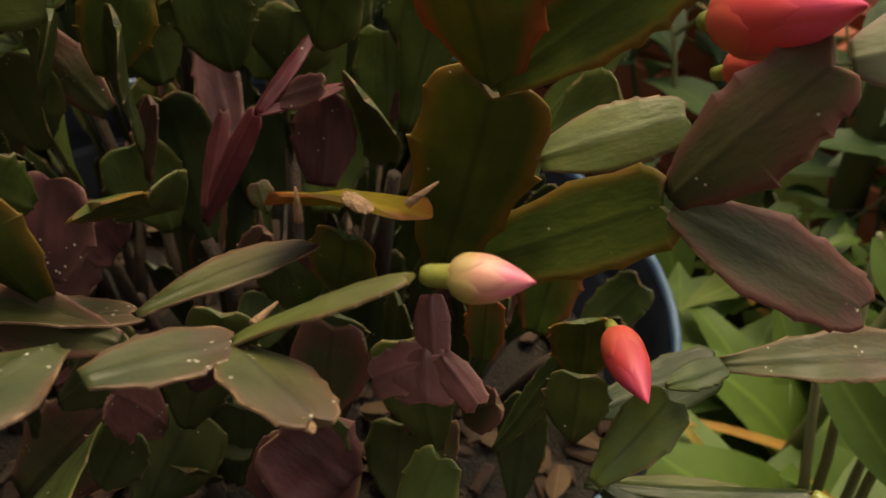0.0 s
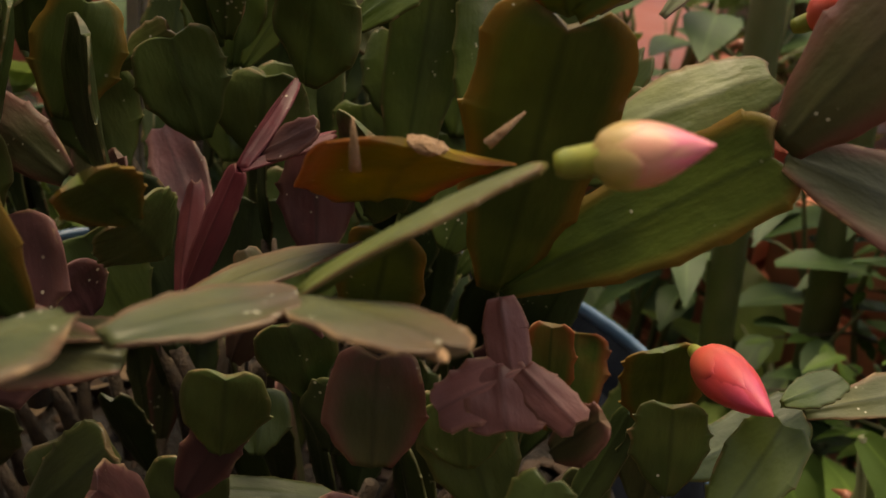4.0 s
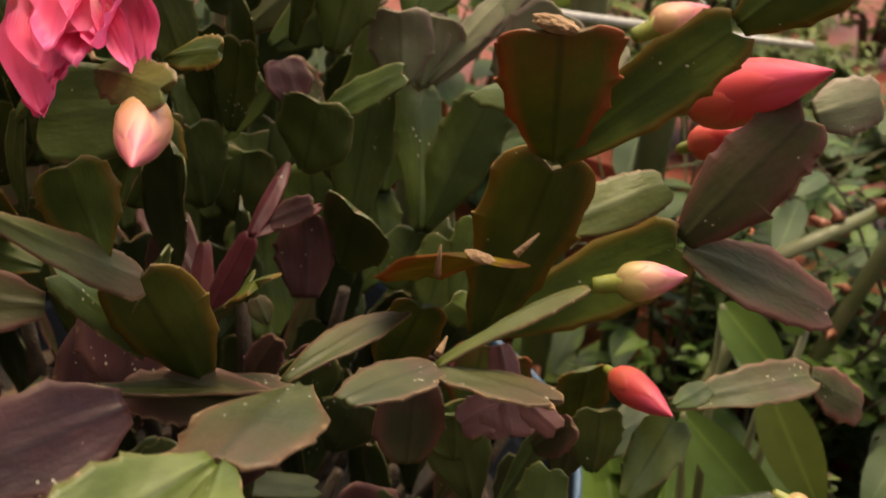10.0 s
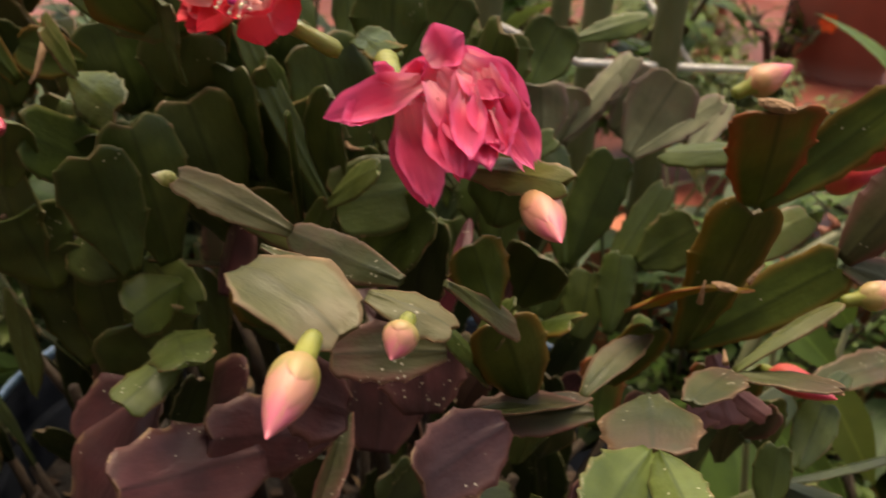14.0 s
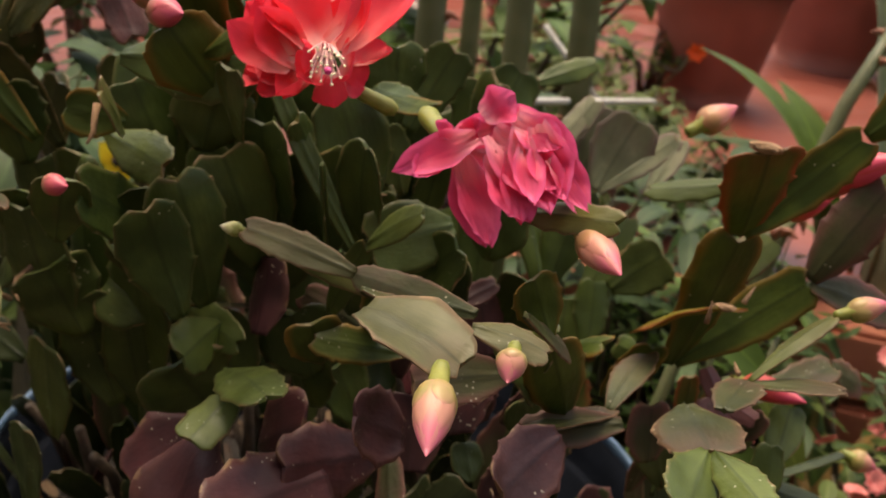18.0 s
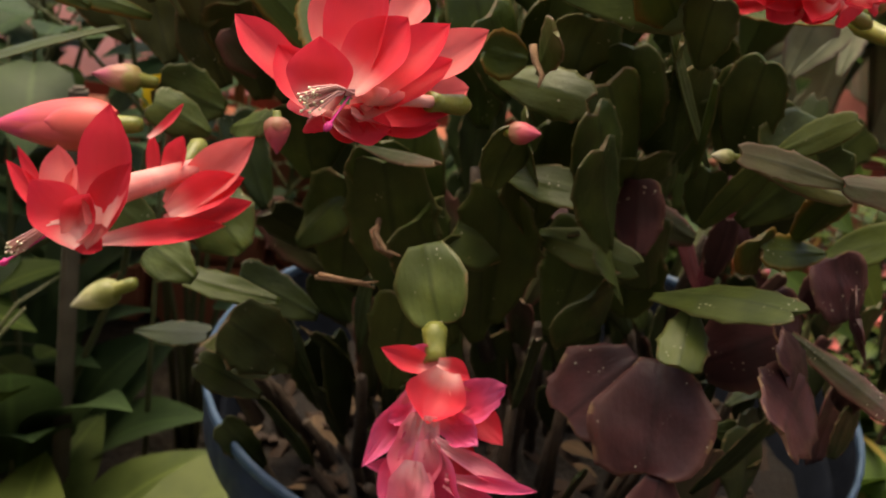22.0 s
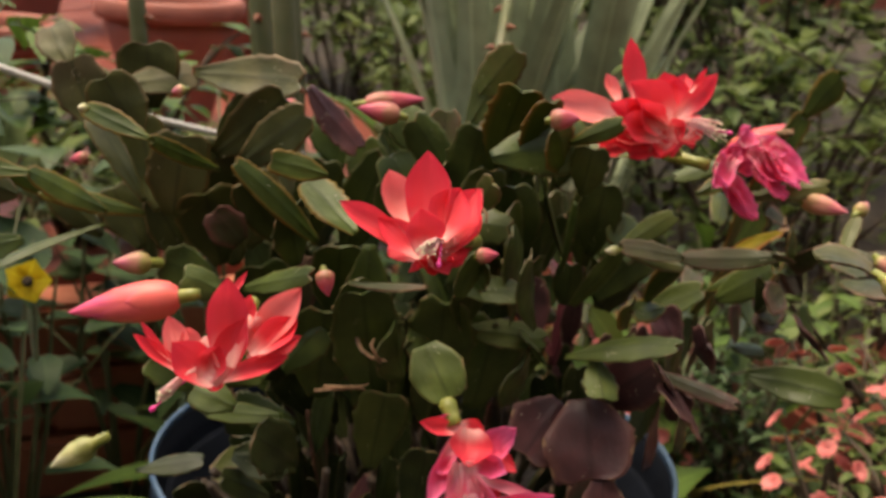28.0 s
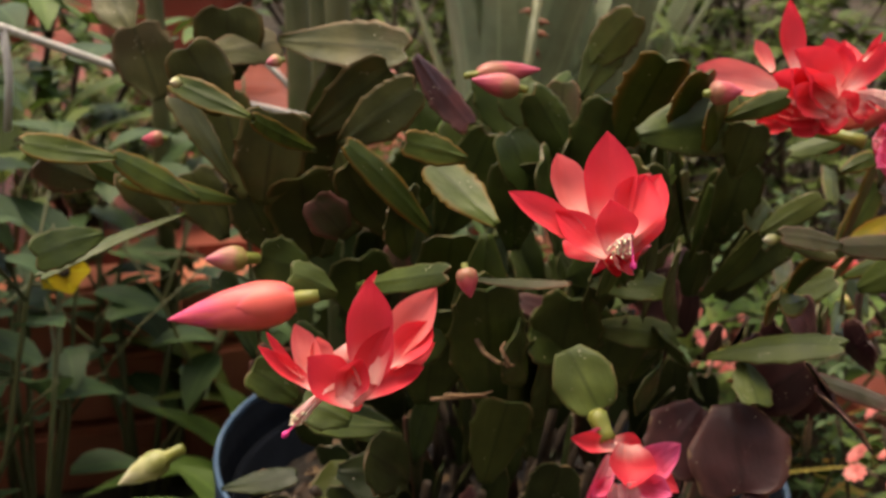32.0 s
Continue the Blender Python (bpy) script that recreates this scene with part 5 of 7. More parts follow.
BUD_LABEL = {"pale": "closed pale pink bud with green base", "peach": "closed peach-pink bud", "red": "closed coral-red bud", "redbig": "long coral-pink bud about to open",
             "pink": "small rose-pink bud", "green": "small greenish white bud"}


def bud(kind, ax, ay, az, bx, by, bz, dia):
    """A spindle of overlapping scales on a short green calyx, from its foot a to its tip b."""
    length, sides = math.dist((ax, ay, az), (bx, by, bz)), 20
    neck, dia = 0.25 if kind in ("pale", "peach", "green") else 0.15, min(dia, 0.55 * length)
    shape = [(0.0, 0.50), (0.06, 0.76), (0.16, 0.95), (0.28, 1.0), (0.42, 0.97), (0.56, 0.86), (0.70, 0.66), (0.82, 0.44), (0.92, 0.22), (1.0, 0.03)]
    verts, faces, along, seam = [], [], [], []
    for i, (s, r) in enumerate(shape):
        y = (neck + (1 - neck) * s) * length
        for k in range(sides):
            q = 2 * math.pi * k / sides
            fold = 0.8
            rr = r * dia / 2 * (1 + 0.09 * fold * min(1, 4 * s) - 0.03)
            verts.append((rr * math.cos(q), y, rr * math.sin(q)))
            along.append(s)
            seam.append(fold)
    for i in range(len(shape) - 1):
        for k in range(sides):
            a, b = i * sides + k, i * sides + (k + 1) % sides
            faces.append((a, a + sides, b + sides, b))
    faces.append(tuple(range(len(verts) - sides, len(verts))))

    def radius(s):
        for (s0, r0), (s1, r1) in zip(shape, shape[1:]):
            if s <= s1:
                return r0 + (r1 - r0) * (s - s0) / (s1 - s0)
        return 0.03

    n = (0.1, 0.2, 1) if abs(bz - az) < 0.9 * length else (1, 0.2, 0)
    ob = child("bud", mesh_of("bud", verts, faces, BUD[kind], along=along, seam=seam), plant, frame_of((ax, ay, az), (bx, by, bz), n), BUD_LABEL[kind])
    # overlapping scales with pointed tips
    turn = rnd.uniform(0, 6)
    for row, (s0, s1, count, lift, wide) in enumerate(((0.16, 0.95, 4, 1.05, 1.25), (0.05, 0.74, 4, 1.09, 1.05), (0.0, 0.46, 4, 1.13, 1.00))):
        for k in range(count):
            mid = turn + row * 1.1 + 2 * math.pi * k / count + rnd.uniform(-0.2, 0.2)
            verts, faces, along, seam = [], [], [], []
            for i in range(8):
                q = i / 7
                s, half = s0 + (s1 - s0) * q, wide * (math.sin(min(1, q / 0.4 + 0.45) * math.pi / 2) if q < 0.4 else math.cos((q - 0.4) / 0.6 * math.pi / 2) ** 0.7)
                for j in range(7):
                    u = j / 3 - 1
                    w = mid + u * half * 0.8
                    rr = radius(s) * dia / 2 * (lift - 0.035 + 0.05 * min(1, 3 * (1 - abs(u)), 3 * (1 - q)) + 0.025 * (1 - abs(u)))
                    verts.append((rr * math.cos(w), (neck + (1 - neck) * s) * length, rr * math.sin(w)))
                    along.append(min(1, s + 0.08 * (2 - row)))
                    seam.append(min(1 - abs(u), 1 - q) * 1.6 + 0.02)
            for i in range(7):
                for j in range(6):
                    a = i * 7 + j
                    faces.append((a, a + 7, a + 8, a + 1))
            child("scale", mesh_of("scale", verts, faces, BUD[kind], along=along, seam=seam), ob)
    thin_neck = 0.62 if kind in ("red", "redbig", "pink") else 0.85
    v, f = tube([(0, -0.01 * length, 0), (0, 0.05 * length, 0), (0, neck * length, 0), (0, (neck + 0.05) * length, 0), (0, (neck + 0.12) * length, 0)],
                [q * thin_neck * dia for q in (0.24, 0.30, 0.34, 0.52, 0.40)], 14)
    child("calyx", mesh_of("calyx", v, f, CALYX), ob, label="yellow-green calyx")
    return ob


F = flower(-0.063, -0.196, 0.456, -0.088, -0.224, 0.465, 0.0028, "x")
petal(F, "r", -0.093, -0.219, 0.464, -0.091, -0.210, 0.495, 0.0162, -0.39, -0.88, 0.27)
petal(F, "c", -0.096, -0.208, 0.467, -0.100, -0.196, 0.485, 0.0126, -0.13, -0.82, 0.56)
petal(F, "r", -0.101, -0.221, 0.463, -0.122, -0.208, 0.478, 0.0095, -0.15, -0.84, 0.51)
petal(F, "r", -0.093, -0.225, 0.466, -0.081, -0.218, 0.483, 0.0150, -0.25, -0.83, 0.50)
petal(F, "r", -0.090, -0.223, 0.462, -0.071, -0.212, 0.482, 0.0130, -0.25, -0.73, 0.64)
petal(F, "r", -0.091, -0.223, 0.459, -0.069, -0.211, 0.473, 0.0117, -0.11, -0.64, 0.76)
petal(F, "r", -0.099, -0.231, 0.463, -0.100, -0.230, 0.479, 0.0146, 0.07, -1.00, 0.06)
petal(F, "r", -0.098, -0.227, 0.461, -0.110, -0.214, 0.472, 0.0107, -0.29, -0.74, 0.60)
petal(F, "r", -0.099, -0.225, 0.460, -0.106, -0.213, 0.463, 0.0099, -0.51, -0.51, 0.70)
petal(F, "r", -0.096, -0.228, 0.460, -0.081, -0.219, 0.456, 0.0099, 0.56, -0.77, 0.30)
petal(F, "r", -0.098, -0.225, 0.460, -0.088, -0.221, 0.455, 0.0089, 0.44, -0.89, 0.15)
petal(F, "r", -0.100, -0.227, 0.460, -0.098, -0.224, 0.455, 0.0081, 0.19, -0.91, -0.37)
petal(F, "c", -0.083, -0.210, 0.465, -0.059, -0.189, 0.474, 0.0123, 0.29, -0.65, 0.70)
petal(F, "c", -0.080, -0.207, 0.461, -0.061, -0.190, 0.460, 0.0119, 0.54, -0.53, 0.65)
petal(F, "c", -0.084, -0.198, 0.473, -0.076, -0.187, 0.483, 0.0099, 0.10, -0.70, 0.71)
petal(F, "r", -0.089, -0.222, 0.460, -0.069, -0.203, 0.453, 0.0090, 0.69, -0.58, 0.43)
petal(F, "r", -0.092, -0.226, 0.462, -0.064, -0.197, 0.457, 0.0095, 0.61, -0.50, 0.61)
petal(F, "r", -0.095, -0.227, 0.461, -0.081, -0.213, 0.453, 0.0074, 0.76, -0.61, 0.22)
petal(F, "r", -0.095, -0.227, 0.461, -0.089, -0.219, 0.454, 0.0066, 0.76, -0.63, -0.15)
stamens(F, -0.092, -0.229, 0.467, -0.102, -0.236, 0.468, -0.097, -0.239, 0.461)
F = flower(0.054, -0.151, 0.477, 0.022, -0.162, 0.491, 0.0025, "x")
petal(F, "r", 0.031, -0.151, 0.498, 0.027, -0.145, 0.527, 0.0101, -0.33, -0.93, 0.16)
petal(F, "c", 0.024, -0.148, 0.493, 0.001, -0.126, 0.498, 0.0137, -0.56, -0.70, 0.45)
petal(F, "c", 0.028, -0.139, 0.498, 0.026, -0.129, 0.509, 0.0064, -0.44, -0.71, 0.55)
petal(F, "r", 0.038, -0.163, 0.496, 0.040, -0.162, 0.512, 0.0143, -0.71, -0.69, 0.14)
petal(F, "r", 0.038, -0.169, 0.496, 0.049, -0.180, 0.517, 0.0098, -0.84, -0.53, 0.12)
petal(F, "r", 0.040, -0.174, 0.508, 0.046, -0.175, 0.519, 0.0028, -0.72, -0.62, 0.33)
petal(F, "c", 0.038, -0.149, 0.497, 0.042, -0.142, 0.505, 0.0061, -0.24, -0.68, 0.69)
petal(F, "r", 0.028, -0.164, 0.490, 0.016, -0.166, 0.504, 0.0141, 0.18, -0.98, 0.01)
petal(F, "r", 0.033, -0.170, 0.490, 0.019, -0.172, 0.503, 0.0128, 0.20, -0.98, 0.06)
petal(F, "r", 0.022, -0.157, 0.486, 0.009, -0.149, 0.487, 0.0132, -0.46, -0.73, 0.51)
petal(F, "r", 0.023, -0.161, 0.485, 0.010, -0.155, 0.480, 0.0108, -0.50, -0.71, 0.50)
petal(F, "r", 0.028, -0.166, 0.486, 0.019, -0.166, 0.479, 0.0118, -0.39, -0.67, 0.63)
petal(F, "r", 0.034, -0.170, 0.486, 0.028, -0.176, 0.482, 0.0106, -0.32, -0.31, 0.90)
petal(F, "r", 0.035, -0.172, 0.490, 0.036, -0.179, 0.497, 0.0093, -0.94, -0.33, -0.13)
petal(F, "r", 0.030, -0.171, 0.489, 0.011, -0.172, 0.498, 0.0128, 0.20, -0.92, 0.33)
petal(F, "c", 0.033, -0.168, 0.490, 0.013, -0.157, 0.489, 0.0118, -0.42, -0.77, 0.48)
petal(F, "r", 0.042, -0.166, 0.494, 0.055, -0.148, 0.512, 0.0132, -0.10, -0.66, 0.74)
petal(F, "r", 0.037, -0.173, 0.490, 0.026, -0.167, 0.481, 0.0116, -0.58, -0.77, 0.26)
petal(F, "r", 0.041, -0.172, 0.489, 0.041, -0.166, 0.478, 0.0110, 0.55, -0.72, -0.43)
petal(F, "r", 0.037, -0.168, 0.494, 0.020, -0.159, 0.510, 0.0174, 0.07, -0.85, 0.52)
petal(F, "r", 0.040, -0.167, 0.494, 0.039, -0.155, 0.514, 0.0167, -0.37, -0.79, 0.49)
petal(F, "r", 0.033, -0.169, 0.491, 0.011, -0.159, 0.501, 0.0132, -0.18, -0.87, 0.46)
petal(F, "r", 0.033, -0.170, 0.490, 0.015, -0.159, 0.484, 0.0118, -0.56, -0.62, 0.56)
petal(F, "r", 0.045, -0.170, 0.492, 0.050, -0.154, 0.497, 0.0124, 0.13, -0.35, 0.93)
petal(F, "r", 0.045, -0.173, 0.491, 0.048, -0.164, 0.485, 0.0101, 0.93, -0.37, 0.01)
petal(F, "r", 0.039, -0.174, 0.491, 0.035, -0.180, 0.489, 0.0113, 0.33, -0.54, 0.77)
petal(F, "r", 0.043, -0.173, 0.491, 0.047, -0.177, 0.491, 0.0113, -0.44, -0.47, 0.76)
stamens(F, 0.038, -0.169, 0.494, 0.044, -0.187, 0.495, 0.048, -0.195, 0.495)
F = flower(0.057, -0.130, 0.473, 0.070, -0.151, 0.471, 0.0032, "w")
petal(F, "w", 0.073, -0.153, 0.472, 0.066, -0.173, 0.467, 0.0086, 0.44, -0.34, 0.83)
petal(F, "w", 0.075, -0.155, 0.471, 0.087, -0.165, 0.448, 0.0132, 0.15, -0.86, 0.48)
petal(F, "w", 0.072, -0.155, 0.473, 0.085, -0.154, 0.479, 0.0099, -0.14, -0.93, 0.33)
petal(F, "w", 0.079, -0.155, 0.475, 0.095, -0.155, 0.485, 0.0107, -0.21, -0.93, 0.31)
petal(F, "w", 0.088, -0.155, 0.483, 0.107, -0.161, 0.476, 0.0117, -0.11, -0.87, 0.48)
petal(F, "w", 0.100, -0.160, 0.480, 0.113, -0.170, 0.464, 0.0089, 0.02, -0.83, 0.55)
petal(F, "w", 0.091, -0.160, 0.481, 0.104, -0.175, 0.465, 0.0132, -0.05, -0.77, 0.64)
petal(F, "w", 0.090, -0.161, 0.479, 0.097, -0.174, 0.460, 0.0095, 0.16, -0.78, 0.61)
petal(F, "w", 0.095, -0.161, 0.483, 0.107, -0.174, 0.469, 0.0114, -0.12, -0.79, 0.61)
petal(F, "w", 0.078, -0.156, 0.473, 0.092, -0.161, 0.471, 0.0095, -0.18, -0.80, 0.57)
petal(F, "w", 0.074, -0.154, 0.473, 0.078, -0.157, 0.481, 0.0057, -0.52, -0.86, -0.02)
petal(F, "w", 0.093, -0.164, 0.479, 0.100, -0.178, 0.468, 0.0085, 0.13, -0.57, 0.81)
petal(F, "w", 0.079, -0.157, 0.476, 0.061, -0.172, 0.467, 0.0102, 0.41, -0.78, 0.47)
petal(F, "w", 0.083, -0.161, 0.479, 0.104, -0.172, 0.471, 0.0149, -0.09, -0.70, 0.71)
petal(F, "w", 0.085, -0.163, 0.474, 0.099, -0.172, 0.460, 0.0139, 0.29, -0.66, 0.70)
petal(F, "w", 0.089, -0.160, 0.483, 0.103, -0.164, 0.479, 0.0106, -0.04, -0.77, 0.64)
petal(F, "w", 0.100, -0.166, 0.476, 0.113, -0.170, 0.465, 0.0052, 0.32, -0.70, 0.63)
petal(F, "w", 0.075, -0.157, 0.469, 0.089, -0.166, 0.449, 0.0116, 0.39, -0.70, 0.60)
petal(F, "w", 0.080, -0.159, 0.482, 0.087, -0.155, 0.489, 0.0110, 0.20, -0.95, 0.25)
petal(F, "w", 0.072, -0.160, 0.475, 0.069, -0.163, 0.480, 0.0050, 0.82, -0.56, 0.10)
F = flower(-0.136, -0.145, 0.421, -0.140, -0.155, 0.416, 0.0031, "r")
floral_tube(F, -0.137, -0.154, 0.416, -0.160, -0.176, 0.414, 0.0043)
petal(F, "r", -0.157, -0.189, 0.411, -0.156, -0.186, 0.444, 0.0154, -0.23, -0.97, 0.09)
petal(F, "r", -0.161, -0.190, 0.406, -0.176, -0.185, 0.421, 0.0147, 0.14, -0.90, 0.41)
petal(F, "c", -0.171, -0.175, 0.407, -0.173, -0.167, 0.425, 0.0105, 0.16, -0.89, 0.44)
petal(F, "c", -0.165, -0.174, 0.409, -0.167, -0.168, 0.420, 0.0091, 0.14, -0.86, 0.49)
petal(F, "r", -0.170, -0.182, 0.407, -0.187, -0.170, 0.421, 0.0061, 0.01, -0.76, 0.64)
petal(F, "r", -0.174, -0.176, 0.410, -0.184, -0.168, 0.424, 0.0036, 0.11, -0.81, 0.58)
petal(F, "r", -0.162, -0.187, 0.404, -0.149, -0.186, 0.429, 0.0117, -0.37, -0.90, 0.24)
petal(F, "r", -0.165, -0.188, 0.406, -0.160, -0.190, 0.420, 0.0109, -0.39, -0.92, 0.01)
petal(F, "r", -0.166, -0.185, 0.407, -0.157, -0.185, 0.402, 0.0082, 0.27, -0.84, 0.47)
petal(F, "c", -0.142, -0.162, 0.406, -0.121, -0.160, 0.430, 0.0141, -0.35, -0.84, 0.41)
petal(F, "r", -0.143, -0.167, 0.404, -0.119, -0.159, 0.410, 0.0088, 0.08, -0.71, 0.70)
petal(F, "r", -0.159, -0.180, 0.402, -0.126, -0.164, 0.403, 0.0078, 0.32, -0.68, 0.66)
petal(F, "r", -0.142, -0.167, 0.406, -0.122, -0.161, 0.418, 0.0121, -0.18, -0.73, 0.66)
petal(F, "c", -0.144, -0.162, 0.411, -0.132, -0.163, 0.409, 0.0114, 0.09, -0.86, 0.50)
petal(F, "r", -0.148, -0.157, 0.411, -0.149, -0.155, 0.426, 0.0042, 0.28, -0.95, 0.14)
petal(F, "r", -0.150, -0.156, 0.425, -0.141, -0.154, 0.436, 0.0030, -0.39, -0.81, 0.44)
petal(F, "r", -0.144, -0.159, 0.414, -0.140, -0.157, 0.427, 0.0076, -0.36, -0.89, 0.29)
stamens(F, -0.165, -0.184, 0.410, -0.179, -0.188, 0.403, -0.184, -0.187, 0.396, 0.13)
F = flower(-0.063, -0.177, 0.383, -0.062, -0.186, 0.375, 0.0038, "r")
petal(F, "r", -0.060, -0.189, 0.374, -0.078, -0.188, 0.380, 0.0074, 0.17, -0.78, 0.60)
petal(F, "r", -0.062, -0.190, 0.377, -0.053, -0.195, 0.376, 0.0074, -0.25, -0.69, 0.68)
petal(F, "r", -0.059, -0.194, 0.377, -0.064, -0.205, 0.366, 0.0171, -0.17, -0.66, 0.73)
petal(F, "r", -0.057, -0.196, 0.373, -0.042, -0.205, 0.361, 0.0096, 0.05, -0.77, 0.63)
petal(F, "w", -0.065, -0.193, 0.373, -0.081, -0.206, 0.351, 0.0083, -0.19, -0.78, 0.60)
petal(F, "v", -0.066, -0.200, 0.366, -0.071, -0.213, 0.350, 0.0104, -0.21, -0.74, 0.64)
petal(F, "v", -0.063, -0.204, 0.368, -0.065, -0.217, 0.350, 0.0081, -0.33, -0.74, 0.58)
petal(F, "v", -0.062, -0.208, 0.363, -0.036, -0.217, 0.355, 0.0056, -0.01, -0.68, 0.74)
petal(F, "r", -0.057, -0.200, 0.363, -0.050, -0.207, 0.348, 0.0080, 0.12, -0.87, 0.47)
petal(F, "w", -0.061, -0.199, 0.365, -0.044, -0.204, 0.380, 0.0126, -0.61, -0.62, 0.49)
petal(F, "w", -0.061, -0.200, 0.367, -0.050, -0.211, 0.364, 0.0095, -0.43, -0.64, 0.64)
petal(F, "w", -0.062, -0.187, 0.374, -0.071, -0.184, 0.378, 0.0079, -0.06, -0.85, 0.52)
petal(F, "w", -0.065, -0.204, 0.360, -0.075, -0.215, 0.340, 0.0124, -0.52, -0.62, 0.59)
petal(F, "w", -0.064, -0.208, 0.363, -0.056, -0.224, 0.339, 0.0128, -0.27, -0.83, 0.49)
petal(F, "w", -0.064, -0.211, 0.354, -0.062, -0.229, 0.331, 0.0093, -0.28, -0.78, 0.56)
petal(F, "v", -0.067, -0.213, 0.359, -0.069, -0.223, 0.343, 0.0126, -0.18, -0.82, 0.55)
petal(F, "w", -0.058, -0.212, 0.354, -0.035, -0.224, 0.360, 0.0043, -0.50, -0.57, 0.65)
petal(F, "w", -0.058, -0.212, 0.352, -0.039, -0.222, 0.348, 0.0060, -0.23, -0.72, 0.65)
petal(F, "w", -0.067, -0.208, 0.353, -0.080, -0.203, 0.350, 0.0047, -0.36, -0.64, 0.68)
petal(F, "w", -0.065, -0.197, 0.365, -0.075, -0.198, 0.362, 0.0065, -0.13, -0.62, 0.77)
bud("pale", 0.184, -0.122, 0.434, 0.199, -0.115, 0.439, 0.0067)
bud("red", 0.1652, -0.0362, 0.3708, 0.1900, -0.0555, 0.3758, 0.0084)
bud("pale", 0.094, -0.237, 0.446, 0.0985, -0.262, 0.438, 0.0083)
bud("pale", 0.107, -0.222, 0.448, 0.108, -0.232, 0.443, 0.0067)
bud("peach", 0.109, -0.160, 0.458, 0.125, -0.183, 0.455, 0.0086)
bud("green", 0.020, -0.167, 0.439, 0.011, -0.167, 0.439, 0.0038)
bud("red", 0.164, -0.027, 0.443, 0.203, -0.046, 0.467, 0.0142)
bud("red", 0.167, -0.024, 0.432, 0.186, -0.022, 0.443, 0.0085)
bud("peach", 0.128, 0.038, 0.442, 0.146, 0.052, 0.454, 0.0107)
bud("green", 0.200, -0.029, 0.452, 0.203, -0.026, 0.455, 0.0050)
bud("pink", -0.018, -0.158, 0.494, -0.005, -0.164, 0.496, 0.0095)
bud("pink", -0.048, -0.161, 0.438, -0.038, -0.165, 0.440, 0.0083)
bud("pink", -0.113, -0.163, 0.439, -0.112, -0.168, 0.428, 0.0090)
bud("pale", -0.160, -0.081, 0.418, -0.182, -0.083, 0.420, 0.0089)
bud("pink", -0.070, -0.068, 0.485, -0.034, -0.067, 0.487, 0.0087)
bud("pink", -0.050, -0.085, 0.482, -0.071, -0.075, 0.485, 0.0089)
bud("green", -0.177, -0.029, 0.314, -0.205, -0.024, 0.298, 0.0108)
bud("pink", 0.067, -0.186, 0.318, 0.078, -0.190, 0.319, 0.0081)
bud("pale", 0.213, -0.008, 0.337, 0.228, -0.005, 0.332, 0.0080)
bud("redbig", -0.156, -0.137, 0.422, -0.205, -0.123, 0.413, 0.0145)
bud("green", -0.190, -0.081, 0.487, -0.195, -0.085, 0.488, 0.0036)
bud("pink", -0.181, -0.019, 0.452, -0.191, -0.015, 0.451, 0.0069)
bud("pink", -0.089, -0.044, 0.480, -0.096, -0.040, 0.482, 0.0079)
bud("pale", -0.144, -0.058, 0.491, -0.152, -0.060, 0.490, 0.0065)
bud("pink", 0.1420, -0.0672, 0.3905, 0.1408, -0.0672, 0.3928, 0.0022)
bud("pink", 0.0975, 0.0035, 0.3260, 0.1020, 0.0058, 0.3290, 0.0062)


# ---- the ground and what stands on it ----
def box_mesh(name, x, y, z, material, bev=0.004, jitter=0.0):
    bm = bmesh.new()
    bmesh.ops.create_cube(bm, size=1)
    for q in bm.verts:
        q.co = Vector((q.co.x * x, q.co.y * y, q.co.z * z)) + Vector((rnd.uniform(-1, 1), rnd.uniform(-1, 1), rnd.uniform(-1, 1))) * jitter
    bmesh.ops.bevel(bm, geom=bm.edges[:], offset=bev, segments=2, affect="EDGES")
    me = bpy.data.meshes.new(name)
    bm.to_mesh(me)
    bm.free()
    me.materials.append(material)
    return me


verts, faces = [], []
for i in range(61):
    for j in range(61):
        x, y = (i - 30) ** 3 / 600.0, (j - 30) ** 3 / 600.0
        verts.append((x, y, 0.0))
for i in range(60):
    for j in range(60):
        a = i * 61 + j
        faces.append((a, a + 61, a + 62, a + 1))
tagged(new("ground", mesh_of("ground", verts, faces, EARTH)), "dark garden earth", "ground", kind="structure")
PATIO, EDGE = 0.20, 0.58
tagged(new("patio", box_mesh("patio", 5.0, 5.2, 0.22, FLOOR, 0.012)), "raised patio floor painted red oxide", "floor", kind="structure").location = (0.46 - 2.5, EDGE + 2.6, PATIO - 0.11)


def level(x, y):
    """The height of the ground: the patio is a step higher."""
    return PATIO if y > EDGE and x < 0.46 else 0.07 if 0.6 < x < 1.4 and -0.4 < y < 0.55 else 0.0


tagged(new("paving", box_mesh("paving", 0.8, 0.95, 0.09, FLOOR, 0.008)), "red-painted paving beside the beds", "paving", kind="structure").location = (1.0, 0.075, 0.025)

# salmon bricks face the patio's step
edging = thing("brick_edging", "weathered salmon bricks facing the step of the patio", "brick edging", (-0.22, EDGE - 0.034, 0.0))
brick_me = box_mesh("brick", 0.205, 0.062, 0.062, BRICK, 0.005, 0.0012)
for row in range(3):
    for k in range(6):
        b = child("brick", brick_me, edging)
        b.location = (-0.58 + 0.214 * k + 0.107 * (row % 2), rnd.uniform(-0.003, 0.001), 0.031 + 0.0665 * row)
        b.rotation_euler = (0, rnd.uniform(-0.01, 0.01), rnd.uniform(-0.02, 0.02))

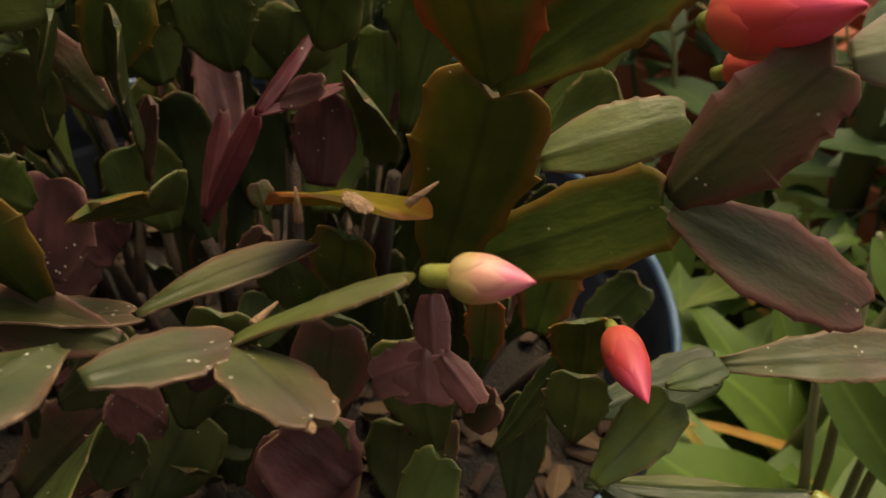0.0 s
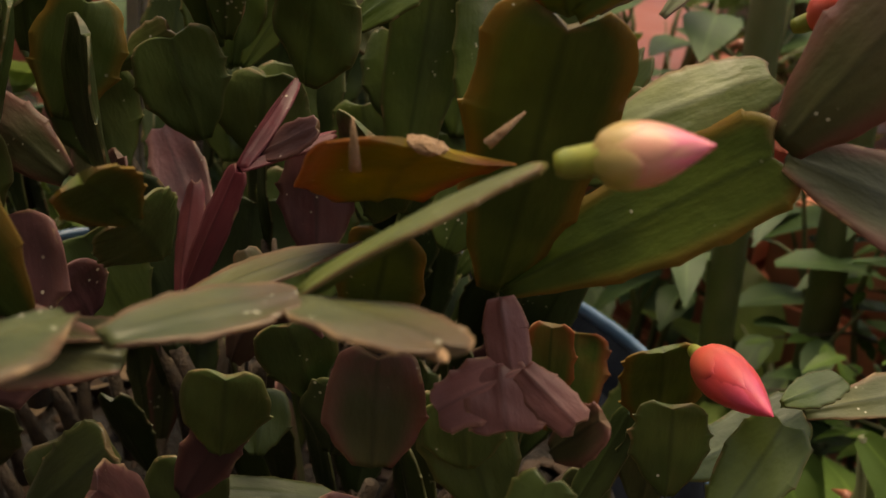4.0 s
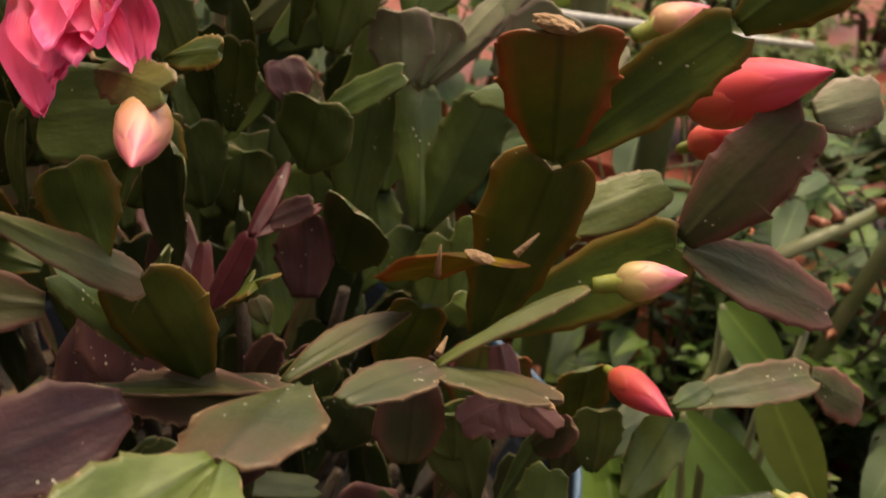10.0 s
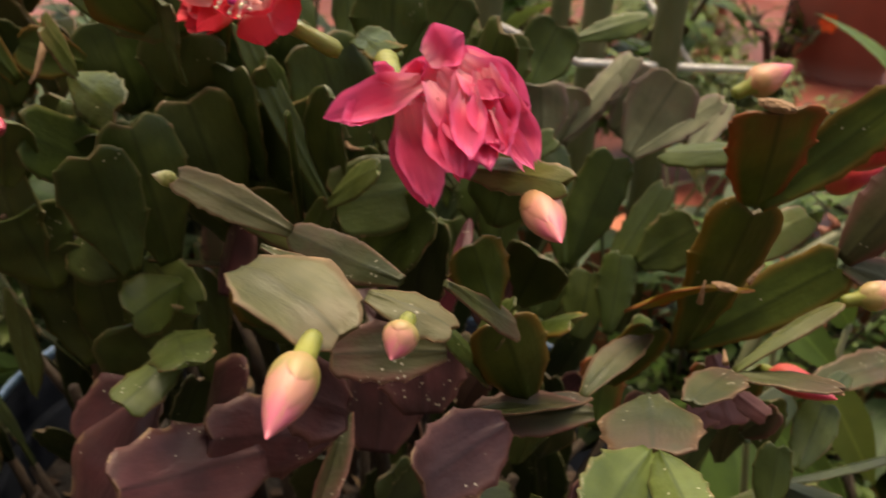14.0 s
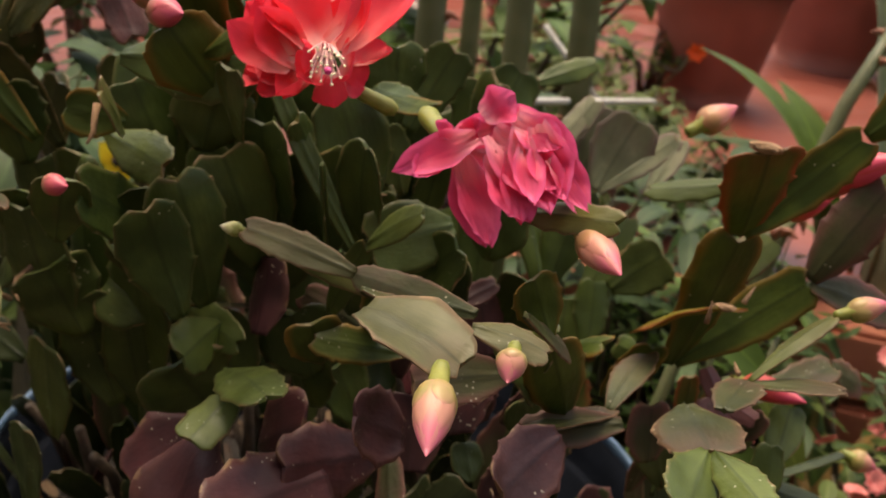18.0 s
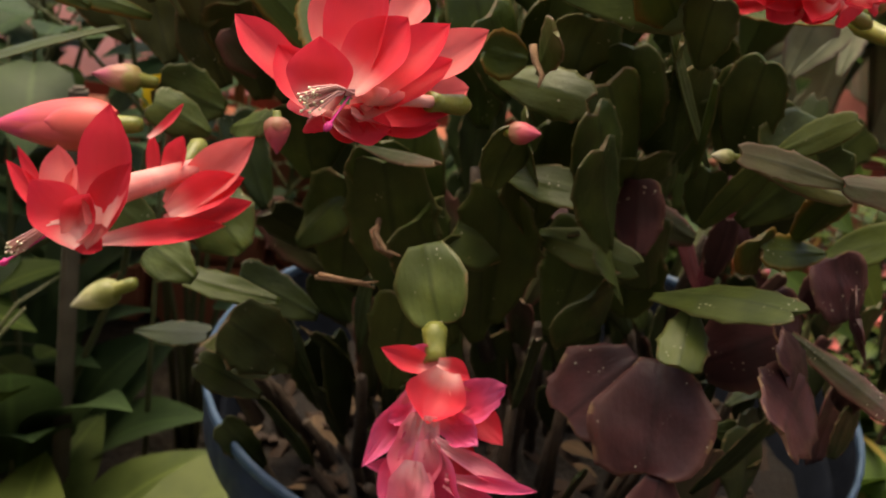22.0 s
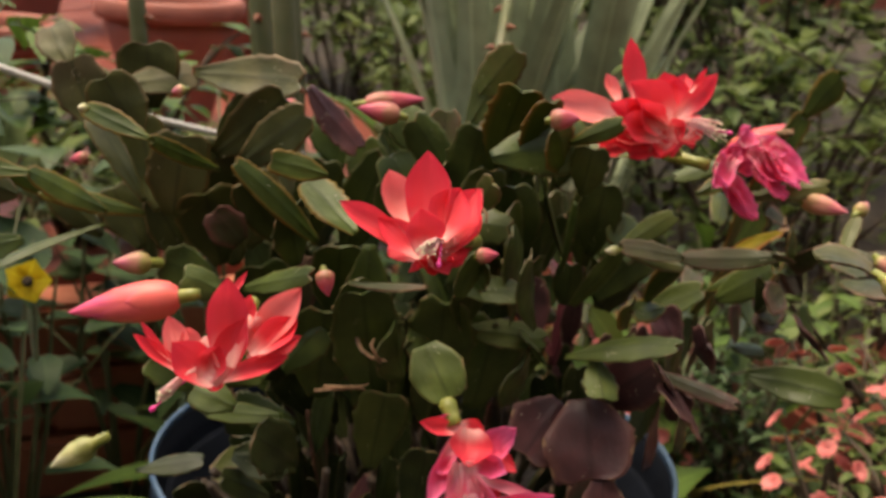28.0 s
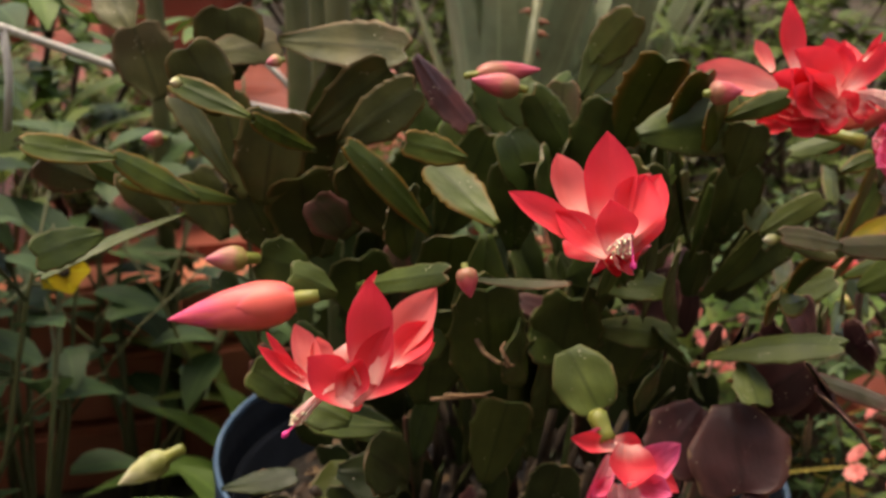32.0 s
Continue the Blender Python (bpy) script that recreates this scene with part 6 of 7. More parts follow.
# a raised bed of earth along the right and behind
verts, faces = [], []
for i in range(41):
    for j in range(41):
        x, y = 0.47 + 0.13 * i, -0.9 + 0.16 * j
        h = 0.05 * min(1, min(i, j, 40 - i, 40 - j) / 2) + 0.015 * noise.noise(Vector((x * 6, y * 6, 0)))
        verts.append((x, y, max(0.004, h) if min(i, j, 40 - i, 40 - j) else -0.01))
for i in range(40):
    for j in range(40):
        a = i * 41 + j
        faces.append((a, a + 41, a + 42, a + 1))
tagged(new("garden_bed", mesh_of("garden_bed", verts, faces, EARTH)), "bed of dark garden earth beside the patio", "garden bed", kind="structure")


def clay_pot(name, label, x, y, base, top, height, material, ribs=0):
    p = thing(name, label, "pot", (x, y, level(x, y)))
    prof = [(0.0, 0.004), (base, 0.004), (base + 0.004, 0.0)]
    n = 40 if ribs else 6
    for i in range(n + 1):
        s = i / n
        prof.append((base + (top - base) * s + (0.004 * math.sin(2 * math.pi * ribs * s) if ribs else 0), 0.86 * height * s))
    child("body", mesh_of("body", *lathe(prof + [(top - 0.012, 0.86 * height), (base - 0.01, 0.03), (0, 0.03)], 56), material), p)
    rim = [(top - 0.004, 0.85 * height), (top + 0.010, 0.85 * height), (top + 0.014, 0.88 * height), (top + 0.014, 0.98 * height), (top + 0.008, height), (top - 0.004, height), (top - 0.012, 0.96 * height), (top - 0.014, 0.85 * height)]
    child("rim", mesh_of("rim", *lathe(rim, 56), material), p)
    child("soil_surface", mesh_of("soil_surface", *lathe([(0, 0.83 * height), (top - 0.011, 0.82 * height)], 32), EARTH), p)
    return p


POTS = "potted plants on the patio"
for x, y, b, tp, h in ((0.105, 1.29, 0.058, 0.098, 0.20), (0.285, 1.76, 0.080, 0.125, 0.26), (-0.62, 2.1, 0.09, 0.14, 0.26), (0.30, 2.6, 0.11, 0.17, 0.32), (-0.05, 2.5, 0.11, 0.17, 0.30), (-0.36, 2.2, 0.1, 0.15, 0.28)):
    tagged(clay_pot("terracotta_pot", "smooth terracotta pot on the red patio", x, y, b, tp, h, TERRA), group=POTS)
tagged(clay_pot("terracotta_planter", "ribbed terracotta planter on the red patio", -0.15, 1.40, 0.075, 0.105, 0.15, TERRA, 6), group=POTS)
tagged(clay_pot("terracotta_planter", "ribbed terracotta planter on the red patio", -0.48, 1.55, 0.08, 0.115, 0.16, TERRA, 6), group=POTS)
tagged(clay_pot("clay_pot", "weathered pale ribbed clay pot", -0.27, 0.95, 0.042, 0.060, 0.115, GREYPOT, 7), group=POTS)


# ---- plants round the cactus ----
def leaves(parts, edges, place, way, length, width, droop, fold=0.15, blade=0.0, rows=6, up=(0, 0, 1)):
    v, f, e = leaf_shape(length, width, droop, fold, rows, blade)
    way = Vector(way)
    upv = Vector(up) + Vector((0.01, 0.013, 0))
    m = frame_of(place, Vector(place) + way, upv)
    parts.append(([m @ Vector(q) for q in v], f))
    edges.extend(e)


def shrub(name, label, category, x, y, z0, height, spread, count, leaf, size, seed, twigs=9, lean=(0, 0), droop=0.4, aspect=0.42, twig=TWIG, low=0.15, thick=0.005):
    """Twigs out of one foot, forking, with leaves along them."""
    r = random.Random(seed)
    p = thing(name, label, category, (x, y, z0 + level(x, y)))
    stems, parts, edges, pts = [], [], [], []
    for k in range(twigs):
        a = 2 * math.pi * (k + r.random()) / twigs
        d = spread * math.sqrt(r.uniform(0.05, 1))
        end = Vector((d * math.cos(a) + lean[0] * height, d * math.sin(a) + lean[1] * height, height * r.uniform(0.55, 1)))
        foot = Vector((0.12 * end.x, 0.12 * end.y, 0))
        mid = 0.5 * (foot + end) + Vector((r.uniform(-1, 1), r.uniform(-1, 1), r.uniform(0, 1))) * 0.12 * height
        line = [foot, 0.6 * foot + 0.4 * mid + Vector((0, 0, 0.03)), mid, 0.5 * (mid + end) + Vector((0, 0, 0.04 * height)), end]
        stems.append(tube(line, [thick, thick * 0.85, thick * 0.7, thick * 0.5, thick * 0.25], 6))
        for _ in range(2):
            c = line[r.choice((2, 3))]
            e = c + Vector((r.uniform(-1, 1), r.uniform(-1, 1), r.uniform(0.1, 1))) * 0.28 * height
            stems.append(tube([c, 0.5 * (c + e) + Vector((0, 0, 0.01)), e], [thick * 0.5, thick * 0.35, thick * 0.2], 5))
            pts += [c.lerp(e, q) for q in (0.4, 0.7, 1.0)]
        pts += [line[1].lerp(line[2], 0.5), line[2], line[2].lerp(line[3], 0.5), line[3], line[3].lerp(end, 0.5), end]
    pts = [q for q in pts if q.z > low * height]
    for k in range(count):
        c = pts[k % len(pts)] + Vector((r.uniform(-1, 1), r.uniform(-1, 1), r.uniform(-1, 1))) * 0.25 * size
        a = r.uniform(0, 6.283)
        way = Vector((math.cos(a), math.sin(a), r.uniform(-0.35, 0.75)))
        s = size * r.uniform(0.6, 1.2)
        leaves(parts, edges, c, way, s, s * aspect * r.uniform(0.8, 1.2), droop * r.uniform(0.3, 1.4), 0.18, 0, 5)
    child("branching", mesh_of("branching", *join(stems), twig), p)
    me = mesh_of("foliage", *join(parts), LEAF[leaf], edge=edges)
    tagged(child("foliage", me, p), kind="stuff")
    return p, pts


def clump(name, label, category, x, y, z0, count, length, width, leaf, seed, rise=0.9, droop=0.5, blade=0.0, radius=0.03, fold=0.2):
    """Large single leaves on short stalks out of one foot, each a part of its own."""
    r = random.Random(seed)
    p = thing(name, label, category, (x, y, z0 + level(x, y)))
    for k in range(count):
        a = 2.4 * k + r.uniform(-0.4, 0.4)
        foot = Vector((radius * math.cos(a), radius * math.sin(a), 0))
        way = Vector((math.cos(a), math.sin(a), rise * r.uniform(0.5, 1.6))).normalized()
        s = length * r.uniform(0.7, 1.15)
        start = foot + way * s * (0.0 if blade else 0.45) + Vector((0, 0, 0.0 if blade else 0.3 * s))
        if not blade:
            v, f = tube([foot, 0.5 * (foot + start) + Vector((0, 0, 0.02)), start], [0.0028, 0.0022, 0.0016], 6)
            child("stalk", mesh_of("stalk", v, f, THORNY), p)
        v, f, e = leaf_shape(s, width * r.uniform(0.8, 1.15), droop * r.uniform(0.4, 1.4), fold, 9, blade)
        child("leaf", mesh_of("leaf", v, f, LEAF[leaf], edge=e), p, frame_of(start, start + way, (0.01, 0.02, 1)))
    return p


def blossoms(p, pts, count, leaf, size, seed, petals=5, cup=0.5):
    """Small open flowers on a plant, each a part."""
    r = random.Random(seed)
    parts, edges = [], []
    for k in range(petals):
        a = 2 * math.pi * k / petals
        leaves(parts, edges, (0, 0, 0), (math.cos(a), math.sin(a), cup), size * 0.55, size * 0.62, 0.5, 0.25)
    me = mesh_of("blossom", *join(parts), LEAF[leaf], edge=edges)
    for k in range(count):
        q = pts[r.randrange(len(pts))] + Vector((r.uniform(-1, 1), r.uniform(-1, 1), r.uniform(0, 1))) * 0.02
        child("blossom", me, p, pose(*q, r.uniform(-60, 60), r.uniform(-60, 60), r.uniform(0, 360)))


def thorny_stem(points, radius, seed):
    r = random.Random(seed)
    pts = [Vector(q) for q in points]
    p = thing("rose_stem", "thick green rose stem with red-brown thorns", "stem", pts[0], group="rose stems")
    loc = [q - pts[0] for q in pts]
    child("cane", mesh_of("cane", *tube(loc, [radius, radius * 0.95, radius * 0.85][: len(loc)], 12), THORNY), p)
    spike = mesh_of("thorn", *tube([(0, 0, 0), (0, 0.004, 0.001), (0, 0.010, -0.002)], [0.004, 0.0022, 0.0002], 7), THORN)
    for k in range(16):
        s = (k + r.random()) / 16 * (len(loc) - 1)
        i = min(int(s), len(loc) - 2)
        q, d = loc[i].lerp(loc[i + 1], s - i), (loc[i + 1] - loc[i]).normalized()
        a = r.uniform(0, 6.283)
        o = d.orthogonal().normalized()
        o = math.cos(a) * o + math.sin(a) * d.cross(o)
        child("thorn", spike, p, frame_of(q + o * radius * 0.85, q + o, d))
    return p


# bright lance-leaved plants behind the pot
LOW = "leafy plants behind the pot"
for i, (x, y, n, ln, wd, lf, sd, rz) in enumerate((
    (0.16, 0.26, 16, 0.115, 0.042, "bright", 21, 1.5), (0.02, 0.34, 14, 0.11, 0.036, "bright", 22, 1.8),
    (0.30, 0.42, 16, 0.12, 0.040, "bright", 24, 1.4), (0.38, 0.02, 12, 0.09, 0.036, "mid", 26, 1.0),
    (0.10, 0.50, 14, 0.10, 0.036, "mid", 27, 1.0), (0.22, 0.10, 12, 0.085, 0.058, "bright", 28, 1.3), (0.09, 0.20, 14, 0.10, 0.058, "bright", 29, 1.7),
    (-0.02, 0.22, 12, 0.10, 0.04, "bright", 30, 1.8), (0.42, 0.30, 14, 0.12, 0.05, "bright", 34, 1.3), (0.04, 0.46, 14, 0.13, 0.045, "mid", 35, 1.8),
    (-0.20, 0.60, 14, 0.13, 0.045, "mid", 36, 1.5), (0.28, 0.62, 14, 0.13, 0.045, "bright", 37, 1.5))):
    tagged(clump("leafy_plant", "low plant with bright green lance-shaped leaves" if lf == "bright" else "low plant with mid-green lance-shaped leaves", "plant", x, y, 0, n, ln, wd, lf, sd, rz, 0.7), group=LOW)
for x, y, ln, lf, sd in ((0.205, 0.235, 0.23, "straw", 31), (0.250, 0.195, 0.25, "rust", 32), (0.240, 0.300, 0.25, "straw", 38), (0.300, 0.265, 0.27, "rust", 39), (0.215, 0.365, 0.25, "rust", 52), (0.290, 0.375, 0.27, "straw", 53), (0.275, 0.125, 0.22, "rust", 54)):
    tagged(clump("bromeliad", "rosette of narrow orange strap leaves" if lf == "rust" else "rosette of narrow yellow-green strap leaves", "plant", x, y, 0.0, 22, ln, 0.0145, lf, sd, 2.2, 1.0, 1.0), group="strap-leaved rosettes")
lance = thing("lance_leaved_plant", "plant with long yellow-green lance leaves beside the pot", "plant", (0.178, 0.145, level(0.178, 0.145)))
for a, b, w, lf in (((0.183, 0.128, 0.300), (0.225, 0.118, 0.250), 0.023, "lime"), ((0.155, 0.125, 0.275), (0.222, 0.118, 0.236), 0.020, "bright"), ((0.158, 0.130, 0.325), (0.196, 0.122, 0.303), 0.019, "bright"), ((0.190, 0.140, 0.322), (0.175, 0.120, 0.350), 0.016, "bright")):
    a, b = Vector(a) - lance.location, Vector(b) - lance.location
    v, f, e = leaf_shape((b - a).length, w, 0.25, 0.2, 9)
    child("leaf", mesh_of("leaf", v, f, LEAF[lf], edge=e), lance, frame_of(a, b, (-0.2, -0.7, 0.7)))
    child("stalk", mesh_of("stalk", *tube([(0, 0, 0), 0.5 * a + Vector((0, 0, 0.06)), a], [0.003, 0.0024, 0.0016], 6), THORNY), lance)
for x, y, n, ln, wd, lf, sd in ((0.165, 0.285, 8, 0.11, 0.055, "bright", 131), (0.175, 0.150, 9, 0.105, 0.078, "bright", 132), (0.215, 0.215, 8, 0.12, 0.075, "bright", 133), (0.205, 0.070, 6, 0.095, 0.066, "bright", 134)):
    tagged(clump("leafy_plant", "plant with broad bright green leaves beside the pot", "plant", x, y, 0, n, ln, wd, lf, sd, 2.2, 0.8), group=LOW)
# broad dark leaves and a yellow flower on the left
for x, y, z, n, ln, wd, lf, sd, rz in ((-0.30, 0.20, 0, 13, 0.125, 0.062, "dark", 41, 2.2), (-0.42, 0.44, 0, 12, 0.12, 0.055, "dark", 42, 2.4), (-0.40, 0.05, 0, 12, 0.12, 0.055, "mid", 43, 1.6),
                                       (-0.255, -0.045, 0, 11, 0.150, 0.070, "lime", 44, 1.5), (-0.44, 0.34, 0, 12, 0.12, 0.05, "mid", 45, 1.9), (-0.32, -0.16, 0, 10, 0.10, 0.05, "mid", 46, 0.9),
                                       (-0.36, 0.28, 0, 14, 0.13, 0.06, "dark", 47, 2.0), (-0.52, 0.18, 0, 12, 0.12, 0.06, "dark", 49, 1.8), (-0.28, 0.07, 0, 10, 0.10, 0.05, "mid", 50, 1.4),
                                       (-0.40, 0.50, 0, 12, 0.13, 0.055, "dark", 60, 2.2), (-0.56, 0.42, 0, 12, 0.13, 0.055, "mid", 61, 2.0)):
    tagged(clump("broadleaf_plant", {"dark": "plant with broad dark blue-green leaves", "mid": "plant with broad mid-green leaves", "lime": "plant with broad yellow-green leaves"}[lf], "plant", x, y, z, n, ln, wd, lf, sd, rz, 0.6), group="broad-leaved plants")
yellow = thing("yellow_flower", "open yellow flower with a dark centre on a thin stem", "flower", (-0.198, 0.169, 0))
child("stem", mesh_of("stem", *tube([(-0.02, 0.05, 0), (-0.01, 0.03, 0.17), (0, 0.004, 0.332)], [0.002, 0.0017, 0.0014], 6), THORNY), yellow)
for k in range(5):
    parts, edges = [], []
    a = 2 * math.pi * k / 5
    leaves(parts, edges, (0, 0, 0.333), (math.cos(a), -0.35, math.sin(a)), 0.016, 0.017, 0.2, 0.1, up=(0, -1, 0.2))
    child("petal", mesh_of("petal", *join(parts), LEAF["yellowf"], edge=edges), yellow)
bm = bmesh.new()
bmesh.ops.create_icosphere(bm, subdivisions=2, radius=0.0035, matrix=Matrix.Translation((0, -0.003, 0.333)))
me = bpy.data.meshes.new("flower_centre")
bm.to_mesh(me)
bm.free()
me.materials.append(WOOD)
child("flower_centre", me, yellow, label="dark brown centre")

# tall plants with broad dark leaves, fine-leaved evergreen tufts and leafy sprawlers close to the pot
TALL = "tall broad-leaved plants"
for i, (x, y, h, sp, n, lf, sz) in enumerate(((-0.20, 0.32, 0.46, 0.08, 48, "dark", 0.056), (-0.30, 0.24, 0.40, 0.11, 62, "dark", 0.060), (-0.10, 0.44, 0.42, 0.09, 50, "dark", 0.054), (-0.42, 0.38, 0.46, 0.14, 112, "dark", 0.054), (-0.36, 0.48, 0.46, 0.12, 90, "dark", 0.058),
                                              (-0.36, 0.00, 0.20, 0.12, 50, "mid", 0.06), (-0.24, 0.02, 0.15, 0.08, 26, "mid", 0.045), (-0.34, 0.14, 0.22, 0.12, 44, "mid", 0.05), (-0.46, 0.10, 0.26, 0.14, 90, "mid", 0.055), (-0.28, -0.10, 0.14, 0.10, 50, "dark", 0.045))):
    tagged(shrub("broadleaf_bush", "tall plant with broad dark blue-green leaves" if lf == "dark" else "leafy plant with broad mid-green leaves", "plant", x, y, 0, h, sp, n, lf, sz, 140 + i, 6, (0, 0), 0.5, 0.62, THORNY, 0.2, 0.003)[0], group=TALL)
for i, (x, y, h, sp, n) in enumerate(((0.14, 0.42, 0.32, 0.10, 700), (0.36, 0.30, 0.30, 0.10, 900), (0.36, 0.17, 0.25, 0.06, 700))):
    tagged(shrub("evergreen_tuft", "fine-leaved green evergreen shrublet", "shrub", x, y, 0, h, sp, n, ("bright", "dark", "dark")[i], (0.023, 0.017, 0.015)[i], 150 + i, 18, (0, 0), 0.3, 0.4, TWIG, 0.2, 0.0025)[0], group="evergreen shrublets")
for i, (x, y, h, sp, n, lf) in enumerate(((0.26, -0.06, 0.19, 0.07, 20, "bright"), (0.44, 0.26, 0.32, 0.13, 60, "bright"), (0.08, 0.42, 0.35, 0.10, 90, "dark"), (0.17, 0.46, 0.32, 0.11, 100, "dark"))):
    tagged(shrub("leafy_sprawler", "sprawling plant with small green leaves", "plant", x, y, 0, h, sp, n, lf, 0.058, 160 + i, 8, (0, 0), 0.5, 0.38, THORNY, 0.2, 0.0025)[0], group="sprawling plants")

# blue-green blades behind the cactus
for i, (x, y, n, ln) in enumerate(((0.315, 0.60, 20, 0.46), (0.35, 0.68, 22, 0.48), (0.43, 0.62, 22, 0.46), (0.52, 0.80, 22, 0.46), (0.66, 0.95, 20, 0.44))):
    tagged(clump("agave", "clump of upright blue-green blade leaves", "plant", x, y, 0, n - 6, ln, 0.052, "blue", 51 + i, 5.0, 0.14, 1.0, 0.025, 0.35), group="blade-leaved plants")

# twiggy shrubs right and behind
WOODS = "garden shrubs"
for i, (x, y, h, sp, n, lf, sz, tw) in enumerate((
    (0.62, 0.62, 0.50, 0.28, 760, "mid", 0.034, 13), (0.95, 0.90, 0.70, 0.36, 1300, "mid", 0.048, 14), (0.75, 1.30, 0.75, 0.40, 1300, "mid", 0.055, 14), (1.35, 1.5, 0.95, 0.5, 1600, "mid", 0.065, 14), (1.2, 0.6, 0.60, 0.35, 1000, "mid", 0.05, 12), (1.9, 1.2, 0.9, 0.5, 1300, "mid", 0.07, 14),
    (0.80, 0.55, 0.45, 0.26, 560, "mid", 0.032, 12), (0.62, 1.7, 0.55, 0.30, 900, "mid", 0.05, 12), (0.56, 1.25, 0.42, 0.16, 700, "mid", 0.04, 12), (0.54, 2.9, 0.8, 0.4, 900, "mid", 0.07, 12), (0.72, 2.3, 0.70, 0.40, 900, "mid", 0.06, 12), (-0.10, 0.72, 0.24, 0.16, 150, "bright", 0.055, 6), (-0.55, 0.75, 0.42, 0.25, 420, "dark", 0.045, 10), (-0.75, 1.3, 0.55, 0.32, 460, "mid", 0.045, 11),
    (1.7, 2.3, 1.1, 0.7, 1000, "mid", 0.06, 14), (2.4, 3.2, 1.3, 0.9, 1000, "dark", 0.07, 14), (1.5, 3.6, 1.2, 0.8, 700, "mid", 0.07, 13), (-1.5, 3.0, 1.0, 0.7, 700, "dark", 0.06, 13),
    (0.60, 0.20, 0.30, 0.22, 460, "mid", 0.026, 12), (-0.62, 0.10, 0.30, 0.22, 380, "dark", 0.045, 10), (0.85, 0.25, 0.40, 0.28, 480, "mid", 0.034, 12), (2.9, 1.6, 1.3, 0.9, 800, "dark", 0.07, 14))):
    tagged(shrub("shrub", {"mid": "twiggy garden shrub with mid-green leaves", "bright": "small plant with large bright green leaves", "dark": "dense garden shrub with dark green leaves", "lime": "low shrub with small yellow-green leaves"}[lf], "shrub", x, y, 0, h, sp, n, lf, sz, 70 + i, tw)[0], group=WOODS)
for i, (x, y, h, sp) in enumerate(((0.32, -0.03, 0.27, 0.09), (0.275, 0.240, 0.24, 0.07), (0.33, 0.36, 0.24, 0.08), (0.40, 0.02, 0.29, 0.13), (0.45, -0.12, 0.27, 0.16), (0.58, 0.08, 0.32, 0.18))):
    p, pts = shrub("flowering_bush", "low bush with salmon-pink blossoms and small leaves", "bush", x, y, 0, h, sp, 170, "mid", 0.026, 90 + i, 10)
    blossoms(p, pts, 75 if y < 0.1 else 40, "pinkf", 0.016, 95 + i, 9, 0.8)
    tagged(p, group="pink flowering bushes")
# fine-leaved cushions spread over the patio behind the rose stems
for i, (x, y, h, sp, n, lf) in enumerate(((0.02, 0.84, 0.10, 0.08, 900, "lime"), (-0.05, 0.96, 0.11, 0.09, 1000, "lime"), (0.06, 0.74, 0.10, 0.08, 900, "mid"), (0.11, 0.66, 0.10, 0.08, 900, "mid"), (-0.14, 0.84, 0.12, 0.10, 900, "mid"),
                                          (-0.13, 1.12, 0.12, 0.10, 900, "lime"), (-0.02, 0.70, 0.09, 0.08, 800, "bright"), (-0.10, 0.68, 0.09, 0.09, 800, "mid"), (0.17, 0.64, 0.09, 0.07, 800, "mid"))):
    tagged(shrub("ground_cover", "low fine-leaved yellow-green cushion plant on the red patio" if lf == "lime" else "low fine-leaved green cushion plant on the red patio", "plant", x, y, 0, h, sp, n, lf, 0.017, 180 + i, 14, (0, 0), 0.4, 0.34, THORNY, 0.1, 0.0016)[0], group="cushion plants")
# a small orange-red flower in front of the terracotta pots
p, pts = shrub("orange_flower_plant", "small plant with one orange-red flower", "plant", 0.03, 1.22, 0, 0.10, 0.07, 120, "lime", 0.022, 99, 8)
parts, edges = [], []
for k in range(6):
    a = 2 * math.pi * k / 6
    leaves(parts, edges, (0.058, -0.03, 0.082), (math.cos(a), -0.4, math.sin(a)), 0.015, 0.013, 0.2, up=(0, -1, 0.1))
child("blossom", mesh_of("blossom", *join(parts), LEAF["orangef"], edge=edges), p, label="orange-red blossom")
child("flower_stalk", mesh_of("flower_stalk", *tube([(0.0, 0.0, 0.0), (0.03, -0.012, 0.04), (0.058, -0.027, 0.082)], [0.002, 0.0017, 0.0014], 6), THORNY), p)

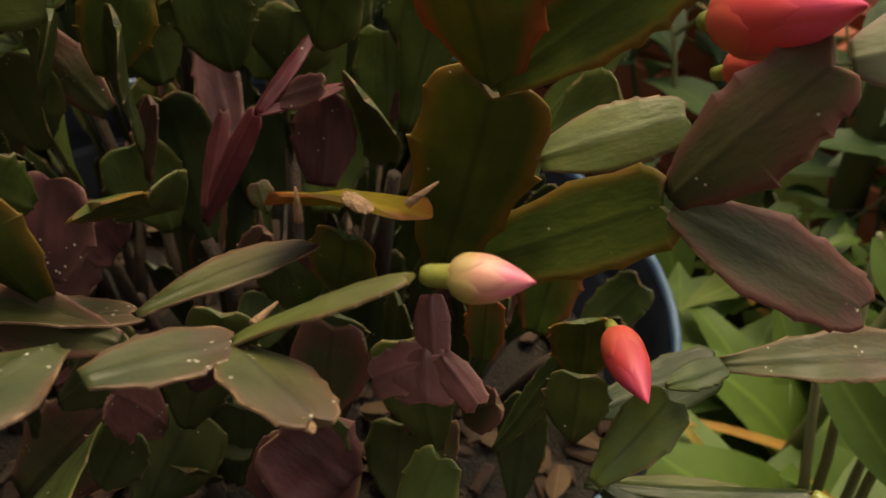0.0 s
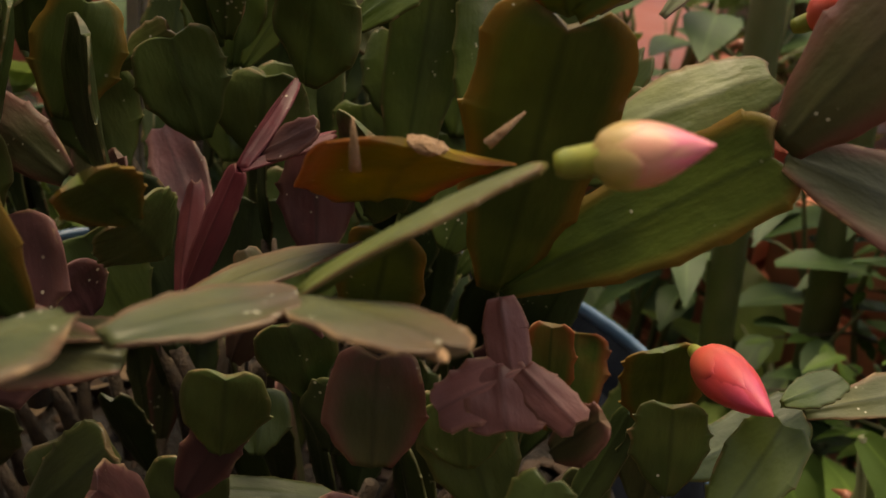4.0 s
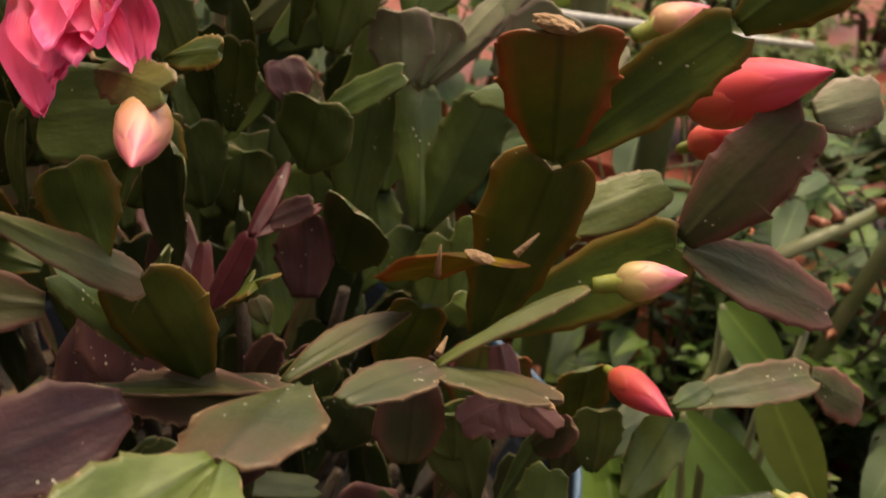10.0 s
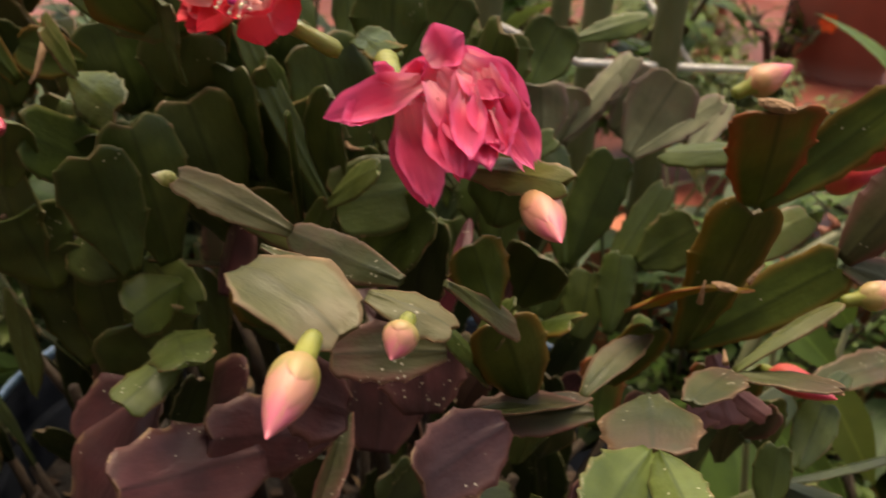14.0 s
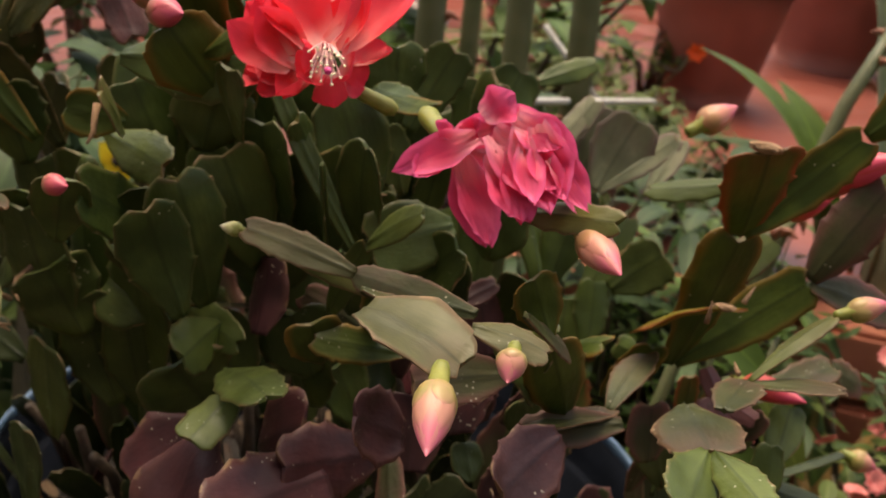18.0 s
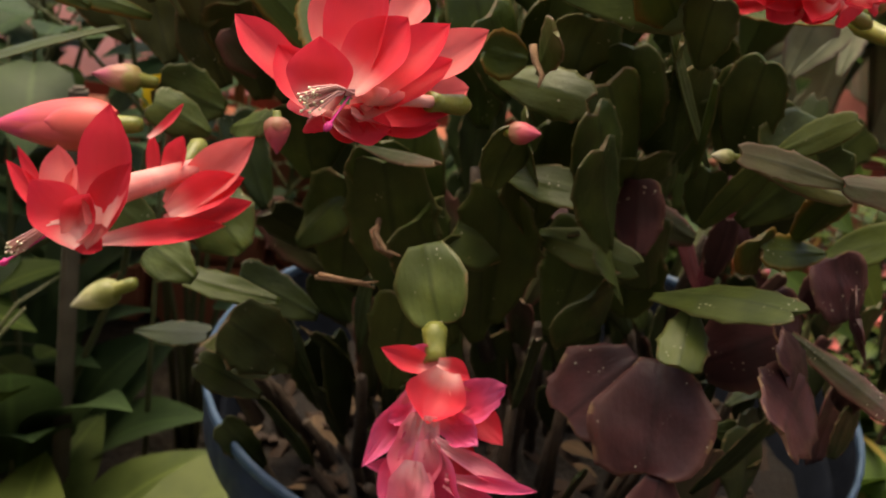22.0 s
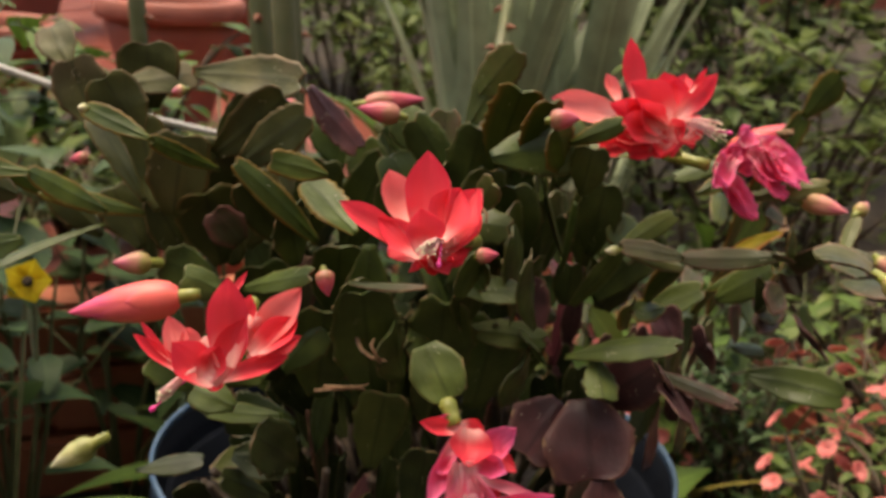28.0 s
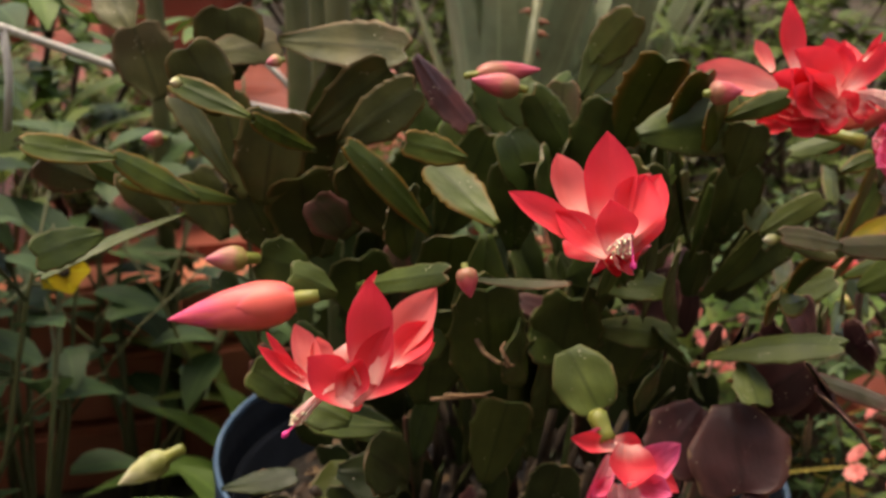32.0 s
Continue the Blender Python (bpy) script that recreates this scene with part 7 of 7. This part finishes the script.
for pts, rad, sd in (
    (((-0.010, 0.192, 0.0), (-0.025, 0.192, 0.430), (-0.055, 0.242, 0.95)), 0.0085, 1),
    (((0.013, 0.340, 0.0), (-0.002, 0.340, 0.414), (-0.032, 0.390, 0.95)), 0.0095, 2),
    (((0.050, 0.390, 0.0), (0.035, 0.390, 0.415), (0.005, 0.440, 0.95)), 0.0105, 3),
    (((-0.055, 0.500, 0.0), (-0.070, 0.500, 0.400), (-0.100, 0.550, 0.95)), 0.0080, 4),
    (((0.122, 0.320, 0.000), (0.218, 0.392, 0.400), (0.258, 0.452, 0.487)), 0.0055, 9),
    (((0.094, 0.242, 0.0), (0.154, 0.242, 0.308), (0.203, 0.351, 0.329)), 0.0045, 10),
):
    thorny_stem(pts, rad, sd)
cord = thing("cord", "twisted white cord stretched between the rose stems", "cord")
line = [(-0.350, 0.232, 0.501), (-0.216, 0.247, 0.458), (-0.115, 0.259, 0.419), (0.008, 0.273, 0.386), (0.048, 0.447, 0.358), (0.080, 0.586, 0.336)]
child("strand", mesh_of("strand", *tube(line, 0.0026, 8), CORD), cord)
child("loose_end", mesh_of("loose_end", *tube([(-0.216, 0.247, 0.458), (-0.214, 0.247, 0.428), (-0.216, 0.251, 0.396)], 0.0024, 8), CORD), cord)
child("tied_end", mesh_of("tied_end", *tube([(0.048, 0.447, 0.358), (-0.002, 0.447, 0.408)], 0.0024, 8), CORD), cord)
stake = thing("wooden_stake", "weathered grey wooden stake in the ground", "stake", (-0.250, 0.149, 0))
child("post", box_mesh("post", 0.010, 0.008, 0.34, PALE_WOOD, 0.002), stake, pose(0, 0, 0.17, 2, 3, 20))
# a low red garden wall closes the patio at the back
tagged(new("wall_north", box_mesh("wall_north", 12, 0.2, 1.6, TERRA, 0.01)), "low red-washed garden wall", "wall", kind="structure").location = (0, 5.6, 0.8)
tagged(new("wall_west", box_mesh("wall_west", 0.2, 12, 1.6, TERRA, 0.01)), "low red-washed garden wall", "wall", kind="structure").location = (-4.5, 0, 0.8)
# a plastered wall added out of view behind the viewer to cut front light
tagged(new("added_wall_south", box_mesh("added_wall_south", 9.6, 0.25, 2.6, PLASTER, 0.01)), "plain pale plastered wall, added unseen to shape the front light", "wall", kind="structure").location = (0.4, -1.75, 1.30)
tagged(new("wall_east", box_mesh("wall_east", 0.2, 12, 1.6, TERRA, 0.01)), "low red-washed garden wall", "wall", kind="structure").location = (5.3, 0, 0.8)
